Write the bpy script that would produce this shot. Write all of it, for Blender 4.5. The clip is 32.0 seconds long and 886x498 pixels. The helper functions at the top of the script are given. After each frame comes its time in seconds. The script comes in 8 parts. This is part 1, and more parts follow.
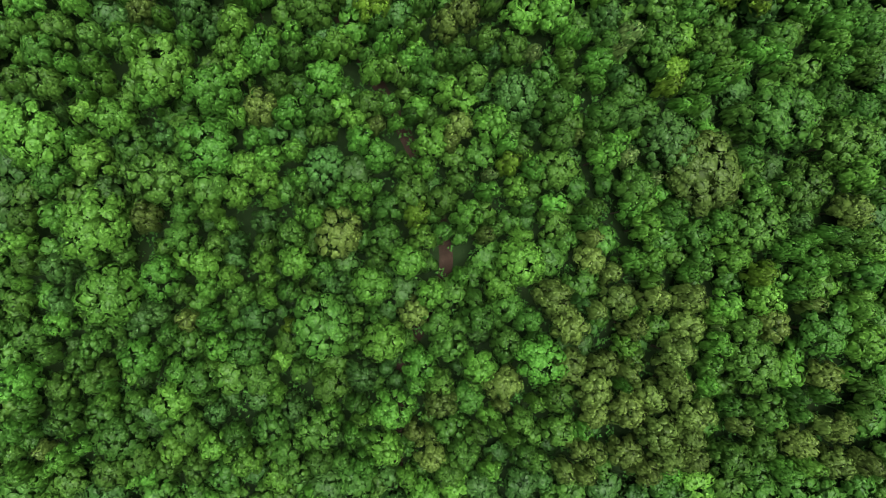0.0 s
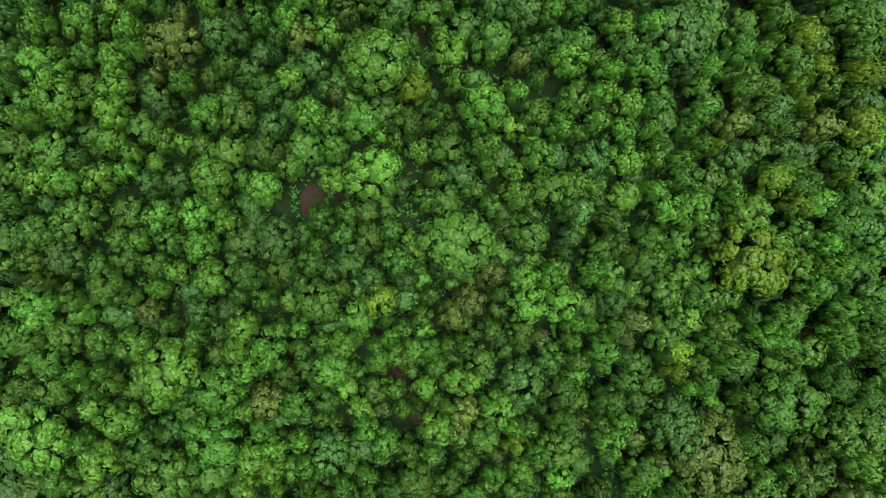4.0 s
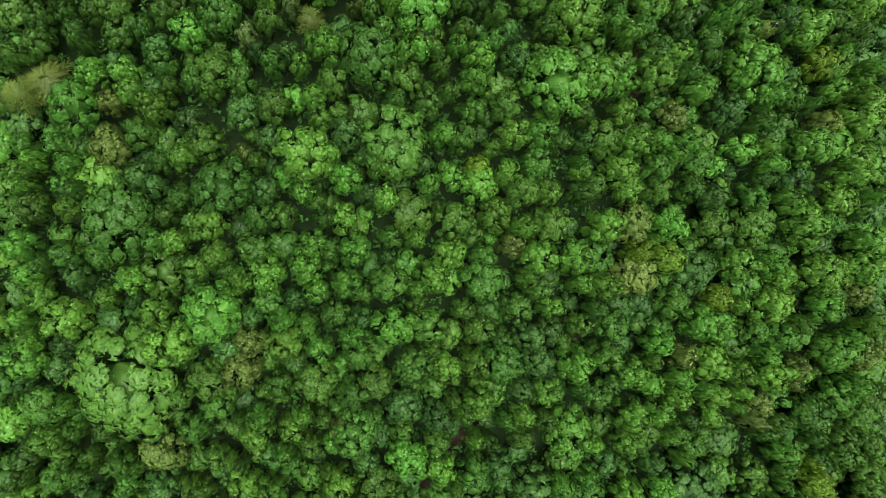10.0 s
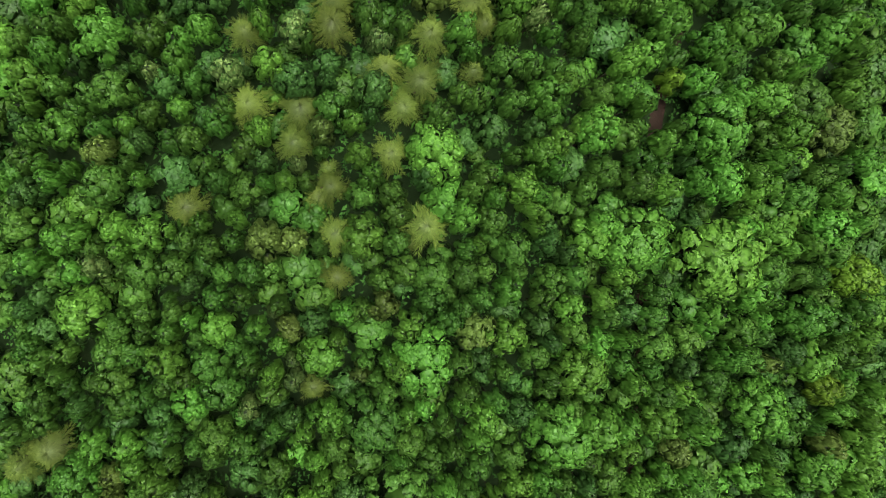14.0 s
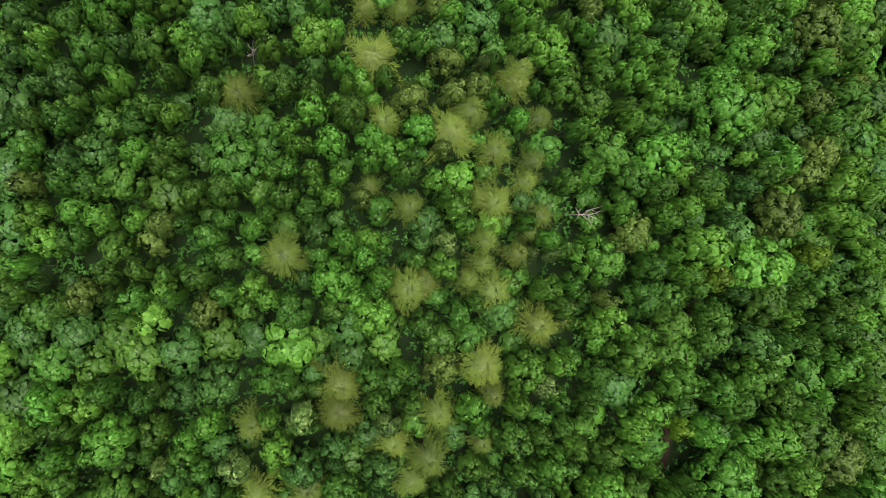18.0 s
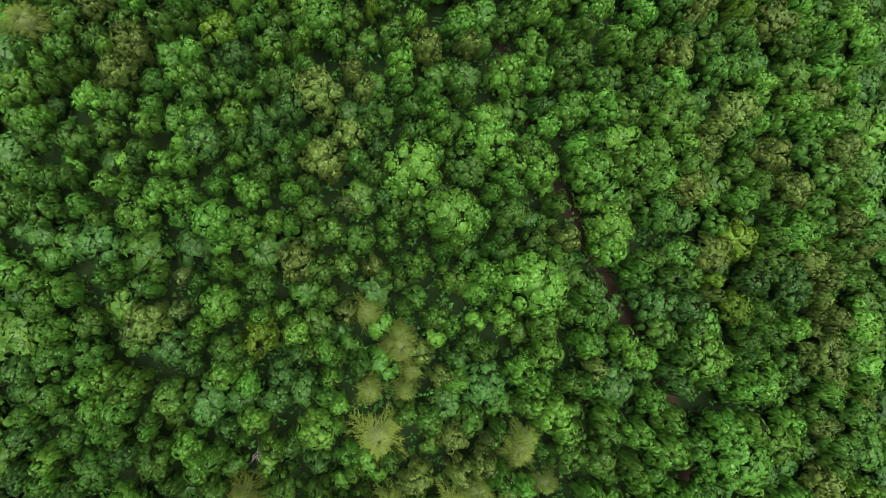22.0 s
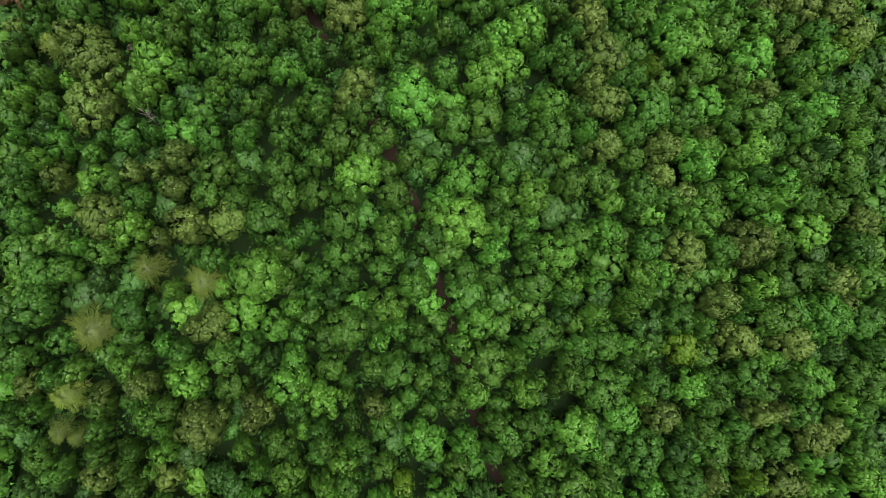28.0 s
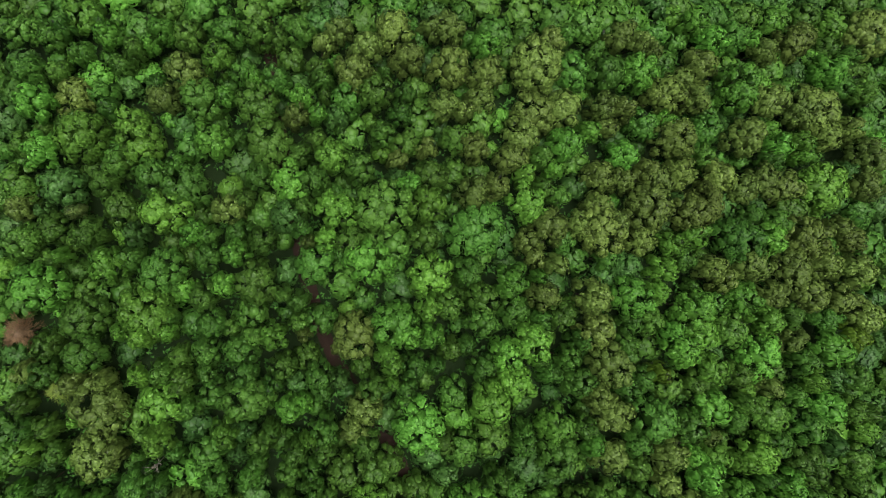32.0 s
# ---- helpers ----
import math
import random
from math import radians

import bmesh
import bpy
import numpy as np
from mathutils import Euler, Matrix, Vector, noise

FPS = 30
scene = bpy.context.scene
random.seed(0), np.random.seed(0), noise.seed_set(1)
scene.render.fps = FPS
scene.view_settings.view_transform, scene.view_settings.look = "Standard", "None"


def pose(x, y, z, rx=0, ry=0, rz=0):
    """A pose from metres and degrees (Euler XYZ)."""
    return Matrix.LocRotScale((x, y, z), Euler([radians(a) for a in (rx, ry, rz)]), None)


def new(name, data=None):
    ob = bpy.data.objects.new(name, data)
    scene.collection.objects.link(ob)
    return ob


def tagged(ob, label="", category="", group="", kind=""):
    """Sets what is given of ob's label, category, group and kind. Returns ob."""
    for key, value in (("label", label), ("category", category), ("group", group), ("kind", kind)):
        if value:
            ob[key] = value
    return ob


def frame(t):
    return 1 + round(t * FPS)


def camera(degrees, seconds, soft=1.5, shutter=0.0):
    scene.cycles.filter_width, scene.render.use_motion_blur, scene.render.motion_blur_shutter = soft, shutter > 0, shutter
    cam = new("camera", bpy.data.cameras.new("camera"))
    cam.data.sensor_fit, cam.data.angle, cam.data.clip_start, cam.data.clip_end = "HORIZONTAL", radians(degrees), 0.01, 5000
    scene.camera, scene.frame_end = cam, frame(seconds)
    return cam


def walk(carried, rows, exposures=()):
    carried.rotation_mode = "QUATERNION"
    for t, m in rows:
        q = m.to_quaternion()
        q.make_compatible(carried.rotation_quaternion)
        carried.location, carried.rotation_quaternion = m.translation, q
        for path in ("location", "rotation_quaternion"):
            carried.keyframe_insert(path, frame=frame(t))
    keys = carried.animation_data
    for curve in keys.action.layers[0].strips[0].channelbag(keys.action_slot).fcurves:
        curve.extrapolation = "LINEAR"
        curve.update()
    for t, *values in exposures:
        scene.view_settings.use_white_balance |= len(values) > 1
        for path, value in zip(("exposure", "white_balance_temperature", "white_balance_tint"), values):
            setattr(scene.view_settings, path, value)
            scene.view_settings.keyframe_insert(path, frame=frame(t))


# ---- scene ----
import collections

cam = camera(60, 32.0, soft=0.8)
walk(cam, [
    (0, pose(-12.68, 2.29, 99.30, 0.38, -9.01, -1.41)),
    (0.5, pose(-12.72, 7.06, 99.38, 0.32, -9.00, -1.34)),
    (1, pose(-12.73, 11.91, 99.45, 0.27, -9.00, -1.26)),
    (1.5, pose(-12.74, 16.83, 99.50, 0.22, -9.00, -1.18)),
    (2, pose(-12.74, 21.43, 99.54, 0.17, -9.00, -1.11)),
    (2.5, pose(-12.72, 26.46, 99.57, 0.14, -9.00, -1.04)),
    (3, pose(-12.72, 31.91, 99.61, 0.13, -9.00, -0.97)),
    (3.5, pose(-12.73, 36.98, 99.65, 0.11, -9.00, -0.90)),
    (4, pose(-12.79, 41.97, 99.70, 0.09, -9.00, -0.84)),
    (4.5, pose(-12.87, 46.94, 99.75, 0.08, -9.00, -0.79)),
    (5, pose(-12.94, 51.95, 99.80, 0.06, -9.00, -0.73)),
    (5.5, pose(-13.01, 57.09, 99.83, 0.06, -9.00, -0.67)),
    (6, pose(-13.04, 62.55, 99.84, 0.06, -9.01, -0.59)),
    (6.5, pose(-13.08, 67.65, 99.84, 0.05, -9.01, -0.51)),
    (7, pose(-13.14, 72.74, 99.83, 0.04, -9.01, -0.42)),
    (7.5, pose(-13.20, 77.81, 99.80, 0.02, -9.01, -0.34)),
    (8, pose(-13.28, 82.53, 99.76, 0.00, -9.01, -0.27)),
    (8.5, pose(-13.36, 87.61, 99.71, -0.01, -9.00, -0.22)),
    (9, pose(-13.44, 92.75, 99.64, -0.02, -8.99, -0.18)),
    (9.5, pose(-13.46, 98.26, 99.58, -0.00, -8.99, -0.15)),
    (10, pose(-13.46, 103.40, 99.53, 0.00, -8.99, -0.14)),
    (10.5, pose(-13.46, 108.51, 99.50, 0.01, -9.00, -0.14)),
    (11, pose(-13.45, 113.25, 99.50, 0.01, -9.01, -0.16)),
    (11.5, pose(-13.45, 118.39, 99.50, 0.02, -9.01, -0.16)),
    (12, pose(-13.48, 123.61, 99.50, 0.03, -9.02, -0.15)),
    (12.5, pose(-13.54, 129.19, 99.49, 0.04, -9.01, -0.13)),
    (13, pose(-13.61, 134.39, 99.44, 0.05, -9.00, -0.11)),
    (13.5, pose(-13.68, 139.56, 99.38, 0.04, -9.00, -0.10)),
    (14, pose(-13.76, 144.35, 99.30, 0.03, -8.99, -0.08)),
    (14.5, pose(-13.85, 149.47, 99.22, 0.03, -9.00, -0.07)),
    (15, pose(-13.97, 154.69, 99.14, 0.04, -9.00, -0.05)),
    (15.5, pose(-14.12, 159.93, 99.06, 0.05, -8.99, -0.03)),
    (16, pose(-14.25, 165.11, 98.99, 0.06, -8.99, -0.01)),
    (16.5, pose(-14.36, 170.15, 98.93, 0.07, -8.99, -0.01)),
    (17, pose(-14.42, 174.83, 98.87, 0.07, -9.00, -0.02)),
    (17.5, pose(-14.47, 179.91, 98.82, 0.08, -9.01, -0.03)),
    (18, pose(-14.57, 185.05, 98.77, 0.08, -9.01, -0.04)),
    (18.5, pose(-14.68, 190.18, 98.72, 0.09, -9.01, -0.07)),
    (19, pose(-14.81, 195.33, 98.67, 0.09, -9.00, -0.11)),
    (19.5, pose(-14.93, 200.81, 98.63, 0.10, -9.00, -0.16)),
    (20, pose(-14.99, 205.61, 98.58, 0.10, -9.00, -0.20)),
    (20.5, pose(-15.01, 210.72, 98.54, 0.11, -9.00, -0.23)),
    (21, pose(-15.01, 215.85, 98.49, 0.12, -9.00, -0.24)),
    (21.5, pose(-14.99, 220.97, 98.44, 0.14, -9.01, -0.24)),
    (22, pose(-14.99, 226.12, 98.39, 0.15, -9.01, -0.23)),
    (22.5, pose(-15.01, 231.58, 98.34, 0.16, -9.00, -0.23)),
    (23, pose(-15.05, 236.40, 98.28, 0.16, -9.00, -0.25)),
    (23.5, pose(-15.12, 241.48, 98.23, 0.16, -8.99, -0.26)),
    (24, pose(-15.20, 246.59, 98.17, 0.16, -8.99, -0.26)),
    (24.5, pose(-15.29, 251.72, 98.12, 0.15, -8.99, -0.25)),
    (25, pose(-15.38, 256.84, 98.08, 0.14, -8.99, -0.24)),
    (25.5, pose(-15.47, 261.95, 98.04, 0.13, -9.00, -0.23)),
    (26, pose(-15.58, 267.08, 98.01, 0.12, -9.00, -0.21)),
    (26.5, pose(-15.69, 272.21, 97.98, 0.12, -9.00, -0.18)),
    (27, pose(-15.79, 277.35, 97.95, 0.11, -9.00, -0.15)),
    (27.5, pose(-15.90, 282.48, 97.92, 0.11, -9.00, -0.11)),
    (28, pose(-15.98, 287.62, 97.89, 0.10, -9.00, -0.07)),
    (28.5, pose(-16.06, 292.73, 97.85, 0.09, -9.01, -0.02)),
    (29, pose(-16.15, 297.88, 97.81, 0.07, -9.01, 0.03)),
    (29.5, pose(-16.28, 303.05, 97.76, 0.05, -9.01, 0.07)),
    (30, pose(-16.41, 308.22, 97.71, 0.02, -9.00, 0.12)),
    (30.5, pose(-16.56, 313.38, 97.65, -0.01, -8.99, 0.18)),
    (31, pose(-16.69, 318.58, 97.59, -0.05, -8.99, 0.26)),
    (31.5, pose(-16.81, 323.78, 97.53, -0.07, -8.98, 0.36)),
    (32, pose(-16.92, 328.96, 97.47, -0.10, -8.98, 0.46)),
], exposures=[(0, 1.34, 6450, 4), (8, 1.4, 6450, 6), (13, 1.4, 6500, 8), (19, 1.33, 6550, 11), (23, 1.34, 6500, 9), (32, 1.12, 6450, 11)])

# ---------------------------------------------------------------- light
world = bpy.data.worlds.new("overcast_sky")
scene.world = world
world.use_nodes = True
wn = world.node_tree
sky = wn.nodes.new("ShaderNodeTexSky")
sky.sky_type, sky.sun_disc = "NISHITA", False
sky.sun_elevation, sky.sun_rotation = radians(75), radians(90)
sky.air_density, sky.dust_density, sky.ozone_density = 0.6, 8.0, 0.4
back = wn.nodes["Background"]
back.inputs["Strength"].default_value = 0.05
wn.links.new(sky.outputs["Color"], back.inputs["Color"])
sun_data = bpy.data.lights.new("sun", "SUN")
sun_data.energy, sun_data.angle, sun_data.color = 2.3, radians(36), (1.0, 0.96, 0.97)
sun = new("sun", sun_data)
sun.rotation_euler = Euler((0, radians(-5), 0))


# ---------------------------------------------------------------- materials
def nodes_of(name):
    mat = bpy.data.materials.new(name)
    mat.use_nodes = True
    nt = mat.node_tree
    return mat, nt, nt.nodes["Principled BSDF"], nt.nodes["Material Output"]


def ramp(nt, stops):
    r = nt.nodes.new("ShaderNodeValToRGB")
    e = r.color_ramp.elements
    while len(e) < len(stops):
        e.new(0.5)
    for k, (p, c) in zip(e, stops):
        k.position, k.color = p, (*c, 1)
    return r


def foliage(name, dark, light, hue=0.009, gloss=0.5):
    """Leaves: each spray has its own shade, a few painted bright as glints, each tree its own tint, with a little
    light coming through.
    """
    mat, nt, bsdf, out = nodes_of(name)
    geo, info = nt.nodes.new("ShaderNodeNewGeometry"), nt.nodes.new("ShaderNodeObjectInfo")
    # top tenth of the ramp: sparkle of glossy leaves put into the colour
    tint = ramp(nt, [(0.0, dark), (0.9, light), (1.0, tuple(1.4 * c for c in light))])
    nt.links.new(geo.outputs["Random Per Island"], tint.inputs["Fac"])
    grain = nt.nodes.new("ShaderNodeTexNoise")
    grain.inputs["Scale"].default_value, grain.inputs["Detail"].default_value = 0.9, 4.0
    hsv = nt.nodes.new("ShaderNodeHueSaturation")
    own_tint = nt.nodes.new("ShaderNodeAttribute")
    own_tint.attribute_name = "own_tint"
    lot = nt.nodes.new("ShaderNodeMath")
    lot.operation = "ADD"
    nt.links.new(info.outputs["Random"], lot.inputs[0])
    nt.links.new(own_tint.outputs["Fac"], lot.inputs[1])
    chance = nt.nodes.new("ShaderNodeMath")
    chance.operation = "FRACT"
    nt.links.new(lot.outputs[0], chance.inputs[0])
    spread = nt.nodes.new("ShaderNodeMapRange")
    spread.inputs["To Min"].default_value, spread.inputs["To Max"].default_value = 0.5 - hue, 0.5 + hue
    nt.links.new(chance.outputs[0], spread.inputs["Value"])
    nt.links.new(spread.outputs["Result"], hsv.inputs["Hue"])
    nt.links.new(geo.outputs["Position"], grain.inputs["Vector"])
    value = nt.nodes.new("ShaderNodeMapRange")
    value.inputs["From Min"].default_value, value.inputs["From Max"].default_value = 0.25, 0.75
    value.inputs["To Min"].default_value, value.inputs["To Max"].default_value = 0.8, 1.2
    nt.links.new(grain.outputs["Fac"], value.inputs["Value"])
    times = nt.nodes.new("ShaderNodeMath")
    times.operation = "MULTIPLY"
    own = nt.nodes.new("ShaderNodeMapRange")
    own.inputs["To Min"].default_value, own.inputs["To Max"].default_value = 0.72, 1.28
    shuffle = nt.nodes.new("ShaderNodeMath")
    shuffle.operation = "FRACT"
    seven = nt.nodes.new("ShaderNodeMath")
    seven.operation, seven.inputs[1].default_value = "MULTIPLY", 7.31
    nt.links.new(chance.outputs[0], seven.inputs[0])
    nt.links.new(seven.outputs[0], shuffle.inputs[0])
    nt.links.new(shuffle.outputs[0], own.inputs["Value"])
    nt.links.new(value.outputs["Result"], times.inputs[0])
    nt.links.new(own.outputs["Result"], times.inputs[1])
    nt.links.new(times.outputs[0], hsv.inputs["Value"])
    nt.links.new(tint.outputs["Color"], hsv.inputs["Color"])
    nt.links.new(hsv.outputs["Color"], bsdf.inputs["Base Color"])
    facing, turned = nt.nodes.new("ShaderNodeAttribute"), nt.nodes.new("ShaderNodeVectorTransform")
    facing.attribute_name = "leaf_facing"
    turned.vector_type, turned.convert_from, turned.convert_to = "NORMAL", "OBJECT", "WORLD"
    nt.links.new(facing.outputs["Vector"], turned.inputs["Vector"])
    nt.links.new(turned.outputs["Vector"], bsdf.inputs["Normal"])
    bsdf.inputs["Roughness"].default_value = gloss
    bsdf.inputs["Specular IOR Level"].default_value = 0.2
    glow, mix = nt.nodes.new("ShaderNodeBsdfTranslucent"), nt.nodes.new("ShaderNodeMixShader")
    mix.inputs["Fac"].default_value = 0.12
    nt.links.new(hsv.outputs["Color"], glow.inputs["Color"])
    nt.links.new(bsdf.outputs["BSDF"], mix.inputs[1])
    nt.links.new(glow.outputs["BSDF"], mix.inputs[2])
    nt.links.new(mix.outputs["Shader"], out.inputs["Surface"])
    return mat


def rough(name, stops, scale, bump=0.4, roughness=0.9, stretch=(1, 1, 1)):
    """Bark, soil and litter: two scales of mottling and a fine relief."""
    mat, nt, bsdf, out = nodes_of(name)
    coords, mapping = nt.nodes.new("ShaderNodeTexCoord"), nt.nodes.new("ShaderNodeMapping")
    mapping.inputs["Scale"].default_value = stretch
    nt.links.new(coords.outputs["Object"], mapping.inputs["Vector"])
    big, fine = nt.nodes.new("ShaderNodeTexNoise"), nt.nodes.new("ShaderNodeTexNoise")
    for n, s, dt in ((big, scale, 3.0), (fine, scale * 14, 5.0)):
        n.inputs["Scale"].default_value, n.inputs["Detail"].default_value = s, dt
        nt.links.new(mapping.outputs["Vector"], n.inputs["Vector"])
    mean = nt.nodes.new("ShaderNodeMath")
    mean.operation = "MULTIPLY_ADD"
    mean.inputs[1].default_value = 0.6
    half = nt.nodes.new("ShaderNodeMath")
    half.operation, half.inputs[1].default_value = "MULTIPLY", 0.4
    nt.links.new(fine.outputs["Fac"], half.inputs[0])
    nt.links.new(big.outputs["Fac"], mean.inputs[0])
    nt.links.new(half.outputs[0], mean.inputs[2])
    tint = ramp(nt, stops)
    nt.links.new(mean.outputs[0], tint.inputs["Fac"])
    nt.links.new(tint.outputs["Color"], bsdf.inputs["Base Color"])
    relief = nt.nodes.new("ShaderNodeBump")
    relief.inputs["Strength"].default_value, relief.inputs["Distance"].default_value = bump, 0.05
    nt.links.new(fine.outputs["Fac"], relief.inputs["Height"])
    nt.links.new(relief.outputs["Normal"], bsdf.inputs["Normal"])
    bsdf.inputs["Roughness"].default_value = roughness
    bsdf.inputs["Specular IOR Level"].default_value = 0.1
    return mat


BARK = rough("bark", [(0.3, (0.05, 0.038, 0.028)), (0.7, (0.16, 0.13, 0.10))], 3.0, 0.7, stretch=(1, 1, 0.2))
PALE_BARK = rough("weathered_dead_wood", [(0.3, (0.26, 0.23, 0.19)), (0.7, (0.48, 0.44, 0.38))], 3.0, 0.5, stretch=(1, 1, 0.2))
SOIL = rough("red_brown_soil", [(0.3, (0.020, 0.014, 0.009)), (0.55, (0.034, 0.022, 0.015)), (0.75, (0.060, 0.039, 0.027))], 0.5, 0.6)
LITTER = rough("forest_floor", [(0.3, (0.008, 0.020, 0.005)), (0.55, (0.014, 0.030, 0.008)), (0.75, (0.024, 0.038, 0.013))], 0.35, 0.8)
LEAF = {
    "b": foliage("fresh_green_leaves", (0.058, 0.170, 0.0175), (0.096, 0.240, 0.0315)),
    "g": foliage("green_leaves", (0.038, 0.112, 0.0135), (0.065, 0.156, 0.0230)),
    "d": foliage("dark_green_leaves", (0.032, 0.094, 0.016), (0.054, 0.132, 0.027), 0.006),
    "y": foliage("yellow_green_leaves", (0.072, 0.155, 0.012), (0.114, 0.215, 0.022), 0.007),
    "o": foliage("dull_olive_leaves", (0.066, 0.116, 0.019), (0.112, 0.180, 0.036), 0.006),
    "l": foliage("feathery_olive_sprays", (0.082, 0.140, 0.018), (0.146, 0.208, 0.036), 0.006),
    "r": foliage("russet_leaves", (0.080, 0.050, 0.024), (0.170, 0.110, 0.055), 0.006),
    "p": foliage("pale_topped_leaves", (0.036, 0.105, 0.016), (0.170, 0.260, 0.070), 0.006),
}
UNDER = foliage("undergrowth_leaves", (0.022, 0.075, 0.010), (0.046, 0.130, 0.019), gloss=0.9)


# ---------------------------------------------------------------- ground
SHAPE = (
    [5.51, -1.54, -14.14, 1.15, -0.06, 0.72, -1.28, 0.41, -0.48],
    [-0.0, 3.77, 2.72, 0.04, 1.07, 1.4],
    [-0.19, 2.27, 2.68, 1.98],
)


def canopy(x, y):
    """The height of the wooded hillside's tree tops."""
    u = np.clip(x, -75, 75) / 50
    k = (np.clip(y, -40, 375) + 60) / 460 * math.pi
    return sum(c * u ** i * np.cos(j * k) for i, row in enumerate(SHAPE) for j, c in enumerate(row))


def ground_z(x, y):
    return canopy(x, y) - 10.4


def mesh_of(name, verts, faces, mat, smooth=False):
    me = bpy.data.meshes.new(name)
    me.from_pydata([tuple(v) for v in verts], [], [tuple(f) for f in faces])
    me.materials.append(mat)
    if smooth:
        me.polygons.foreach_set("use_smooth", [True] * len(me.polygons))
    me.update()
    return me


def face_leaves(me, normals):
    """Leaves lie every way; on the whole a bough's leaves face outwards."""
    me.attributes.new("leaf_facing", "FLOAT_VECTOR", "POINT").data.foreach_set("vector", np.asarray(normals, np.float32).ravel())
    return me


def sheet():
    far = [250, 420, 700, 1200, 2500]
    xs = np.array([-v for v in far[::-1]] + list(np.arange(-150, 151, 3.0)) + far)
    ys = np.array([-v for v in far[::-1]] + list(np.arange(-120, 461, 3.0)) + [460 + v for v in far])
    gx, gy = np.meshgrid(xs, ys, indexing="ij")
    gz = ground_z(gx, gy)
    near = (np.abs(gx) < 151) & (gy > -121) & (gy < 461)
    rng = np.random.RandomState(3)
    gz = gz + np.where(near, rng.uniform(-0.12, 0.12, gz.shape), 0)
    n, m = gx.shape
    verts = np.stack([gx, gy, gz], -1).reshape(-1, 3)
    faces = [(i * m + j, (i + 1) * m + j, (i + 1) * m + j + 1, i * m + j + 1) for i in range(n - 1) for j in range(m - 1)]
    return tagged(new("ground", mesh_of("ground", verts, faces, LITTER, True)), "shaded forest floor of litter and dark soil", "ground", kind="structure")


ground = sheet()

# the dirt track that winds through the wood
TRACK = [(-6.3, -69.8), (-2.2, -31.8), (-0.7, -14.7), (5.7, 0.6), (0.4, 18.2), (-9.3, 36.1), (-14.7, 49.3), (-7.6, 50.3), (-2.7, 57.9), (-0.7, 69.7), (9.1, 82.4), (22.9, 95.1),
         (26.8, 114.8), (26.7, 139.9), (27.9, 160.7), (32.1, 179.6), (29.3, 205.6), (20.1, 223.8), (12.8, 239.8), (3.9, 266.8), (-1.7, 286.2), (-7.0, 301.3), (-16.8, 318.1), (-22.9, 345.0), (-26.7, 379.2)]


def spline(points, step=1.2):
    p = [Vector((*q, 0)) for q in points]
    p = [2 * p[0] - p[1]] + p + [2 * p[-1] - p[-2]]
    line = []
    for a, b, c, d in zip(p, p[1:], p[2:], p[3:]):
        n = max(2, int((c - b).length / step))
        for i in range(n):
            t = i / n
            line.append(0.5 * (2 * b + (c - a) * t + (2 * a - 5 * b + 4 * c - d) * t * t + (3 * b - a - 3 * c + d) * t ** 3))
    return line


LINE = spline(TRACK)
LINE_XY = np.array([(v.x, v.y) for v in LINE])


def dirt_track():
    verts, faces, w = [], [], 5
    for i, v in enumerate(LINE):
        along = (LINE[min(i + 1, len(LINE) - 1)] - LINE[max(i - 1, 0)]).normalized()
        side = Vector((along.y, -along.x, 0))
        for k in range(w):
            s = (k - 2) * 0.48 + 0.25 * noise.noise(Vector((i * 0.3, k * 3.1, 0)))
            q = v + side * s
            verts.append((q.x, q.y, float(ground_z(q.x, q.y)) + 0.16 - 0.05 * (k in (1, 3)) - 0.1 * (k in (0, 4))))
        if i:
            faces += [((i - 1) * w + k, (i - 1) * w + k + 1, i * w + k + 1, i * w + k) for k in range(w - 1)]
    tagged(new("dirt_track", mesh_of("dirt_track", verts, faces, SOIL, True)), "narrow red-brown dirt track under the trees", "track", kind="structure")


dirt_track()


# ---------------------------------------------------------------- trees
def unit(v):
    return v / np.linalg.norm(v, axis=-1)[..., None]


def spiral(n, span, turn=0.0):
    """Directions spread evenly from straight up down to 1 - span."""
    i = np.arange(n) + 0.5
    up = 1 - span * i / n
    flat = np.sqrt(np.clip(1 - up ** 2, 0, 1))
    return np.stack([flat * np.cos(i * 2.39996 + turn), flat * np.sin(i * 2.39996 + turn), up], 1)


def leaf_sprays(rng, roots, facing, tips, size, slim=0.48):
    """Pointed leaf sprays, each its own island, that run from a broad foot to a tip."""
    n = len(roots)
    along = unit(tips)
    side = unit(np.cross(facing, along))
    s = size[:, None]
    wide = s * (slim * rng.uniform(0.7, 1.3, n))[:, None]
    skew = s * rng.uniform(-0.25, 0.25, n)[:, None]
    verts = np.stack([roots + side * wide, roots - side * wide + along * skew, roots + along * s], 1).reshape(-1, 3)
    return verts, np.arange(3 * n).reshape(n, 3)


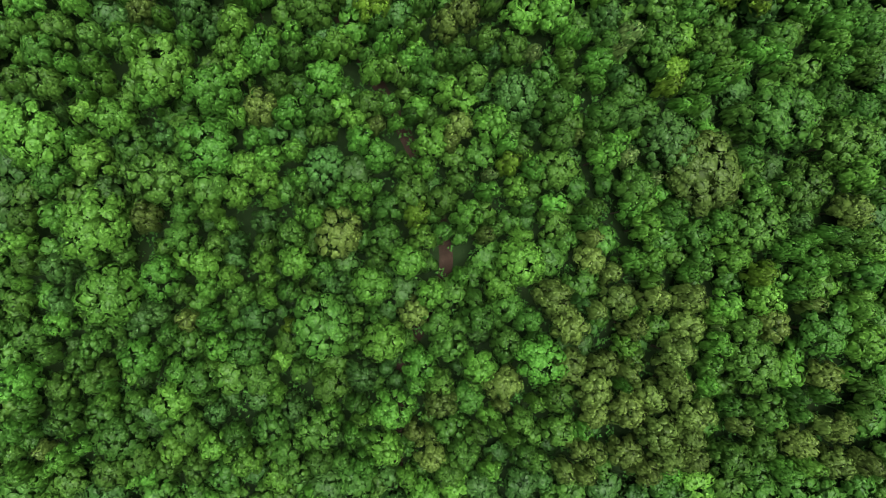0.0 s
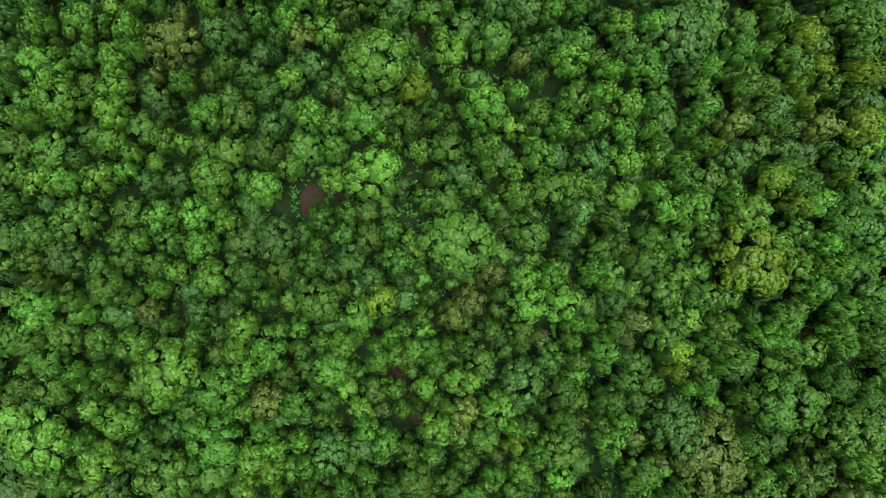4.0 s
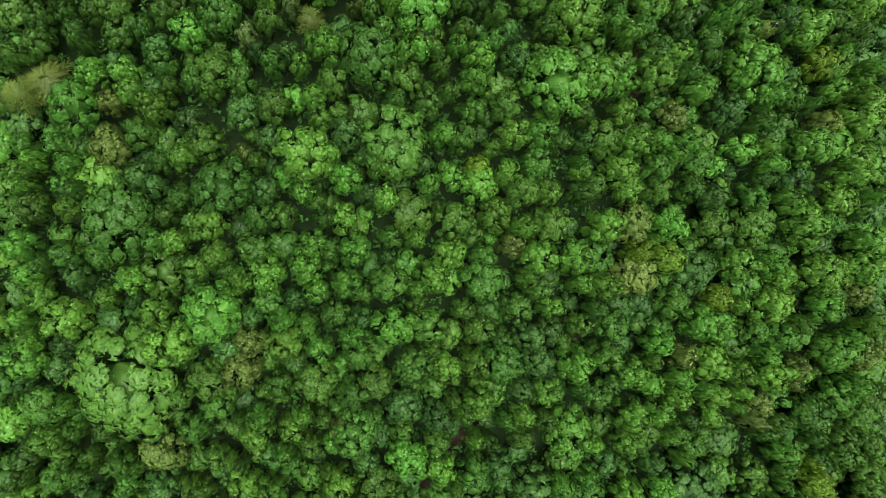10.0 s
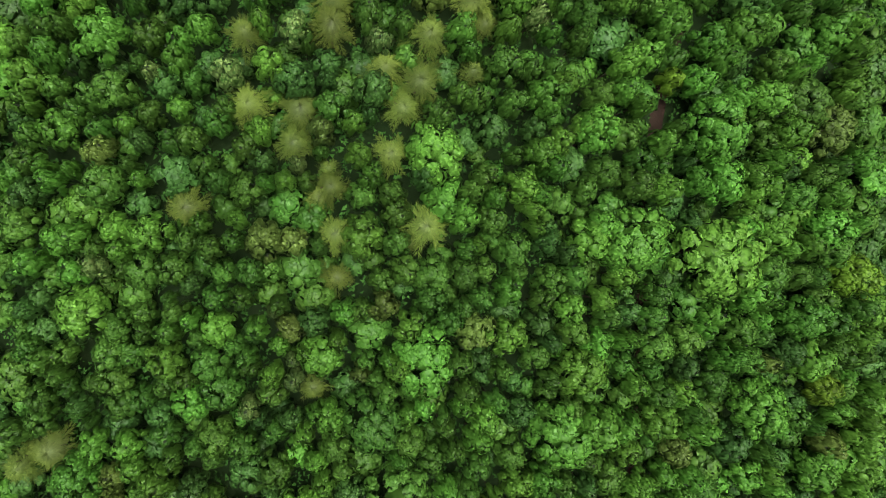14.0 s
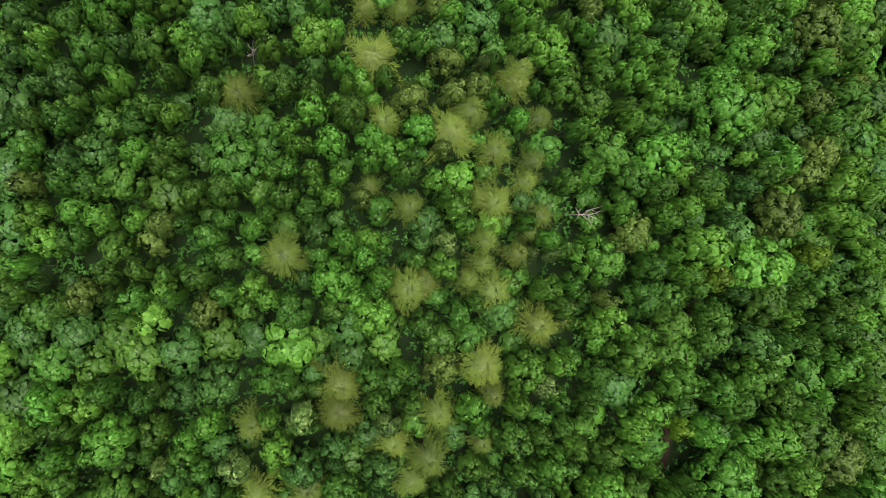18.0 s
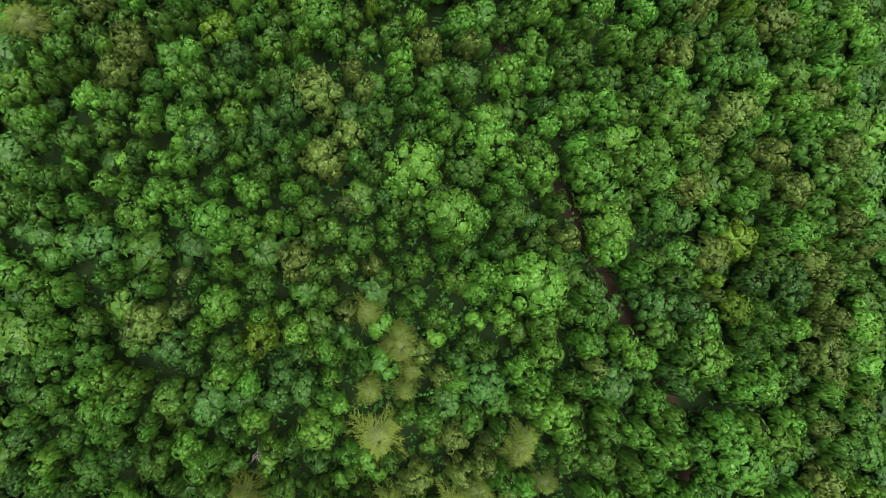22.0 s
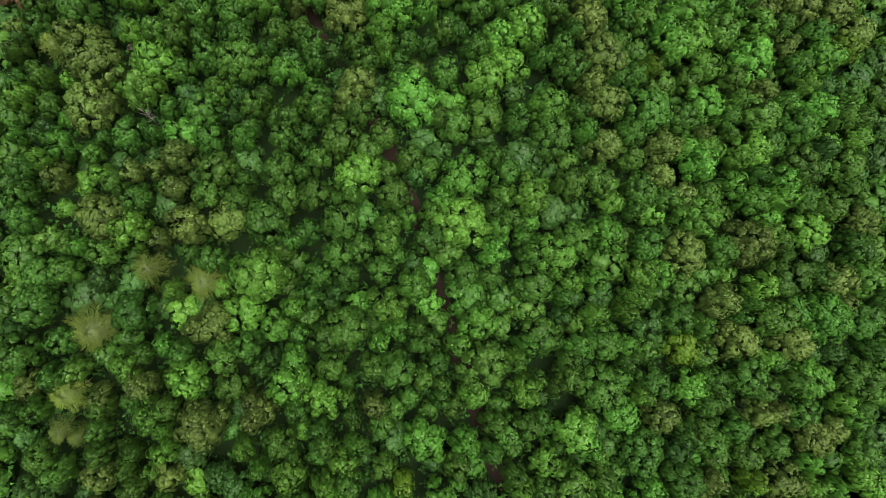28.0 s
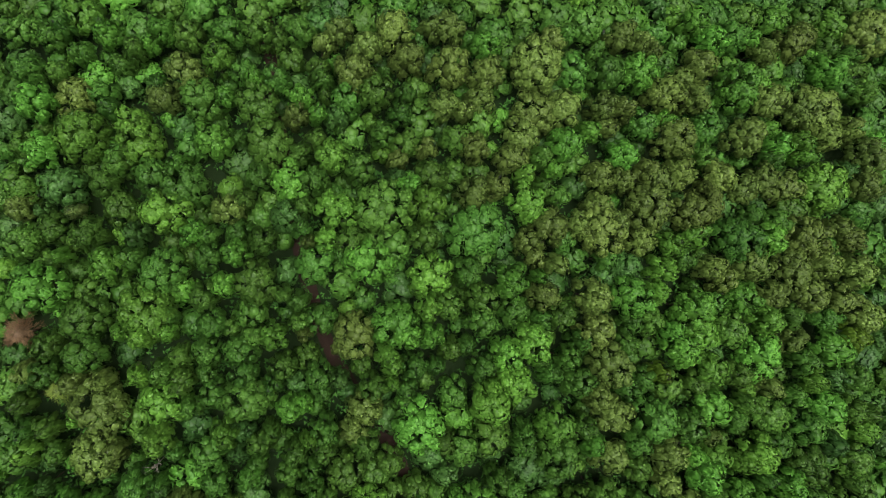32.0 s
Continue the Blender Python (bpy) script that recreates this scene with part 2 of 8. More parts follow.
def plumes(rng, n):
    """Fine needle sprays combed along arching branches that fan out from an upright axis, shorter towards the top."""
    boughs = 44
    level = (np.arange(boughs) + rng.uniform(0.2, 0.8, boughs)) / boughs
    turn = np.arange(boughs) * 2.39996 + rng.normal(0, 0.4, boughs)
    reach = (1.12 - 0.85 * level) * rng.uniform(0.6, 1.15, boughs)
    own = rng.choice(boughs, n, p=reach / reach.sum())
    d = rng.uniform(0.05, 1.0, n) ** 0.75
    along = d * reach[own]
    out = np.stack([np.cos(turn[own]), np.sin(turn[own])], 1)
    flank = rng.choice([-1.0, 1.0], n)
    off = flank * 0.2 * (1 - 0.6 * d) * rng.uniform(0, 1, n)
    x = out[:, 0] * along - out[:, 1] * off
    y = out[:, 1] * along + out[:, 0] * off
    z = level[own] * 1.15 - 0.32 + 0.16 * np.sin(d * 2.6) * reach[own] - 0.10 * d ** 2 + rng.normal(0, 0.02, n)
    root = np.stack([x, y, z], 1)
    aim = turn[own] + flank * rng.uniform(0.15, 0.95, n)
    way = unit(np.stack([np.cos(aim), np.sin(aim), rng.normal(0.12, 0.3, n)], 1))
    return leaf_sprays(rng, root, np.tile([0.0, 0.0, 1.0], (n, 1)) + rng.normal(0, 0.5, (n, 3)), way, rng.uniform(0.09, 0.24, n), 0.045)


def ball(level):
    bm = bmesh.new()
    bmesh.ops.create_icosphere(bm, subdivisions=level, radius=1)
    bm.verts.index_update()
    v = np.array([q.co[:] for q in bm.verts])
    f = np.array([[q.index for q in p.verts] for p in bm.faces])
    bm.free()
    return v, f


BALL = ball(1)


def crown_mesh(name, mat, seed, boughs, count, leaf, tall=1.2, feather=False):
    """A crown of radius 1 about its own middle: boughs of uneven reach, each a head of leaf sprays over a shaded core, with clefts between them."""
    rng = np.random.RandomState(seed)
    bv, bf = BALL
    if feather:
        verts, faces = plumes(rng, count)
        core = bv * np.array([0.16, 0.16, 0.5]) * rng.uniform(0.8, 1.2, (len(bv), 1)) + (0, 0, 0.1)
        verts, faces = np.concatenate([core, verts]), np.concatenate([bf, faces + len(core)])
        lean = unit(verts * (0.8, 0.8, 0.3) + (0, 0, 0.75))
    else:
        way = unit(spiral(boughs, 1.22, rng.uniform(0, 6)) + rng.normal(0, 0.42 / math.sqrt(boughs), (boughs, 3)))
        width = math.sqrt(2.15 / boughs) * rng.uniform(0.75, 1.22, boughs)
        lop = rng.uniform(0, 6, 2)
        about = np.arctan2(way[:, 1], way[:, 0])
        skew = 1 + 0.12 * np.sin(about + lop[0]) + 0.10 * np.sin(2 * about + lop[1])
        heart = way * ((1.06 - 0.72 * width) * rng.uniform(0.84, 1.07, boughs) * skew)[:, None]
        # rosettes of six sprays on every bough's head, none inside a neighbour
        share = width ** 2 / (width ** 2).sum()
        each = np.maximum(8, np.round(share * count * 2.1).astype(int))
        own = np.repeat(np.arange(boughs), each)
        dirs = np.concatenate([spiral(k, 1.7, t) for k, t in zip(each, rng.uniform(0, 6, boughs))])
        dirs = unit(dirs + way[own] * 0.55 + rng.normal(0, 0.12, dirs.shape))
        pos = heart[own] + dirs * (width[own] * rng.uniform(0.80, 1.08, len(own)))[:, None]
        gap = np.linalg.norm(pos[:, None] - heart[None], axis=2) / width[None]
        gap[np.arange(len(own)), own] = 9
        keep = np.flatnonzero((gap.min(1) > 0.84) & (pos[:, 2] > -0.4))
        keep = rng.permutation(keep)[:count]
        dirs, pos, own = (np.repeat(q[keep], 6, axis=0) for q in (dirs, pos, own))
        n = len(pos)
        a = unit(np.cross(dirs, np.repeat(rng.normal(0, 1, (n // 6, 3)), 6, axis=0)))
        turn = np.tile(np.arange(6) * math.pi / 3, n // 6)[:, None] + rng.normal(0, 0.3, (n, 1))
        out = a * np.cos(turn) + np.cross(dirs, a) * np.sin(turn)
        facing = unit(dirs + out * 0.3 + np.array([0, 0, 0.25]) + rng.normal(0, 0.15, (n, 3)))
        size = leaf * rng.uniform(0.65, 1.35, n)
        lv, lf = leaf_sprays(rng, pos + out * (size * 0.12)[:, None], facing, out + dirs * rng.uniform(-0.45, 0.3, (n, 1)), size)
        lumps = rng.uniform(0.66, 0.96, (boughs, len(bv), 1))
        cores = (heart[:, None] + bv[None] * lumps * (width * 0.84)[:, None, None]).reshape(-1, 3)
        core_faces = (bf[None] + (np.arange(boughs) * len(bv))[:, None, None]).reshape(-1, 3)
        core_faces = core_faces[cores[core_faces, 2].mean(1) > -0.5]
        mid = bv * np.array([0.52, 0.52, 0.52])
        verts = np.concatenate([mid, cores, lv])
        lean = unit(np.concatenate([bv, (bv[None] * 0.65 + way[:, None] * 0.55).reshape(-1, 3),
                                    np.repeat(dirs * 0.62 + way[own] * 0.5 + out * 0.36 + rng.normal(0, 0.12, (n, 3)), 3, axis=0)]))
        faces = np.concatenate([bf, core_faces + len(mid), lf + len(mid) + len(cores)])
    verts[:, 2] = np.where(verts[:, 2] > 0, verts[:, 2] * tall, verts[:, 2] * 0.8)
    return face_leaves(mesh_of(name, verts, faces.tolist(), mat), lean * (1, 1, 1 / tall))


def limb(verts, faces, path, radii, sides=6):
    start = len(verts)
    for i, (p, r) in enumerate(zip(path, radii)):
        way = (path[min(i + 1, len(path) - 1)] - path[max(i - 1, 0)]).normalized()
        a = way.orthogonal().normalized()
        b = way.cross(a)
        for k in range(sides):
            t = 2 * math.pi * k / sides
            verts.append(p + (a * math.cos(t) + b * math.sin(t)) * r)
    for i in range(len(path) - 1):
        for k in range(sides):
            q = start + i * sides
            faces.append((q + k, q + (k + 1) % sides, q + sides + (k + 1) % sides, q + sides + k))
    faces.append(tuple(range(start + (len(path) - 1) * sides, start + len(path) * sides)))


def trunk_mesh(seed):
    rnd = random.Random(seed)
    verts, faces = [], []
    bend = Vector((rnd.uniform(-0.1, 0.1), rnd.uniform(-0.1, 0.1), 0))
    limb(verts, faces, [Vector((0, 0, -0.12)), bend * 0.4 + Vector((0, 0, 0.5)), bend + Vector((0, 0, 1.3)), bend * 0.6 + Vector((0, 0, 2.1))], [0.085, 0.062, 0.048, 0.018])
    for i in range(4):
        t = i * 1.57 + rnd.uniform(-0.4, 0.4)
        d = Vector((math.cos(t), math.sin(t), 0))
        limb(verts, faces, [bend * 0.9 + Vector((0, 0, 1.05 + 0.1 * i)), d * 0.25 + Vector((0, 0, 1.45 + 0.08 * i)), d * 0.45 + Vector((0, 0, 1.75 + 0.08 * i))], [0.035, 0.024, 0.01], 4)
    return mesh_of("trunk", verts, faces, BARK, True)


TRUNKS = [trunk_mesh(s) for s in (11, 12, 13)]


def dead_parts(seed):
    """A bare dead tree: a leaning stem and its forked grey limbs, one mesh each."""
    rnd = random.Random(seed)
    stem, limbs = ([], []), []
    top = Vector((rnd.uniform(-0.3, 0.3), rnd.uniform(-0.3, 0.3), 2.5))
    limb(*stem, [Vector((0, 0, -0.12)), top * 0.5, top], [0.075, 0.055, 0.02])
    for i in range(9):
        t = i * 2.4 + rnd.uniform(-0.4, 0.4)
        base = top * (0.60 + 0.04 * i)
        out = Vector((math.cos(t), math.sin(t), rnd.uniform(0.15, 0.6))) * rnd.uniform(0.6, 1.1)
        elbow = base + out * 0.5 + Vector((rnd.uniform(-0.12, 0.12), rnd.uniform(-0.12, 0.12), 0))
        tip = elbow + out * 0.5 + Vector((rnd.uniform(-0.3, 0.3), rnd.uniform(-0.3, 0.3), 0.1))
        one = ([], [])
        limb(*one, [base, elbow, tip], [0.04, 0.028, 0.009], 5)
        limb(*one, [elbow, elbow + Vector((out.y, -out.x, 0.3)) * rnd.uniform(0.25, 0.5)], [0.022, 0.007], 4)
        limbs.append(one)
    return mesh_of("trunk", *stem, PALE_BARK, True), [mesh_of("limb", *one, PALE_BARK, True) for one in limbs]


# name, look, form, how far the crown stands over its neighbours
KINDS = {
    "b": ("fresh_green_tree", "broadleaf tree with a fresh bright green crown", 0, 0.8),
    "g": ("broadleaf_tree", "broadleaf tree with a rounded mid-green crown", 1, 0.0),
    "d": ("grey_green_tree", "broadleaf tree with a dense dark grey-green crown", 2, -0.5),
    "y": ("yellow_green_tree", "broadleaf tree with a yellow-green leafy crown", 0, 0.2),
    "o": ("olive_brown_tree", "forest tree with a dull olive-brown crown", 1, 0.1),
    "l": ("larch_tree", "feathery conifer with thin olive-yellow sprays", 3, 0.0),
    "r": ("russet_tree", "withering tree with a dry russet crown", 3, 0.0),
    "p": ("pale_flowering_tree", "broadleaf tree with pale creamy tips on its crown", 0, 0.3),
}
SIZES = (("young_", "young "), ("", ""), ("large_", "large spreading "))
# boughs, leaf rosettes and their reach for small, middling and large crowns; the last are the low trees in the gaps
FORMS = {
    0: ((8, 130, 0.165), (12, 260, 0.122), (22, 560, 0.08)),
    1: ((9, 130, 0.16), (15, 260, 0.116), (27, 560, 0.078)),
    2: ((11, 135, 0.155), (19, 270, 0.11), (36, 580, 0.075)),
    3: ((1, 2600, 0), (1, 3800, 0), (1, 5200, 0)),
    4: ((6, 75, 0.22), (8, 95, 0.19), (10, 120, 0.165)),
}
PROTOS = {}
PLACED, ROWS = [], []


def crown_of(kind, size, variant):
    key = (kind, size, variant)
    if key not in PROTOS:
        form = KINDS[kind][2] if size < 3 else 4
        boughs, count, leaf = FORMS[form][size % 3]
        PROTOS[key] = crown_mesh("crown", LEAF[kind], 100 * "bgdyolrp".index(kind) + 10 * size + variant, boughs, count, leaf, feather=form == 3)
    return PROTOS[key]


def stance(kind, x, y, r, drop=0.0):
    """The size class, crown, trunk and pose of a tree that stands at x, y."""
    rnd = random.Random(int((x + 500) * 131) * 7919 + int((y + 500) * 137))
    size = (3 if drop else 0) + (0 if r < 1.6 else 1 if r < (2.05 if drop else 2.6) else 2)
    h = 8.3 + 0.85 * r + rnd.uniform(-1.5, 1.3) + KINDS[kind][3] - drop
    wide = 1.48 if kind == "l" else 1.09
    lean = Euler((rnd.uniform(-0.05, 0.05), rnd.uniform(-0.05, 0.05), rnd.uniform(0, 6.28)))
    m = Matrix.LocRotScale((x, y, float(ground_z(x, y))), lean, (r * wide, r * wide, h / 2.85))
    return size, crown_of(kind, size, rnd.randrange(4)), TRUNKS[rnd.randrange(3)], m


def part(name, data, parent, z=0.0):
    ob = new(name, data)
    ob.parent, ob.location = parent, (0, 0, z)
    return ob


def tree(kind, x, y, r):
    size, crown, trunk, m = stance(kind, x, y, r)
    name, look_of, _, _ = KINDS[kind]
    root = tagged(new(SIZES[size][0] + name), SIZES[size][1] + look_of, "tree", SIZES[size][1] + name.replace("_", " ") + "s of the wood")
    root.matrix_basis = m
    part("trunk", trunk, root)
    part("crown", crown, root, 1.64)


def grove(rows):
    for kind, x, y, r in rows:
        ROWS.append((kind, x, y, r))
        PLACED.append((x, y, r))


grove([
    ("b", -53.3, -25.6, 1.59), ("b", -51.3, -27.0, 1.35), ("o", -49.6, -22.8, 1.39), ("d", -48.9, -20.2, 1.22), ("b", -48.1, -24.5, 1.81),
    ("b", -45.3, -23.6, 1.16), ("g", -42.2, -26.7, 2.32), ("g", -40.9, -22.0, 3.07), ("g", -38.5, -25.8, 2.17), ("g", -35.3, -27.6, 1.72),
    ("b", -34.1, -24.1, 2.18), ("g", -31.3, -21.8, 2.19), ("g", -31.2, -27.5, 1.89), ("b", -28.4, -24.5, 1.97), ("g", -24.9, -23.0, 1.81),
    ("b", -24.2, -26.3, 2.25), ("g", -20.2, -22.0, 2.31), ("g", -18.7, -25.4, 2.06), ("g", -17.2, -28.4, 1.99), ("g", -14.0, -22.4, 2.71),
    ("g", -13.3, -27.4, 1.87), ("g", -10.5, -27.5, 1.47), ("b", -9.3, -25.0, 0.78), ("b", -8.5, -23.4, 1.32), ("b", -7.6, -21.4, 1.06),
    ("b", -7.0, -28.0, 1.76), ("b", -4.2, -26.1, 2.35), ("b", -1.4, -30.2, 1.45), ("o", -0.1, -23.7, 1.49), ("o", 1.9, -23.8, 0.96),
])
grove([
    ("o", 2.6, -27.1, 2.18), ("g", 5.0, -29.6, 2.03), ("g", 7.3, -26.4, 2.05), ("g", 8.9, -23.9, 1.46), ("b", 10.6, -29.6, 1.44),
    ("b", 10.6, -21.1, 1.35), ("b", 11.7, -23.2, 1.28), ("b", 13.3, -24.8, 1.12), ("g", 15.2, -22.4, 1.76), ("g", 15.6, -26.9, 1.66),
    ("g", 17.5, -28.9, 1.67), ("g", 20.7, -23.6, 2.25), ("o", 21.3, -29.7, 1.55), ("o", 22.9, -26.4, 1.48), ("o", 23.7, -30.1, 1.34),
    ("b", 23.7, -24.0, 1.27), ("o", 25.2, -27.3, 1.68), ("o", 25.2, -21.6, 1.90), ("o", 29.0, -20.4, 2.37), ("o", 29.6, -26.8, 2.21),
    ("o", 31.8, -29.6, 1.74), ("o", 33.4, -23.7, 2.36), ("o", 34.8, -27.9, 2.13), ("o", 37.8, -21.3, 2.47), ("o", 38.4, -27.9, 1.89),
    ("o", 38.5, -24.8, 1.84), ("g", 42.6, -27.7, 2.48), ("g", 43.4, -20.8, 1.60), ("o", 44.7, -23.0, 1.50), ("g", 46.0, -29.2, 2.00),
])
grove([
    ("g", 47.4, -26.0, 2.00), ("g", 48.9, -22.6, 1.58), ("b", 49.4, -28.6, 1.68), ("o", 51.4, -25.2, 2.09), ("g", 51.6, -21.0, 1.27),
    ("b", 52.0, -28.2, 1.52), ("o", 54.2, -22.8, 1.30), ("o", 55.8, -28.0, 2.01), ("o", 56.6, -23.5, 1.89), ("g", 58.7, -21.3, 1.55),
    ("o", 58.7, -27.2, 1.65),
])
grove([
    ("b", -52.9, -19.8, 1.86), ("b", -52.4, -13.7, 2.29), ("g", -51.6, -16.8, 1.58), ("g", -50.9, -7.1, 2.37), ("g", -49.0, -9.7, 1.53),
    ("g", -47.7, -14.8, 1.83), ("b", -47.1, -6.1, 1.81), ("g", -46.7, -18.4, 2.17), ("g", -45.4, -11.1, 1.69), ("g", -44.2, -14.6, 1.63),
    ("g", -43.2, -9.0, 1.93), ("g", -42.0, -12.5, 1.40), ("g", -41.8, -14.4, 1.00), ("b", -41.6, -16.8, 1.37), ("g", -38.7, -17.0, 1.38),
    ("b", -37.3, -11.1, 2.38), ("d", -37.1, -14.0, 1.07), ("d", -34.4, -5.1, 1.61), ("b", -33.7, -17.7, 2.47), ("g", -33.5, -7.8, 1.44),
    ("o", -31.3, -6.6, 1.55), ("g", -29.9, -14.7, 2.19), ("g", -28.5, -18.0, 0.88), ("b", -27.9, -12.9, 1.09), ("d", -27.8, -20.0, 1.65),
    ("b", -27.6, -6.2, 1.68), ("b", -27.0, -10.5, 1.88), ("g", -22.5, -10.7, 2.64), ("d", -21.9, -6.3, 2.16), ("g", -21.5, -14.8, 2.42),
])
grove([
    ("b", -19.2, -17.2, 1.43), ("g", -17.9, -10.0, 1.78), ("y", -17.5, -7.7, 0.99), ("d", -17.0, -18.9, 1.94), ("g", -16.0, -14.2, 1.49),
    ("g", -13.8, -13.4, 1.35), ("g", -12.8, -7.7, 3.98), ("g", -12.3, -16.7, 2.46), ("b", -12.1, -10.7, 0.73), ("b", -11.6, -20.0, 1.27),
    ("b", -10.1, -10.8, 1.06), ("g", -8.6, -8.8, 1.33), ("g", -8.0, -19.3, 1.50), ("g", -7.8, -6.4, 1.31), ("d", -7.5, -14.5, 2.06),
    ("g", -5.8, -6.1, 1.11), ("b", -4.5, -10.3, 2.78), ("b", -3.7, -19.8, 2.72), ("d", -2.7, -13.0, 1.15), ("b", 0.3, -16.8, 1.43),
    ("b", 0.3, -13.6, 2.22), ("o", 0.4, -6.3, 1.93), ("o", 3.4, -19.7, 2.04), ("g", 3.5, -16.4, 1.89), ("g", 3.5, -7.5, 2.08),
    ("g", 4.3, -11.2, 2.37), ("g", 7.5, -19.0, 2.24), ("g", 8.6, -4.2, 1.31), ("b", 9.0, -13.4, 2.22), ("g", 9.0, -7.0, 2.08),
])
grove([
    ("o", 12.1, -19.5, 1.06), ("o", 12.6, -16.7, 2.37), ("g", 13.3, -11.0, 1.98), ("g", 13.7, -5.5, 2.05), ("g", 16.4, -7.9, 1.74),
    ("b", 17.2, -13.5, 3.18), ("b", 17.6, -20.0, 1.25), ("g", 19.1, -18.4, 1.37), ("o", 19.5, -4.4, 2.51), ("o", 22.2, -14.8, 2.31),
    ("o", 22.2, -8.9, 2.45), ("d", 23.4, -5.7, 1.14), ("o", 25.2, -17.6, 2.38), ("o", 25.3, -6.1, 1.45), ("o", 26.8, -14.5, 1.87),
    ("b", 29.0, -16.8, 0.81), ("o", 29.1, -5.0, 2.35), ("b", 29.8, -11.7, 1.70), ("o", 30.2, -15.3, 1.53), ("o", 30.6, -9.0, 1.68),
    ("o", 33.0, -19.3, 2.15), ("o", 33.6, -5.1, 1.96), ("o", 35.6, -16.9, 2.14), ("o", 35.8, -12.6, 2.49), ("o", 37.6, -9.1, 2.28),
    ("o", 37.7, -5.2, 2.12), ("b", 40.7, -17.6, 1.40), ("g", 40.8, -15.3, 1.40), ("b", 41.6, -8.0, 1.13), ("b", 41.9, -11.9, 1.86),
])
grove([
    ("p", 42.3, -9.2, 0.71), ("b", 43.2, -6.0, 1.99), ("g", 45.2, -9.2, 1.82), ("g", 45.5, -14.3, 3.44), ("g", 46.9, -20.0, 2.34),
    ("b", 48.2, -5.4, 2.17), ("o", 49.1, -8.9, 2.17), ("g", 51.0, -18.8, 1.44), ("g", 51.8, -4.7, 1.12), ("o", 53.4, -6.2, 1.28),
    ("g", 54.9, -10.0, 3.29), ("g", 55.0, -19.0, 1.38), ("o", 55.2, -16.1, 2.08), ("b", 57.8, -16.0, 1.04), ("b", 58.5, -6.3, 1.82),
    ("b", 59.4, -11.5, 2.49), ("g", 59.5, -17.5, 1.60), ("g", 61.0, -7.9, 1.66),
])
grove([
    ("g", -52.1, -2.6, 1.55), ("b", -51.3, 4.8, 1.80), ("b", -51.0, -0.8, 0.97), ("g", -51.0, 1.8, 1.73), ("g", -50.7, 7.8, 1.83),
    ("d", -46.9, -3.1, 1.85), ("d", -46.9, 0.9, 1.89), ("b", -46.5, 8.0, 2.08), ("d", -45.6, 5.4, 1.15), ("d", -44.0, -1.0, 1.16),
    ("b", -42.0, 2.9, 0.96), ("b", -41.6, 6.2, 4.06), ("b", -40.1, -2.1, 3.79), ("d", -39.6, 11.4, 2.19), ("g", -38.5, 2.8, 1.54),
    ("o", -35.2, 7.3, 1.85), ("b", -34.2, -0.2, 2.62), ("g", -31.8, -2.5, 1.38), ("g", -31.1, 5.5, 2.05), ("g", -30.7, 8.5, 1.60),
    ("b", -28.4, -1.9, 1.71), ("b", -27.9, 1.1, 1.99), ("b", -26.8, 8.7, 1.49), ("g", -26.8, 4.3, 1.57), ("b", -25.4, 6.9, 1.29),
    ("b", -25.1, -0.4, 1.53), ("d", -24.2, 4.3, 1.53), ("g", -23.7, -3.2, 1.69), ("b", -23.7, 10.2, 1.88), ("b", -20.5, 1.7, 1.72),
])
grove([
    ("b", -20.2, -0.9, 1.19), ("g", -20.1, 4.3, 1.43), ("b", -20.0, -4.0, 1.24), ("d", -19.8, 7.1, 1.74), ("b", -19.1, 9.5, 1.06),
    ("g", -17.4, -3.0, 1.50), ("g", -16.4, 4.9, 1.91), ("b", -16.0, 0.9, 2.17), ("b", -15.5, 8.0, 1.07), ("g", -14.9, 10.2, 1.25),
    ("g", -14.7, -3.9, 1.54), ("b", -13.4, 7.3, 1.55), ("d", -13.4, 11.6, 1.16), ("g", -12.7, 0.8, 1.71), ("d", -11.1, -1.6, 1.75),
    ("b", -10.7, 9.8, 1.36), ("o", -10.0, 4.7, 3.08), ("b", -9.3, 8.5, 0.93), ("b", -7.3, 10.4, 1.38), ("b", -6.5, 8.2, 1.08),
    ("b", -6.1, -2.2, 2.64), ("g", -5.3, 1.3, 1.61), ("g", -3.5, 4.6, 2.19), ("g", -3.4, 8.2, 2.11), ("b", -0.8, 0.5, 2.34),
    ("g", -0.4, 10.8, 2.33), ("y", 0.4, 7.1, 1.67), ("b", 0.9, 4.2, 1.83), ("b", 2.7, -3.2, 1.88), ("g", 3.6, 4.8, 1.42),
])
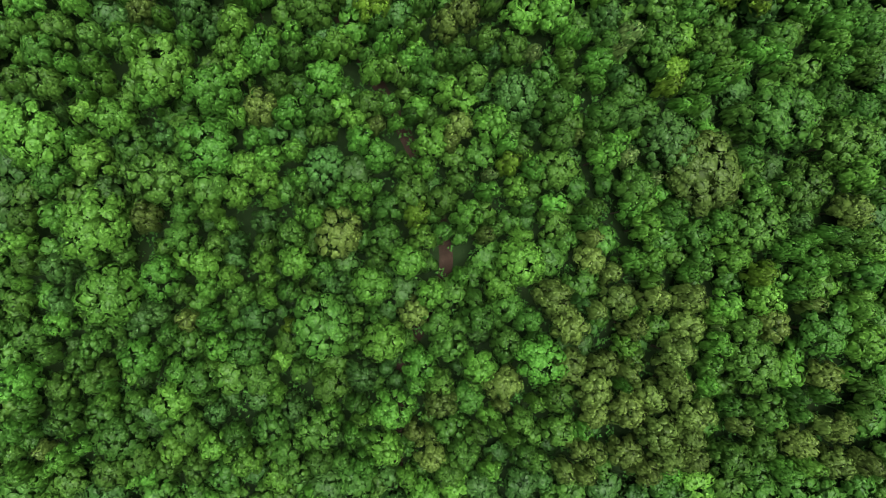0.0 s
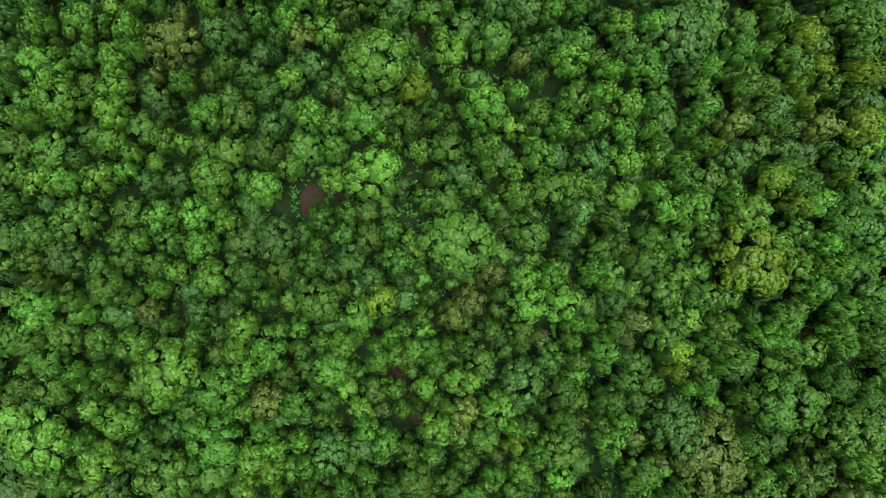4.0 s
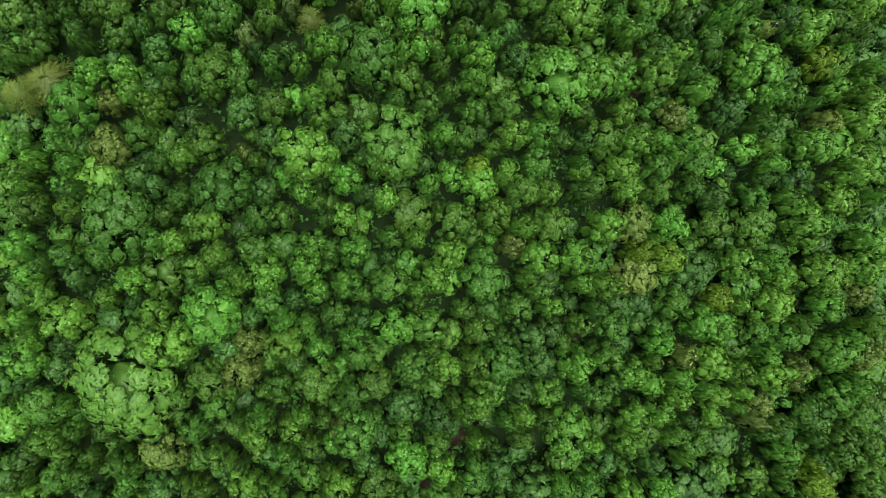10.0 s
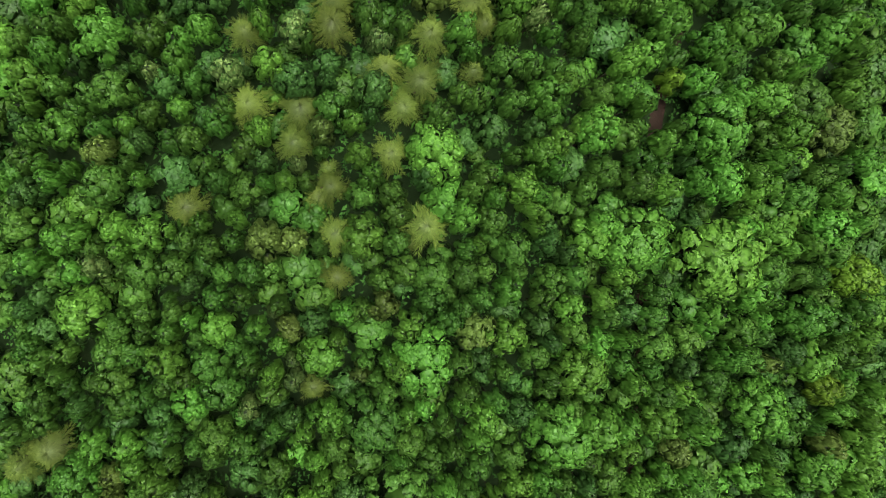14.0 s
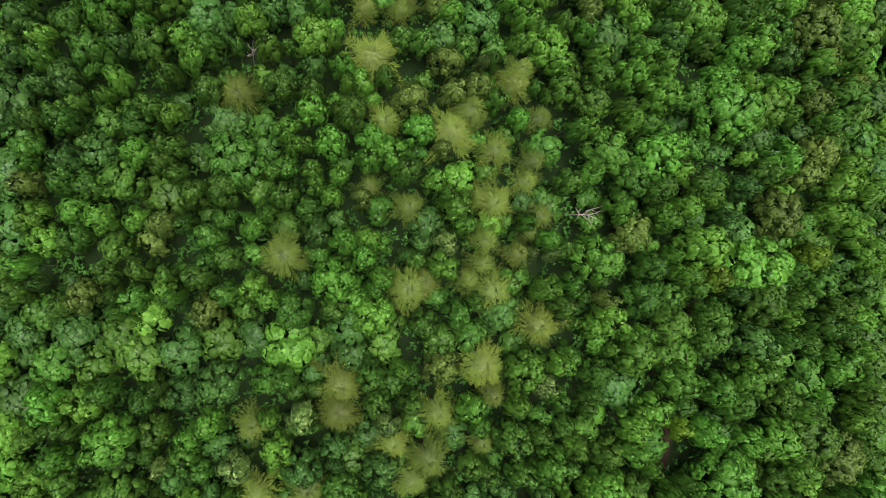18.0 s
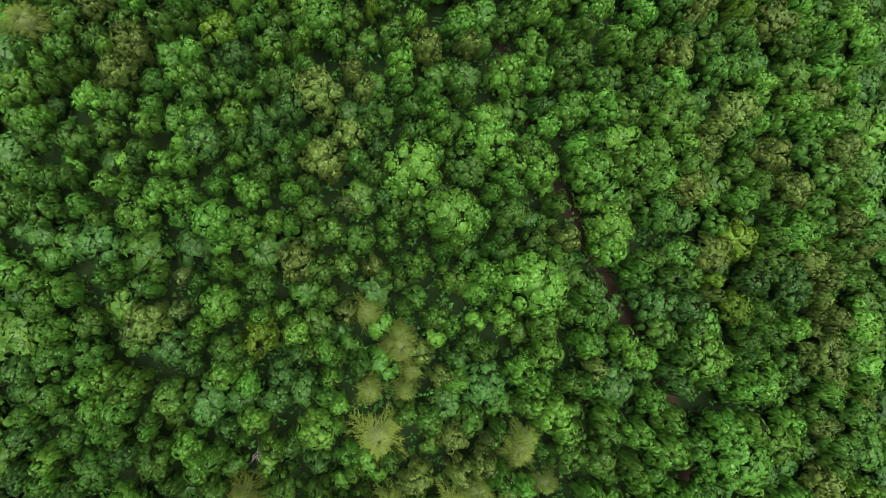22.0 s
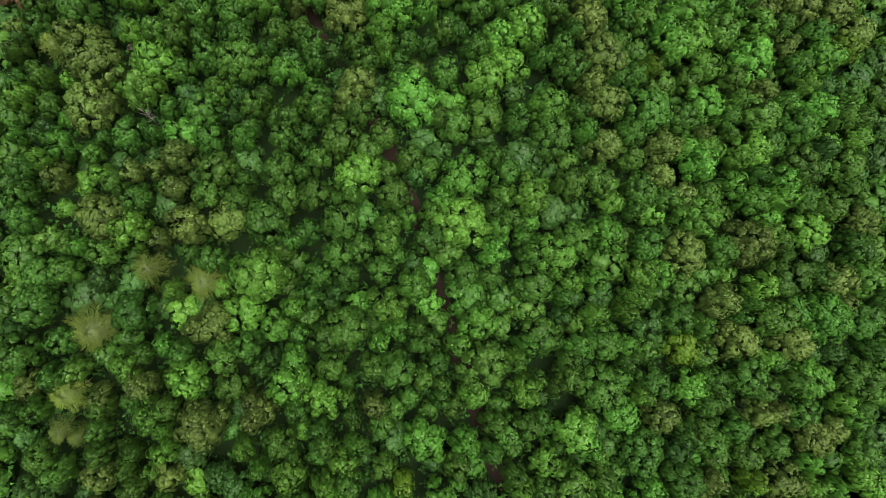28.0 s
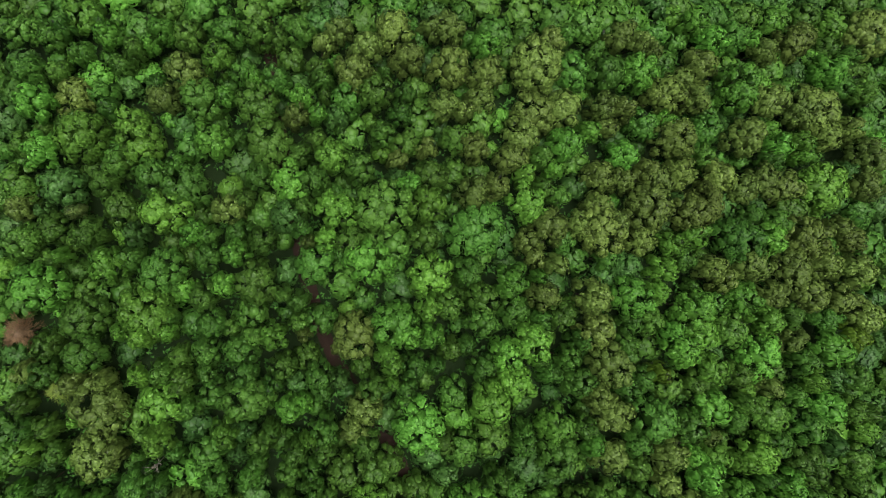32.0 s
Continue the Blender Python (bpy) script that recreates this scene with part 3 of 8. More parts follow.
grove([
    ("g", 4.6, 9.6, 2.02), ("b", 6.6, -1.3, 1.26), ("b", 7.3, 7.3, 2.18), ("o", 9.8, 4.0, 1.21), ("b", 10.4, 10.6, 1.41),
    ("g", 11.3, 5.5, 1.34), ("b", 14.3, 10.9, 1.71), ("b", 14.8, 0.8, 3.05), ("b", 14.9, 4.3, 1.35), ("b", 15.7, -2.3, 0.94),
    ("g", 15.9, 8.7, 1.56), ("g", 19.9, 5.6, 2.03), ("g", 23.7, 5.9, 1.45), ("o", 24.5, 3.7, 1.39), ("g", 25.2, 7.8, 1.50),
    ("o", 25.3, 0.6, 2.08), ("o", 27.6, -1.4, 1.48), ("b", 29.9, 0.5, 1.72), ("b", 30.3, 7.3, 1.67), ("g", 30.6, 10.7, 2.42),
    ("b", 32.2, 4.6, 1.97), ("b", 32.5, -2.8, 1.11), ("b", 33.4, 0.4, 2.03), ("p", 33.7, 11.4, 1.10), ("g", 35.2, 6.5, 1.68),
    ("g", 37.1, 8.0, 1.26), ("b", 38.2, -1.7, 1.25), ("g", 39.4, 3.8, 2.03), ("g", 39.7, 0.3, 1.73), ("g", 42.7, 5.9, 1.71),
])
grove([
    ("o", 42.8, 9.8, 1.95), ("b", 44.1, 0.1, 2.02), ("y", 47.3, -1.9, 1.70), ("g", 47.3, 9.3, 2.05), ("g", 47.9, 4.7, 3.32),
    ("b", 50.7, 1.5, 1.76), ("b", 51.1, 10.0, 1.23), ("d", 53.0, 5.3, 1.62), ("b", 53.2, -3.9, 1.52), ("b", 53.7, 3.0, 1.12),
    ("g", 53.8, 9.4, 3.23), ("b", 54.4, -0.9, 2.02), ("b", 55.4, 3.7, 1.12), ("g", 57.5, 2.9, 1.62), ("b", 57.6, -0.2, 1.68),
    ("o", 59.5, 6.3, 2.15), ("g", 60.6, -1.8, 2.13), ("b", 60.6, 11.4, 2.24), ("g", 61.3, 2.7, 1.98), ("g", 62.5, 8.6, 1.54),
])
grove([
    ("g", -50.4, 25.0, 1.46), ("d", -49.9, 22.8, 1.29), ("b", -49.7, 15.3, 1.31), ("b", -48.2, 18.8, 3.60), ("g", -47.0, 13.0, 2.29),
    ("g", -46.3, 24.5, 2.12), ("d", -45.5, 21.2, 0.93), ("b", -43.9, 27.0, 1.25), ("b", -43.8, 18.0, 1.48), ("b", -43.1, 25.3, 0.99),
    ("b", -42.0, 24.0, 1.07), ("b", -41.8, 15.4, 2.48), ("b", -40.5, 27.1, 1.30), ("b", -39.4, 25.2, 1.31), ("b", -38.8, 20.4, 2.43),
    ("d", -36.1, 19.2, 1.12), ("g", -36.0, 16.1, 2.53), ("b", -34.3, 23.2, 1.91), ("d", -33.3, 18.5, 1.70), ("g", -33.1, 12.2, 3.41),
    ("b", -32.3, 26.8, 3.67), ("b", -29.8, 13.7, 1.22), ("g", -29.6, 26.1, 0.96), ("b", -27.3, 16.4, 3.42), ("b", -26.3, 24.2, 3.05),
    ("b", -22.9, 14.4, 2.12), ("b", -22.8, 20.7, 1.33), ("b", -22.6, 26.3, 1.78), ("b", -21.0, 18.2, 1.64), ("b", -20.0, 12.2, 1.65),
])
grove([
    ("o", -20.0, 21.8, 2.22), ("b", -19.7, 15.2, 1.81), ("g", -17.6, 25.3, 1.63), ("b", -16.3, 21.1, 2.09), ("b", -16.0, 16.6, 1.50),
    ("b", -15.2, 13.0, 1.34), ("g", -12.9, 18.7, 1.29), ("g", -12.2, 21.8, 1.88), ("b", -12.1, 26.1, 2.41), ("d", -11.9, 14.4, 2.66),
    ("b", -11.0, 18.7, 0.97), ("b", -7.7, 17.7, 1.57), ("b", -7.6, 20.4, 1.65), ("g", -5.8, 23.0, 1.88), ("b", -5.4, 26.6, 1.57),
    ("o", -5.0, 19.8, 1.21), ("b", -4.3, 16.0, 2.13), ("g", -3.1, 22.6, 1.39), ("b", -2.0, 20.2, 1.11), ("g", -1.3, 26.4, 1.25),
    ("g", -1.2, 14.4, 1.66), ("g", -0.5, 20.9, 1.00), ("b", 1.4, 13.7, 1.54), ("b", 2.2, 17.3, 2.31), ("g", 2.2, 20.9, 1.33),
    ("g", 2.6, 26.0, 1.62), ("b", 3.8, 19.8, 1.04), ("b", 4.9, 23.9, 1.84), ("o", 5.3, 17.6, 1.28), ("o", 6.8, 19.8, 1.90),
])
grove([
    ("g", 6.9, 12.5, 1.93), ("g", 8.6, 26.6, 1.87), ("g", 9.6, 15.5, 2.16), ("b", 11.0, 20.2, 2.31), ("p", 11.1, 12.5, 0.99),
    ("b", 12.7, 16.9, 1.24), ("y", 13.6, 13.9, 1.55), ("d", 14.4, 23.5, 3.00), ("g", 15.4, 16.9, 1.55), ("b", 16.9, 13.5, 1.61),
    ("d", 17.3, 19.5, 1.23), ("g", 18.4, 26.1, 2.32), ("g", 19.6, 22.4, 2.32), ("g", 20.1, 17.6, 2.01), ("g", 20.5, 13.1, 2.78),
    ("g", 22.6, 25.9, 1.56), ("o", 23.1, 17.8, 0.96), ("b", 24.9, 27.8, 1.84), ("g", 25.1, 17.6, 1.43), ("g", 26.2, 20.2, 2.00),
    ("b", 26.2, 25.7, 1.43), ("b", 26.3, 14.6, 1.96), ("d", 28.9, 26.5, 1.36), ("b", 29.0, 17.2, 1.76), ("g", 29.0, 22.8, 1.56),
    ("p", 30.2, 14.9, 1.32), ("d", 30.5, 20.2, 1.56), ("g", 34.4, 26.3, 1.03), ("d", 35.2, 17.1, 3.67), ("y", 35.2, 24.3, 1.39),
])
grove([
    ("y", 36.8, 27.0, 2.06), ("b", 37.9, 22.0, 1.15), ("b", 39.9, 21.6, 1.27), ("g", 40.0, 25.3, 1.42), ("o", 40.3, 12.5, 4.70),
    ("o", 41.4, 17.1, 1.54), ("b", 42.3, 24.6, 1.34), ("b", 43.1, 26.8, 1.76), ("g", 45.3, 20.3, 1.39), ("b", 45.5, 26.1, 1.27),
    ("g", 46.3, 14.7, 1.71), ("g", 46.4, 18.1, 1.14), ("g", 50.0, 19.5, 4.34), ("g", 51.0, 26.6, 1.14), ("g", 55.3, 26.3, 2.35),
    ("g", 58.5, 22.5, 2.34), ("g", 58.6, 15.8, 3.60), ("g", 60.4, 27.2, 1.72), ("g", 61.8, 20.5, 2.34), ("b", 62.6, 14.4, 1.39),
    ("g", 63.4, 25.7, 1.35),
])
grove([
    ("d", -50.1, 39.2, 1.20), ("g", -49.0, 31.0, 1.70), ("g", -48.8, 41.5, 1.95), ("b", -47.7, 35.3, 2.51), ("g", -47.5, 38.7, 1.55),
    ("g", -47.0, 28.4, 2.15), ("g", -45.2, 31.4, 2.12), ("d", -44.9, 41.3, 2.50), ("g", -43.7, 36.4, 1.57), ("b", -42.4, 34.3, 1.49),
    ("g", -41.3, 30.5, 1.84), ("g", -39.7, 37.8, 2.25), ("g", -37.7, 41.3, 2.12), ("g", -36.7, 36.3, 1.19), ("b", -36.6, 30.2, 2.13),
    ("b", -35.6, 43.8, 1.41), ("o", -35.1, 34.5, 1.68), ("g", -33.6, 40.1, 1.67), ("b", -33.4, 37.1, 1.48), ("b", -31.7, 33.2, 1.14),
    ("g", -31.6, 43.2, 1.84), ("b", -31.0, 39.5, 1.51), ("g", -30.2, 28.8, 1.19), ("g", -29.1, 31.0, 1.46), ("d", -28.6, 34.1, 2.02),
    ("b", -28.2, 42.4, 2.14), ("b", -26.4, 38.6, 2.30), ("d", -26.2, 31.5, 1.51), ("b", -23.9, 29.7, 1.94), ("g", -23.4, 36.2, 1.30),
])
grove([
    ("b", -22.6, 32.7, 2.00), ("g", -21.9, 39.1, 2.02), ("b", -20.1, 35.4, 1.46), ("b", -19.7, 28.8, 2.52), ("d", -19.1, 43.4, 2.67),
    ("b", -18.4, 31.7, 1.30), ("g", -17.7, 39.6, 2.06), ("b", -16.2, 31.6, 1.31), ("g", -15.7, 29.2, 1.49), ("g", -15.5, 38.1, 1.11),
    ("g", -14.1, 40.3, 1.83), ("g", -13.4, 35.0, 2.70), ("b", -13.4, 42.5, 1.16), ("b", -13.3, 29.9, 1.42), ("b", -10.5, 29.3, 1.92),
    ("g", -10.4, 36.7, 1.39), ("d", -9.0, 40.8, 2.06), ("g", -6.2, 43.7, 1.91), ("d", -6.0, 38.4, 1.70), ("g", -5.9, 28.9, 1.25),
    ("y", -5.2, 35.3, 2.11), ("g", -4.4, 32.5, 1.37), ("b", -3.9, 29.9, 1.29), ("g", -3.1, 40.2, 2.22), ("b", -2.8, 28.0, 1.59),
    ("b", -2.2, 30.9, 1.19), ("d", -1.6, 37.5, 1.45), ("b", -0.6, 28.9, 1.39), ("b", 0.8, 33.0, 1.40), ("g", 1.5, 35.2, 1.39),
])
grove([
    ("g", 1.7, 28.5, 1.60), ("d", 3.7, 39.6, 1.98), ("g", 4.1, 28.6, 1.25), ("o", 4.7, 32.8, 1.71), ("g", 5.0, 43.4, 4.16),
    ("g", 6.3, 29.0, 1.51), ("o", 7.3, 34.5, 2.08), ("g", 10.0, 31.0, 1.41), ("o", 10.1, 38.9, 1.96), ("g", 10.7, 35.5, 1.37),
    ("d", 11.4, 29.4, 1.41), ("b", 14.4, 37.7, 2.02), ("b", 14.6, 33.9, 2.43), ("g", 14.7, 30.1, 1.92), ("g", 14.9, 43.9, 2.42),
    ("p", 17.2, 29.5, 1.15), ("b", 17.6, 37.6, 1.75), ("b", 19.3, 34.5, 2.46), ("d", 19.7, 41.4, 1.14), ("d", 21.2, 43.0, 1.52),
    ("b", 21.4, 31.0, 1.27), ("b", 21.8, 29.0, 1.43), ("b", 23.3, 31.3, 1.07), ("b", 23.8, 38.2, 1.92), ("g", 24.4, 41.3, 1.75),
    ("b", 26.2, 36.6, 1.17), ("g", 27.0, 30.6, 1.74), ("d", 27.2, 34.2, 2.00), ("g", 27.5, 42.0, 2.11), ("p", 28.5, 29.1, 0.85),
])
grove([
    ("p", 29.6, 31.2, 1.37), ("g", 30.9, 39.6, 2.19), ("g", 32.4, 42.8, 2.05), ("g", 34.4, 30.3, 2.74), ("g", 34.7, 34.8, 2.42),
    ("g", 37.3, 37.8, 2.01), ("g", 39.0, 34.7, 2.28), ("g", 40.3, 43.4, 1.87), ("g", 40.4, 28.0, 1.44), ("g", 42.4, 30.2, 2.12),
    ("y", 45.5, 39.4, 4.73), ("g", 47.2, 31.7, 1.38), ("b", 47.8, 29.1, 1.72), ("b", 50.7, 28.6, 1.66), ("b", 51.0, 42.4, 1.89),
    ("g", 51.9, 31.0, 2.18), ("b", 53.6, 38.8, 2.20), ("b", 56.0, 35.9, 2.21), ("b", 57.7, 42.3, 1.82), ("b", 58.2, 29.6, 1.86),
    ("b", 58.4, 39.1, 2.09), ("b", 59.1, 32.4, 1.98), ("g", 62.6, 38.3, 2.92), ("g", 63.5, 32.0, 2.22), ("g", 63.6, 28.1, 1.66),
])
grove([
    ("g", -50.0, 48.3, 1.50), ("g", -49.6, 51.7, 1.64), ("b", -49.3, 58.5, 1.35), ("g", -47.4, 44.6, 2.20), ("b", -47.0, 58.2, 1.18),
    ("b", -46.7, 51.0, 1.92), ("d", -46.1, 48.1, 1.37), ("g", -45.3, 55.0, 2.31), ("b", -43.4, 51.2, 1.66), ("d", -42.7, 53.6, 1.24),
    ("g", -42.2, 46.6, 2.63), ("g", -40.1, 54.6, 1.11), ("b", -39.6, 51.5, 1.93), ("g", -38.3, 44.2, 1.45), ("b", -38.1, 55.5, 1.54),
    ("b", -38.0, 59.2, 2.00), ("g", -36.6, 46.7, 2.10), ("b", -36.6, 52.1, 1.28), ("b", -36.2, 54.1, 1.19), ("d", -33.6, 51.2, 1.82),
    ("b", -33.0, 46.6, 1.97), ("b", -32.2, 56.1, 1.67), ("d", -31.4, 59.4, 1.77), ("d", -30.2, 51.2, 1.97), ("b", -29.8, 55.7, 1.26),
    ("b", -28.2, 46.8, 1.98), ("b", -26.7, 59.4, 2.23), ("b", -26.1, 51.4, 2.51), ("b", -25.5, 48.1, 1.19), ("b", -24.8, 45.9, 1.62),
])
grove([
    ("b", -22.7, 51.0, 1.33), ("g", -22.7, 59.4, 2.25), ("g", -20.0, 54.5, 2.13), ("b", -19.9, 50.2, 2.14), ("d", -19.2, 58.0, 1.83),
    ("g", -16.4, 53.0, 1.71), ("b", -14.4, 59.6, 1.97), ("g", -12.8, 46.3, 1.89), ("b", -11.5, 51.2, 1.87), ("b", -10.7, 55.1, 1.73),
    ("b", -9.2, 46.9, 1.46), ("g", -7.2, 58.5, 2.44), ("b", -6.0, 51.9, 3.24), ("b", -4.3, 54.3, 1.15), ("g", -2.9, 55.7, 1.12),
    ("g", -1.4, 58.5, 1.97), ("b", 0.1, 54.6, 1.61), ("g", 1.0, 48.2, 1.78), ("b", 1.4, 58.5, 1.04), ("g", 2.4, 51.2, 1.33),
    ("g", 2.9, 59.9, 1.39), ("g", 3.8, 54.9, 2.21), ("b", 8.3, 55.6, 1.79), ("b", 9.1, 53.3, 1.17), ("b", 9.9, 51.8, 0.88),
    ("b", 10.1, 47.9, 1.35), ("g", 11.0, 44.8, 1.36), ("b", 13.1, 49.4, 2.10), ("b", 15.7, 59.4, 1.93), ("b", 15.9, 54.3, 2.10),
])
grove([
    ("g", 16.9, 49.7, 2.35), ("b", 18.8, 58.0, 1.65), ("g", 20.2, 47.0, 1.67), ("b", 20.8, 50.1, 2.08), ("g", 21.9, 57.6, 1.45),
    ("g", 23.9, 50.0, 1.67), ("b", 23.9, 59.0, 1.45), ("d", 24.0, 54.2, 2.42), ("g", 25.8, 46.0, 1.53), ("b", 27.5, 57.9, 1.66),
    ("b", 28.5, 53.8, 2.14), ("b", 31.5, 57.5, 1.11), ("b", 32.3, 49.9, 1.48), ("b", 32.7, 56.4, 1.01), ("b", 33.3, 54.1, 1.69),
    ("b", 33.7, 47.1, 2.19), ("b", 35.7, 53.6, 1.28), ("g", 36.7, 51.0, 2.03), ("b", 37.4, 46.6, 2.26), ("b", 37.6, 58.1, 1.32),
    ("g", 39.3, 55.9, 1.41), ("y", 41.4, 55.5, 1.16), ("o", 44.1, 58.5, 1.86), ("g", 44.2, 48.5, 1.34), ("d", 45.2, 53.6, 2.34),
    ("b", 46.3, 46.7, 2.76), ("g", 48.4, 59.5, 2.18), ("y", 49.9, 51.2, 2.20), ("g", 52.2, 58.0, 1.72), ("b", 53.3, 52.7, 1.30),
])
grove([
    ("y", 53.4, 47.2, 1.92), ("g", 54.4, 44.0, 2.10), ("g", 55.0, 50.3, 2.17), ("o", 57.4, 58.7, 2.21), ("g", 60.1, 54.1, 1.64),
    ("g", 60.2, 44.7, 2.33), ("y", 61.0, 51.8, 1.33), ("g", 61.8, 48.6, 1.82), ("y", 63.1, 58.6, 2.55), ("g", 63.6, 46.3, 1.64),
])
grove([
    ("g", -49.6, 64.5, 1.21), ("d", -49.3, 70.6, 1.47), ("b", -48.3, 73.7, 1.86), ("g", -48.2, 60.8, 1.74), ("g", -47.9, 67.9, 1.22),
    ("d", -46.4, 71.6, 1.34), ("b", -45.6, 68.9, 1.83), ("b", -45.5, 64.5, 2.70), ("g", -45.0, 75.6, 1.86), ("b", -43.8, 60.2, 2.72),
    ("b", -41.0, 69.5, 2.22), ("g", -40.8, 66.4, 1.42), ("d", -40.6, 72.7, 1.68), ("g", -40.5, 61.4, 1.46), ("b", -37.5, 62.4, 1.85),
    ("b", -37.3, 65.5, 1.81), ("g", -36.7, 75.2, 1.57), ("b", -35.9, 69.0, 1.63), ("b", -34.5, 72.8, 1.21), ("b", -34.4, 66.5, 1.23),
    ("d", -33.3, 61.7, 1.83), ("d", -32.8, 75.0, 2.03), ("o", -32.5, 64.0, 1.13), ("g", -31.6, 71.9, 1.31), ("o", -30.1, 67.6, 2.85),
    ("b", -29.6, 62.4, 1.38), ("o", -29.6, 71.3, 1.20), ("b", -29.2, 75.1, 1.15), ("g", -29.1, 64.6, 1.00), ("g", -27.6, 73.9, 1.28),
])
grove([
    ("g", -26.6, 64.0, 1.31), ("b", -26.0, 71.7, 1.23), ("d", -25.4, 68.9, 1.95), ("g", -24.5, 65.3, 1.50), ("b", -22.6, 74.4, 2.05),
    ("d", -22.4, 68.9, 1.66), ("d", -21.8, 64.7, 1.85), ("g", -20.3, 70.6, 1.63), ("g", -19.9, 62.0, 2.11), ("b", -19.3, 73.8, 1.81),
    ("d", -18.4, 66.7, 0.98), ("g", -17.7, 68.4, 1.20), ("b", -16.4, 64.1, 1.68), ("b", -16.3, 71.0, 1.67), ("o", -14.9, 68.4, 1.54),
    ("d", -13.5, 65.4, 1.97), ("b", -12.5, 72.3, 1.01), ("d", -12.2, 62.7, 1.26), ("b", -12.2, 75.3, 1.27), ("b", -11.5, 69.4, 1.82),
    ("b", -11.2, 74.3, 1.93), ("o", -10.6, 61.7, 1.03), ("g", -9.4, 71.8, 1.77), ("g", -6.3, 74.1, 2.28), ("b", -6.0, 65.4, 3.82),
    ("g", -5.1, 68.1, 1.41), ("g", -3.8, 71.5, 1.70), ("g", -3.0, 65.4, 1.41), ("y", -1.1, 62.2, 1.87), ("g", -0.8, 68.2, 1.29),
])
grove([
    ("g", 0.8, 72.2, 1.85), ("d", 1.3, 66.8, 0.95), ("b", 3.7, 72.6, 1.00), ("b", 3.8, 66.8, 2.20), ("b", 4.6, 63.7, 1.64),
    ("g", 5.4, 75.7, 1.98), ("b", 8.4, 60.0, 2.85), ("d", 9.0, 75.7, 1.85), ("g", 9.4, 68.3, 2.46), ("d", 9.9, 73.1, 1.49),
    ("b", 13.1, 62.5, 1.36), ("o", 13.2, 66.5, 1.46), ("d", 13.9, 72.8, 2.31), ("g", 15.4, 68.2, 1.75), ("g", 15.9, 64.0, 1.33),
    ("b", 17.3, 72.8, 1.55), ("d", 18.3, 70.4, 1.56), ("b", 19.3, 66.7, 2.05), ("g", 20.7, 61.2, 2.09), ("b", 20.8, 73.5, 1.61),
    ("d", 23.3, 75.3, 2.04), ("b", 24.5, 62.6, 1.67), ("b", 25.5, 65.1, 1.54), ("b", 26.3, 71.4, 1.73), ("d", 27.7, 68.7, 1.97),
    ("b", 29.0, 61.1, 1.90), ("d", 29.6, 75.1, 1.48), ("b", 30.3, 66.2, 2.34), ("b", 31.1, 71.5, 1.79), ("b", 31.7, 60.8, 1.33),
])
grove([
    ("b", 33.9, 75.5, 0.93), ("d", 35.8, 70.4, 4.05), ("d", 36.7, 65.4, 1.52), ("b", 38.7, 60.0, 1.62), ("b", 38.9, 63.6, 1.53),
    ("b", 40.5, 66.2, 1.62), ("g", 42.5, 65.8, 1.01), ("g", 44.0, 68.7, 2.14), ("g", 45.2, 63.2, 1.86), ("g", 45.4, 72.4, 2.14),
    ("b", 47.1, 68.3, 1.23), ("b", 48.0, 75.9, 1.63), ("g", 49.2, 72.7, 1.39), ("g", 49.4, 64.0, 1.71), ("b", 49.9, 70.9, 0.93),
    ("g", 51.8, 68.0, 1.76), ("y", 53.3, 64.6, 1.40), ("y", 53.8, 70.6, 1.96), ("y", 54.4, 73.1, 1.17), ("y", 54.7, 61.7, 1.42),
    ("y", 57.6, 67.2, 1.74), ("g", 58.1, 63.9, 1.74), ("g", 59.2, 74.2, 2.04), ("g", 61.8, 62.3, 1.95), ("y", 62.1, 65.7, 2.10),
    ("g", 62.1, 72.4, 2.06), ("g", 63.2, 75.7, 1.89), ("g", 63.7, 69.0, 1.75),
])
grove([
    ("d", -48.4, 79.1, 1.59), ("g", -48.2, 76.7, 1.28), ("d", -48.1, 87.6, 1.31), ("b", -46.9, 90.7, 2.13), ("g", -45.7, 85.0, 2.35),
    ("b", -45.4, 81.4, 1.80), ("g", -44.2, 78.9, 1.41), ("b", -42.5, 85.5, 1.29), ("b", -42.2, 82.5, 1.22), ("g", -41.8, 76.3, 1.24),
    ("b", -41.5, 88.0, 1.29), ("g", -41.3, 84.1, 1.21), ("g", -41.1, 78.2, 1.19), ("g", -39.0, 81.7, 1.45), ("g", -37.3, 77.7, 1.55),
    ("g", -36.5, 87.5, 5.74), ("b", -34.7, 77.2, 0.75), ("b", -32.9, 90.2, 0.94), ("o", -32.4, 78.8, 2.50), ("g", -30.5, 83.5, 1.57),
    ("g", -29.8, 86.2, 1.54), ("g", -28.2, 82.1, 1.62), ("g", -26.8, 88.0, 2.42), ("g", -26.6, 84.4, 1.77), ("g", -26.3, 78.4, 1.43),
    ("b", -24.3, 77.8, 1.00), ("g", -24.0, 86.6, 1.14), ("g", -23.3, 82.5, 0.88), ("g", -23.0, 76.9, 0.90), ("o", -22.7, 89.2, 2.24),
])
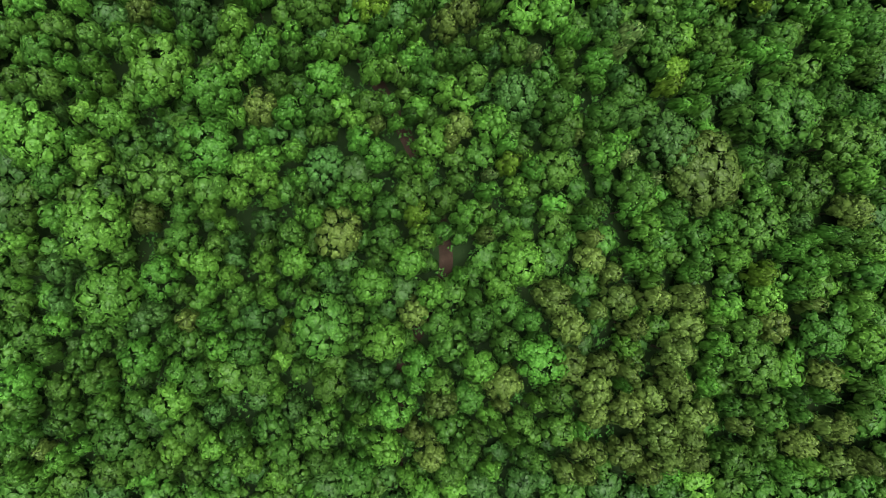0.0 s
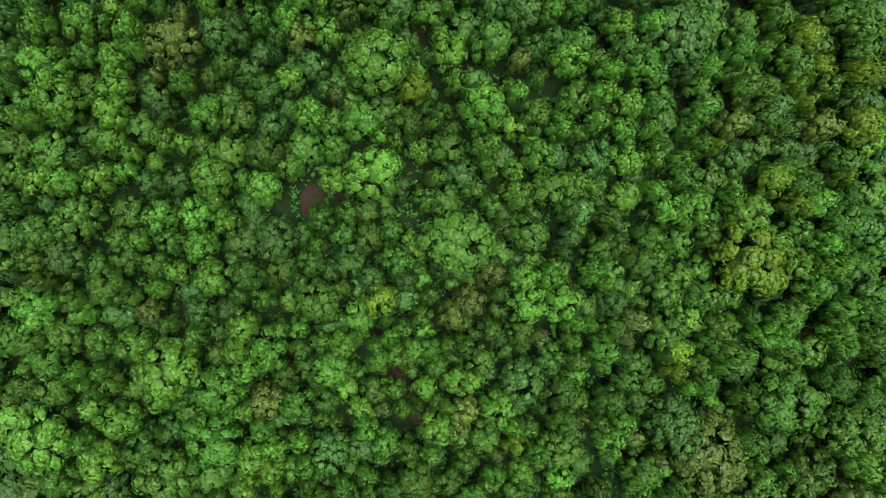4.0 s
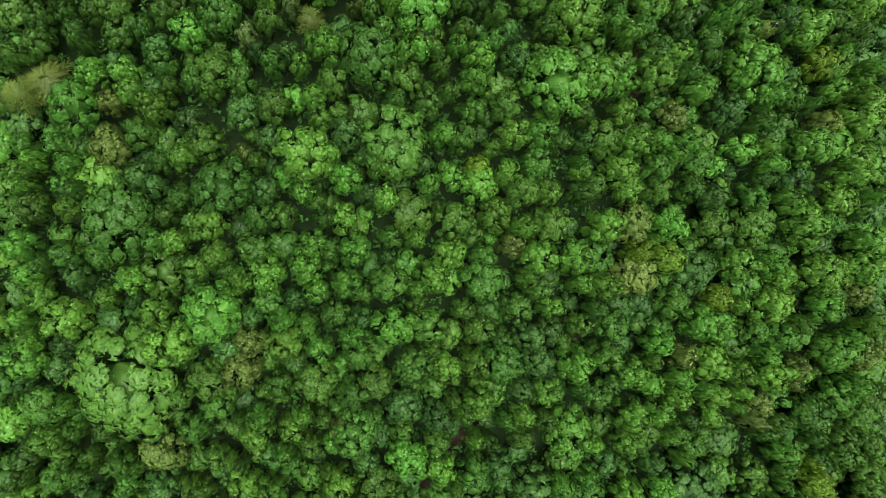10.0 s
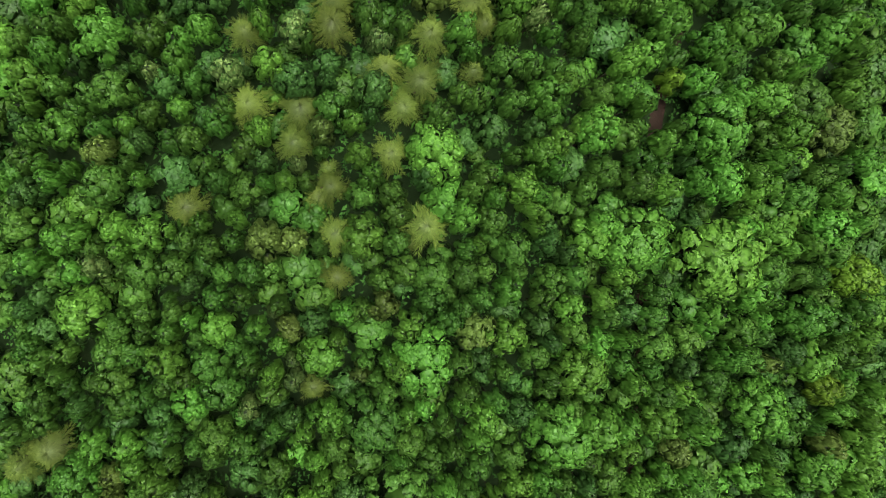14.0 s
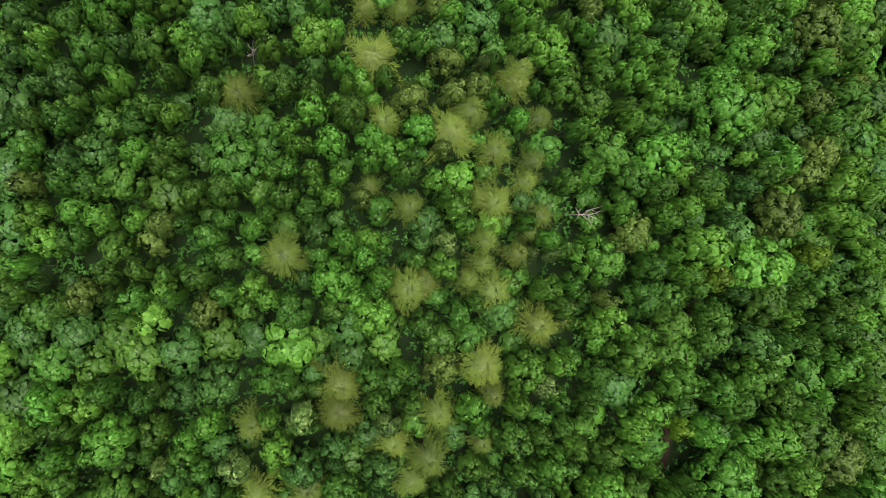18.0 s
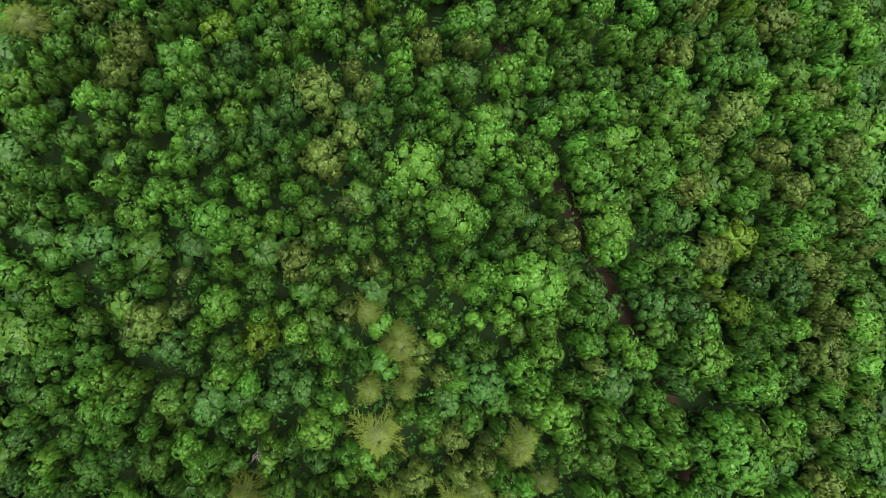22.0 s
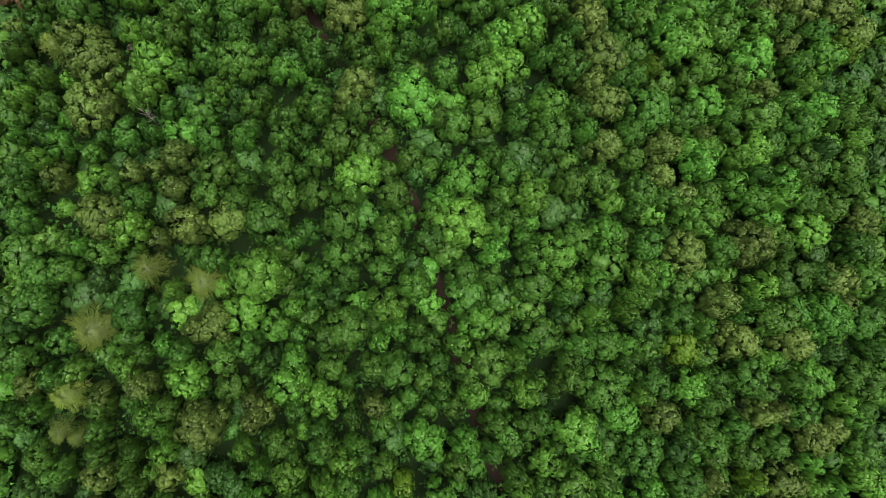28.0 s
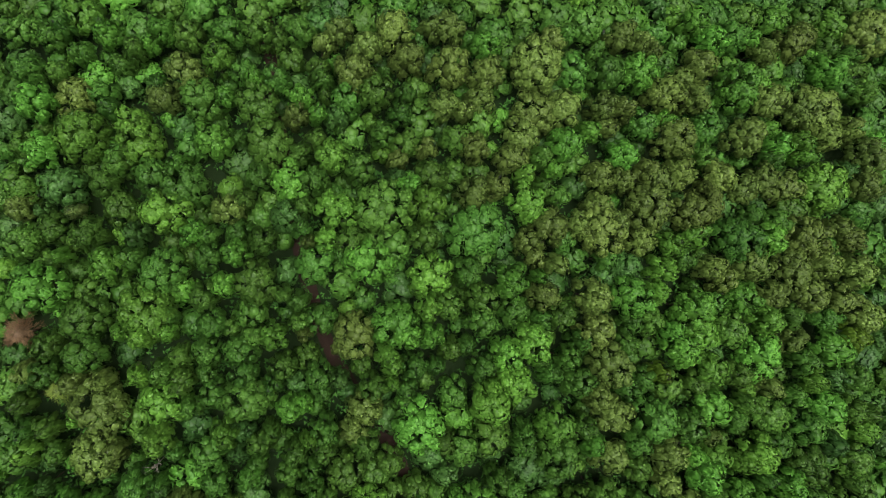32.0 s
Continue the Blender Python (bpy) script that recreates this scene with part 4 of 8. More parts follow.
grove([
    ("b", -21.6, 81.1, 1.87), ("b", -20.8, 83.7, 1.51), ("g", -18.8, 87.0, 1.60), ("b", -18.0, 79.0, 1.29), ("b", -17.3, 81.3, 1.60),
    ("g", -16.9, 76.5, 1.64), ("b", -16.1, 83.5, 1.39), ("g", -15.0, 79.1, 1.36), ("g", -14.2, 87.5, 2.41), ("b", -13.6, 91.5, 1.59),
    ("g", -13.4, 82.7, 1.20), ("o", -11.6, 81.7, 1.26), ("g", -10.1, 86.0, 2.03), ("g", -9.5, 81.2, 2.67), ("g", -8.9, 90.1, 1.77),
    ("d", -8.1, 76.7, 1.55), ("g", -7.2, 82.6, 1.27), ("g", -6.8, 87.2, 2.13), ("g", -4.0, 80.7, 1.35), ("d", -3.3, 83.6, 2.20),
    ("b", -2.9, 77.1, 2.38), ("g", -2.1, 89.1, 2.24), ("g", -0.1, 91.1, 1.14), ("g", 0.9, 79.6, 1.65), ("d", 0.9, 82.7, 1.90),
    ("b", 1.3, 88.7, 1.83), ("b", 1.4, 76.2, 1.97), ("g", 2.8, 84.3, 1.05), ("b", 3.8, 82.6, 1.29), ("b", 4.8, 89.6, 1.65),
])
grove([
    ("b", 5.2, 79.4, 1.14), ("b", 5.8, 84.0, 1.84), ("g", 7.0, 78.8, 1.15), ("g", 9.1, 88.8, 2.70), ("g", 10.1, 81.5, 1.31),
    ("b", 11.3, 82.7, 1.40), ("d", 11.4, 85.8, 1.58), ("g", 11.7, 79.1, 1.61), ("d", 14.1, 89.2, 1.96), ("b", 14.3, 85.0, 1.83),
    ("g", 14.7, 81.4, 1.31), ("b", 17.8, 88.8, 1.97), ("b", 17.8, 80.6, 2.98), ("g", 19.5, 85.5, 1.39), ("b", 21.5, 77.6, 1.30),
    ("g", 21.9, 84.4, 1.77), ("g", 22.2, 89.7, 2.06), ("b", 25.4, 87.6, 2.13), ("b", 26.0, 81.7, 2.03), ("b", 26.2, 77.7, 1.90),
    ("b", 28.2, 86.4, 1.54), ("b", 28.4, 88.8, 1.14), ("b", 28.9, 91.0, 1.70), ("b", 30.2, 81.6, 1.70), ("b", 32.0, 83.7, 1.60),
    ("b", 32.1, 77.9, 0.98), ("b", 32.5, 86.6, 1.57), ("o", 33.0, 89.1, 1.49), ("g", 33.6, 79.0, 1.37), ("d", 34.8, 80.7, 1.17),
])
grove([
    ("g", 35.8, 76.5, 1.66), ("b", 35.8, 85.0, 1.22), ("b", 36.2, 89.0, 2.26), ("b", 37.9, 81.3, 1.47), ("b", 37.9, 83.9, 1.66),
    ("g", 39.6, 79.8, 1.29), ("b", 40.5, 87.0, 1.63), ("b", 41.1, 82.4, 0.94), ("b", 41.7, 84.1, 1.24), ("o", 43.2, 80.6, 1.53),
    ("o", 45.3, 82.5, 1.89), ("b", 45.3, 89.2, 1.41), ("b", 45.6, 86.3, 2.12), ("g", 46.5, 78.1, 1.30), ("g", 48.1, 82.7, 1.50),
    ("g", 48.2, 79.5, 1.34), ("g", 48.4, 91.2, 1.86), ("o", 50.2, 84.6, 1.10), ("o", 50.7, 86.8, 1.63), ("g", 52.3, 80.9, 2.52),
    ("g", 53.6, 77.1, 1.39), ("b", 54.9, 88.6, 2.43), ("b", 56.6, 83.0, 2.24), ("g", 57.1, 76.8, 1.95), ("b", 58.1, 91.0, 1.61),
    ("b", 59.1, 84.4, 1.63), ("g", 59.7, 80.0, 2.35), ("o", 60.4, 88.1, 2.10), ("g", 62.9, 82.3, 2.28),
])
grove([
    ("b", -47.6, 95.8, 1.33), ("b", -47.3, 103.8, 1.77), ("b", -47.1, 93.2, 1.19), ("b", -46.4, 100.4, 1.50), ("b", -45.6, 97.6, 1.94),
    ("g", -44.7, 101.9, 1.22), ("d", -42.8, 92.5, 1.55), ("g", -42.1, 102.8, 1.54), ("b", -42.0, 95.7, 2.24), ("b", -41.8, 107.8, 1.41),
    ("d", -41.5, 100.3, 1.59), ("g", -38.5, 103.1, 1.74), ("b", -37.9, 98.0, 1.40), ("g", -36.2, 107.2, 3.95), ("b", -35.2, 100.2, 1.78),
    ("b", -35.1, 92.2, 1.37), ("d", -34.4, 97.3, 1.14), ("b", -32.2, 104.3, 1.41), ("b", -32.0, 96.6, 1.87), ("g", -31.1, 107.4, 1.35),
    ("b", -30.3, 92.8, 2.74), ("b", -29.8, 104.5, 1.51), ("g", -29.3, 102.1, 1.01), ("g", -27.4, 101.1, 1.56), ("b", -26.0, 95.8, 3.25),
    ("b", -26.0, 106.4, 1.97), ("b", -25.4, 103.2, 1.57), ("b", -22.7, 100.4, 1.22), ("o", -21.9, 92.4, 1.68), ("d", -21.9, 95.7, 1.44),
])
grove([
    ("g", -21.0, 107.1, 1.79), ("b", -20.0, 100.6, 2.10), ("b", -18.1, 95.7, 1.50), ("b", -17.9, 92.5, 2.32), ("g", -17.8, 107.4, 1.67),
    ("d", -16.7, 97.6, 1.31), ("b", -15.4, 100.8, 1.85), ("b", -15.2, 94.3, 1.45), ("b", -14.7, 104.1, 1.72), ("b", -13.8, 98.6, 1.47),
    ("g", -13.4, 107.3, 1.21), ("g", -12.2, 103.4, 1.37), ("g", -11.6, 95.5, 1.64), ("b", -11.1, 106.9, 1.60), ("b", -10.5, 99.6, 1.82),
    ("b", -9.9, 92.8, 1.60), ("b", -9.6, 103.8, 1.71), ("d", -9.0, 95.5, 1.53), ("g", -5.7, 104.7, 1.33), ("g", -5.7, 99.4, 2.12),
    ("d", -5.6, 102.7, 1.06), ("b", -4.9, 94.0, 2.27), ("b", -2.4, 104.9, 1.18), ("b", -2.3, 98.6, 1.14), ("b", -1.9, 96.7, 1.07),
    ("g", -0.9, 93.9, 2.22), ("b", -0.3, 100.0, 1.76), ("b", 1.6, 102.7, 1.87), ("g", 1.8, 106.9, 2.24), ("g", 3.9, 96.1, 1.45),
])
grove([
    ("g", 5.4, 93.4, 1.77), ("g", 5.7, 102.5, 1.49), ("g", 5.8, 99.2, 2.47), ("b", 6.9, 107.3, 1.86), ("g", 8.5, 92.3, 1.62),
    ("o", 9.1, 103.5, 1.48), ("b", 10.3, 106.2, 1.48), ("g", 10.4, 96.0, 1.78), ("b", 11.0, 99.8, 1.20), ("d", 12.0, 92.5, 1.79),
    ("b", 12.6, 102.5, 2.03), ("g", 12.8, 98.4, 1.51), ("g", 13.8, 106.5, 2.15), ("b", 15.1, 95.9, 1.38), ("d", 15.2, 92.8, 1.67),
    ("b", 16.9, 102.8, 2.18), ("b", 18.5, 99.0, 1.27), ("g", 18.9, 94.0, 1.64), ("g", 20.1, 96.2, 1.37), ("b", 20.7, 105.8, 2.05),
    ("b", 20.7, 99.0, 1.65), ("g", 23.3, 93.2, 1.97), ("o", 25.0, 106.5, 2.27), ("o", 25.5, 100.0, 2.58), ("y", 25.6, 102.7, 1.65),
    ("b", 27.7, 104.3, 0.92), ("b", 28.7, 106.4, 1.80), ("y", 29.5, 102.3, 1.96), ("g", 30.7, 96.3, 1.99), ("d", 33.5, 100.1, 2.84),
])
grove([
    ("b", 34.9, 93.7, 2.27), ("g", 35.4, 105.7, 2.12), ("y", 36.9, 97.2, 1.73), ("b", 38.2, 92.9, 1.83), ("b", 39.7, 101.1, 2.16),
    ("b", 40.7, 95.7, 1.16), ("g", 41.7, 106.3, 2.71), ("b", 43.8, 101.4, 1.72), ("g", 44.0, 92.4, 1.81), ("b", 44.4, 96.0, 2.39),
    ("b", 46.1, 99.3, 1.95), ("b", 47.5, 106.7, 2.40), ("b", 49.8, 93.4, 1.24), ("b", 51.6, 100.6, 2.67), ("g", 52.6, 106.7, 1.76),
    ("b", 53.1, 95.5, 1.80), ("b", 57.4, 104.1, 1.50), ("b", 57.8, 100.5, 2.47), ("o", 58.3, 96.9, 1.93), ("b", 59.8, 92.5, 1.31),
])
grove([
    ("g", -46.4, 112.3, 1.07), ("g", -46.3, 115.3, 1.36), ("l", -46.3, 120.9, 1.61), ("b", -46.0, 110.5, 1.15), ("g", -45.2, 108.1, 1.72),
    ("b", -44.6, 113.2, 1.22), ("l", -43.6, 121.8, 2.38), ("g", -43.0, 115.3, 1.41), ("b", -41.8, 113.2, 1.47), ("g", -41.1, 110.1, 1.47),
    ("b", -40.0, 119.2, 2.68), ("b", -38.7, 123.1, 1.70), ("o", -37.2, 115.0, 2.11), ("o", -36.7, 119.5, 1.31), ("b", -34.8, 122.8, 1.59),
    ("b", -34.3, 120.2, 1.55), ("d", -33.7, 112.0, 1.57), ("g", -33.5, 116.9, 1.74), ("d", -31.9, 110.5, 1.28), ("b", -31.4, 119.3, 1.73),
    ("g", -31.3, 113.0, 1.18), ("g", -30.6, 123.8, 1.42), ("g", -30.3, 121.8, 1.02), ("g", -29.6, 109.3, 1.54), ("b", -29.1, 113.6, 1.58),
    ("d", -28.1, 117.9, 1.62), ("g", -27.6, 122.4, 1.22), ("g", -26.3, 115.5, 2.00), ("g", -25.9, 121.0, 1.20), ("g", -24.7, 110.3, 3.03),
])
grove([
    ("d", -22.5, 119.2, 1.99), ("g", -22.5, 122.2, 1.58), ("o", -22.3, 114.2, 1.15), ("g", -20.8, 113.0, 1.15), ("d", -19.7, 110.1, 1.65),
    ("d", -18.9, 116.1, 1.64), ("g", -18.6, 119.5, 1.88), ("b", -15.9, 109.8, 1.30), ("b", -15.1, 114.7, 3.04), ("g", -14.0, 109.2, 1.06),
    ("b", -13.9, 120.5, 1.33), ("b", -13.3, 118.1, 1.26), ("b", -12.7, 114.0, 1.34), ("g", -12.2, 122.4, 1.77), ("g", -11.4, 119.3, 1.38),
    ("b", -10.8, 111.1, 1.67), ("d", -10.6, 116.5, 1.78), ("d", -8.3, 109.9, 1.42), ("b", -6.4, 113.1, 1.61), ("b", -5.8, 109.2, 1.56),
    ("b", -5.2, 120.4, 1.14), ("g", -5.0, 115.7, 3.67), ("g", -3.6, 122.6, 1.77), ("g", -2.6, 113.0, 0.94), ("b", -1.2, 110.6, 1.17),
    ("g", -1.1, 119.9, 1.79), ("b", 0.0, 116.9, 1.42), ("g", 1.2, 121.2, 1.28), ("b", 1.5, 111.8, 1.56), ("g", 2.6, 116.3, 1.68),
])
grove([
    ("b", 3.8, 122.8, 1.52), ("g", 4.2, 119.6, 1.63), ("b", 4.7, 111.5, 2.12), ("y", 5.0, 113.1, 1.55), ("b", 6.3, 115.4, 0.99),
    ("g", 8.5, 120.0, 1.82), ("b", 8.8, 112.5, 1.58), ("b", 8.9, 116.8, 1.70), ("g", 10.3, 109.8, 1.99), ("b", 11.7, 116.8, 1.71),
    ("g", 12.2, 113.2, 1.85), ("b", 13.6, 110.2, 1.60), ("b", 13.9, 123.0, 3.62), ("g", 14.7, 116.5, 1.45), ("b", 17.0, 113.9, 0.71),
    ("b", 17.0, 112.6, 1.06), ("g", 17.2, 109.9, 1.34), ("g", 17.3, 119.9, 1.45), ("d", 17.6, 115.9, 1.25), ("b", 18.2, 123.1, 2.43),
    ("g", 19.3, 111.2, 1.58), ("g", 20.4, 116.5, 2.16), ("b", 21.6, 123.5, 1.74), ("b", 22.0, 113.2, 1.97), ("b", 23.0, 119.7, 1.60),
    ("b", 23.6, 110.5, 1.64), ("b", 24.0, 115.9, 1.83), ("b", 25.7, 123.4, 2.20), ("g", 26.4, 113.2, 1.91), ("g", 28.0, 110.5, 1.65),
])
grove([
    ("b", 28.0, 116.7, 1.59), ("b", 29.6, 114.7, 1.46), ("o", 29.6, 119.4, 1.90), ("b", 30.9, 116.7, 1.37), ("b", 31.1, 122.2, 1.50),
    ("g", 31.8, 111.2, 1.68), ("g", 33.1, 114.0, 2.00), ("d", 35.0, 109.9, 1.53), ("d", 36.5, 119.9, 2.35), ("b", 38.4, 115.8, 1.97),
    ("g", 40.5, 109.9, 1.83), ("g", 40.5, 119.0, 1.26), ("b", 41.1, 116.1, 1.27), ("b", 41.1, 122.3, 1.56), ("b", 42.6, 114.0, 1.40),
    ("d", 42.7, 111.9, 1.14), ("b", 45.5, 109.2, 1.50), ("g", 46.0, 122.8, 1.76), ("d", 46.9, 112.3, 2.27), ("b", 47.4, 116.2, 2.45),
    ("g", 48.0, 121.6, 1.03), ("o", 50.4, 119.5, 1.57), ("b", 51.0, 123.2, 1.53), ("b", 53.2, 110.2, 2.22), ("b", 54.6, 112.7, 1.64),
    ("b", 54.6, 122.9, 1.44), ("b", 55.3, 119.6, 2.39), ("b", 56.1, 115.6, 2.12), ("g", 57.8, 108.4, 1.37), ("b", 58.6, 109.9, 1.08),
])
grove([
    ("g", -46.4, 124.1, 1.45), ("g", -45.4, 133.6, 1.52), ("d", -45.1, 138.2, 1.11), ("g", -43.9, 125.9, 1.72), ("g", -43.9, 128.7, 1.63),
    ("d", -43.4, 139.4, 1.38), ("g", -43.1, 132.3, 1.41), ("g", -41.9, 131.1, 1.11), ("g", -41.5, 129.2, 1.20), ("g", -41.4, 133.4, 1.26),
    ("g", -40.4, 126.7, 1.12), ("d", -39.7, 127.7, 1.04), ("d", -39.5, 135.1, 1.14), ("g", -38.8, 125.8, 0.78), ("b", -38.8, 138.1, 2.55),
    ("g", -38.0, 129.6, 1.27), ("g", -36.7, 133.3, 1.88), ("g", -35.9, 127.5, 1.83), ("g", -35.7, 130.2, 1.74), ("g", -35.5, 136.3, 1.63),
    ("g", -33.8, 133.2, 1.52), ("g", -33.4, 128.2, 1.35), ("g", -33.1, 137.4, 1.25), ("g", -32.6, 135.6, 1.10), ("d", -31.6, 126.3, 1.48),
    ("g", -31.0, 129.4, 1.40), ("b", -30.6, 132.5, 1.92), ("b", -30.3, 135.5, 1.31), ("g", -30.1, 139.2, 0.78), ("g", -29.1, 137.9, 1.33),
])
grove([
    ("g", -28.6, 129.9, 1.17), ("b", -28.1, 127.4, 1.86), ("b", -27.4, 137.3, 1.02), ("g", -26.9, 134.8, 1.24), ("g", -25.7, 132.3, 1.89),
    ("g", -25.5, 124.0, 2.00), ("g", -24.9, 139.6, 1.28), ("b", -24.4, 136.0, 1.81), ("g", -23.9, 129.1, 2.15), ("g", -23.3, 133.5, 1.27),
    ("g", -22.6, 139.5, 1.21), ("g", -21.8, 131.4, 1.12), ("p", -21.6, 126.8, 1.22), ("g", -21.6, 132.8, 1.12), ("d", -20.4, 125.2, 1.08),
    ("b", -20.3, 135.9, 1.20), ("g", -19.2, 128.6, 1.52), ("p", -19.2, 137.6, 0.71), ("b", -19.1, 130.9, 1.25), ("g", -18.8, 124.1, 1.28),
    ("b", -18.0, 133.7, 1.14), ("g", -18.0, 138.2, 1.03), ("o", -17.4, 135.8, 1.47), ("p", -17.1, 131.9, 0.89), ("d", -16.8, 125.7, 1.22),
    ("p", -16.7, 130.2, 1.12), ("b", -16.1, 124.2, 1.14), ("b", -16.1, 132.7, 0.96), ("b", -14.7, 125.8, 0.94), ("l", -14.7, 129.1, 1.54),
])
grove([
    ("d", -14.4, 136.3, 1.58), ("b", -13.5, 132.7, 2.26), ("b", -12.5, 126.0, 1.75), ("b", -12.0, 134.4, 1.04), ("b", -11.4, 137.5, 1.44),
    ("g", -9.6, 137.4, 1.20), ("o", -9.5, 131.1, 1.06), ("g", -8.9, 132.3, 1.14), ("g", -8.0, 130.1, 1.06), ("g", -7.8, 124.4, 3.18),
    ("o", -7.2, 138.0, 1.57), ("g", -6.9, 128.4, 1.41), ("b", -6.5, 132.2, 1.06), ("b", -5.2, 130.9, 1.39), ("b", -4.7, 136.0, 1.48),
    ("b", -4.4, 125.6, 1.16), ("g", -3.9, 128.3, 1.25), ("b", -2.6, 126.2, 1.33), ("b", -2.4, 132.1, 3.45), ("g", -1.6, 138.5, 1.64),
    ("g", 0.1, 125.8, 0.91), ("g", 0.1, 124.1, 1.11), ("g", 0.3, 135.9, 1.64), ("g", 1.7, 131.8, 1.51), ("g", 2.1, 137.8, 1.32),
    ("b", 2.3, 126.5, 1.11), ("g", 2.4, 128.6, 1.38), ("o", 3.5, 135.1, 2.06), ("g", 4.0, 139.0, 1.35), ("d", 4.3, 131.9, 1.51),
])
grove([
    ("b", 4.5, 125.2, 1.76), ("g", 5.8, 127.2, 1.35), ("g", 6.7, 130.4, 1.23), ("b", 6.9, 134.2, 2.04), ("b", 7.3, 139.6, 1.56),
    ("d", 8.3, 129.1, 1.23), ("d", 9.2, 125.7, 1.69), ("g", 10.8, 132.0, 1.67), ("g", 11.2, 138.2, 1.31), ("d", 11.3, 135.6, 1.53),
    ("g", 11.8, 125.4, 1.11), ("g", 12.7, 129.1, 1.32), ("d", 12.7, 133.5, 1.20), ("b", 14.6, 137.4, 1.62), ("g", 15.2, 125.3, 1.63),
    ("g", 15.3, 134.8, 1.58), ("b", 15.9, 130.0, 2.69), ("b", 18.1, 133.3, 1.72), ("b", 18.5, 138.5, 1.58), ("g", 18.7, 136.0, 1.41),
    ("b", 20.3, 133.6, 0.86), ("d", 21.4, 136.6, 1.70), ("g", 21.5, 130.7, 1.42), ("b", 21.6, 133.9, 1.03), ("b", 22.6, 128.7, 1.34),
    ("g", 25.0, 136.4, 1.49), ("g", 25.2, 129.6, 1.47), ("g", 25.5, 139.0, 1.68), ("g", 25.6, 126.8, 1.87), ("g", 25.7, 132.5, 2.03),
])
grove([
    ("b", 28.4, 125.5, 0.98), ("b", 29.2, 127.3, 1.41), ("d", 29.5, 130.5, 1.62), ("g", 29.5, 133.5, 2.01), ("g", 30.1, 124.5, 1.42),
    ("b", 31.6, 134.8, 1.23), ("g", 32.9, 127.8, 2.09), ("b", 33.0, 136.1, 1.58), ("b", 34.2, 130.6, 1.67), ("g", 36.1, 134.7, 1.85),
    ("b", 36.5, 132.1, 1.02), ("b", 36.6, 138.8, 2.07), ("g", 38.1, 130.4, 1.70), ("b", 38.4, 125.0, 3.18), ("g", 38.8, 133.6, 1.37),
    ("b", 39.1, 137.3, 0.98), ("b", 39.8, 135.6, 1.35), ("o", 40.2, 130.3, 1.18), ("d", 42.7, 131.6, 1.81), ("b", 44.0, 135.8, 2.61),
    ("d", 44.1, 125.0, 1.67), ("b", 46.1, 130.1, 2.43), ("g", 47.9, 137.8, 1.94), ("y", 48.7, 126.9, 1.87), ("g", 50.2, 131.3, 2.11),
    ("g", 50.5, 135.0, 2.05), ("g", 51.6, 126.1, 1.78), ("b", 52.3, 128.2, 1.21), ("g", 52.9, 124.2, 1.04), ("b", 53.4, 133.3, 1.78),
])
grove([
    ("g", 53.5, 130.5, 1.60), ("g", 54.0, 136.9, 1.70), ("b", 56.0, 124.7, 1.15), ("b", 56.7, 126.5, 1.24),
])
grove([
    ("d", -45.5, 141.7, 1.13), ("g", -44.7, 146.8, 2.03), ("d", -44.4, 150.7, 1.60), ("g", -44.2, 153.9, 1.46), ("b", -44.0, 143.4, 1.55),
    ("b", -42.1, 153.4, 1.02), ("b", -41.3, 145.6, 1.61), ("b", -41.0, 151.8, 1.21), ("b", -39.8, 142.2, 1.53), ("b", -39.4, 152.4, 0.91),
    ("b", -39.1, 146.2, 1.38), ("g", -38.0, 144.5, 1.39), ("p", -37.2, 142.4, 1.33), ("o", -36.5, 154.6, 1.48), ("g", -36.0, 151.0, 2.19),
    ("b", -35.0, 146.7, 1.57), ("b", -34.6, 144.4, 1.23), ("g", -33.2, 153.5, 0.96), ("g", -32.9, 142.1, 1.91), ("b", -32.7, 151.9, 1.04),
    ("d", -32.0, 155.7, 1.04), ("b", -31.7, 146.2, 1.98), ("g", -29.5, 142.6, 1.77), ("g", -29.2, 155.5, 1.22), ("l", -27.9, 149.1, 1.83),
    ("d", -27.8, 140.8, 1.19), ("g", -27.7, 145.5, 1.42), ("g", -27.0, 155.8, 1.53), ("g", -26.4, 153.5, 1.26), ("b", -26.3, 147.3, 1.10),
])
grove([
    ("g", -25.5, 144.6, 1.39), ("g", -24.3, 141.7, 1.35), ("g", -24.2, 151.8, 1.28), ("g", -23.4, 144.9, 1.15), ("b", -22.8, 147.6, 1.06),
    ("g", -21.9, 150.7, 1.77), ("g", -21.9, 155.3, 1.44), ("g", -21.4, 141.9, 1.57), ("d", -20.2, 153.6, 1.21), ("o", -19.7, 145.5, 1.93),
    ("b", -19.6, 151.6, 1.01), ("g", -19.1, 141.9, 1.34), ("b", -17.9, 151.9, 1.09), ("o", -16.8, 145.5, 1.54), ("p", -16.4, 153.3, 0.89),
    ("l", -16.4, 155.7, 1.77), ("g", -15.6, 151.9, 1.03), ("g", -14.4, 144.8, 1.05), ("l", -14.1, 150.1, 1.49), ("g", -13.8, 155.1, 0.80),
    ("l", -13.0, 152.8, 1.10), ("l", -12.9, 150.8, 1.63), ("l", -12.4, 146.0, 1.78), ("l", -11.8, 141.3, 1.51), ("b", -9.7, 154.3, 1.36),
    ("g", -9.7, 150.4, 1.54), ("b", -9.1, 145.4, 2.15), ("b", -8.5, 152.5, 1.26), ("g", -7.2, 141.1, 1.34), ("l", -6.2, 154.9, 1.75),
])
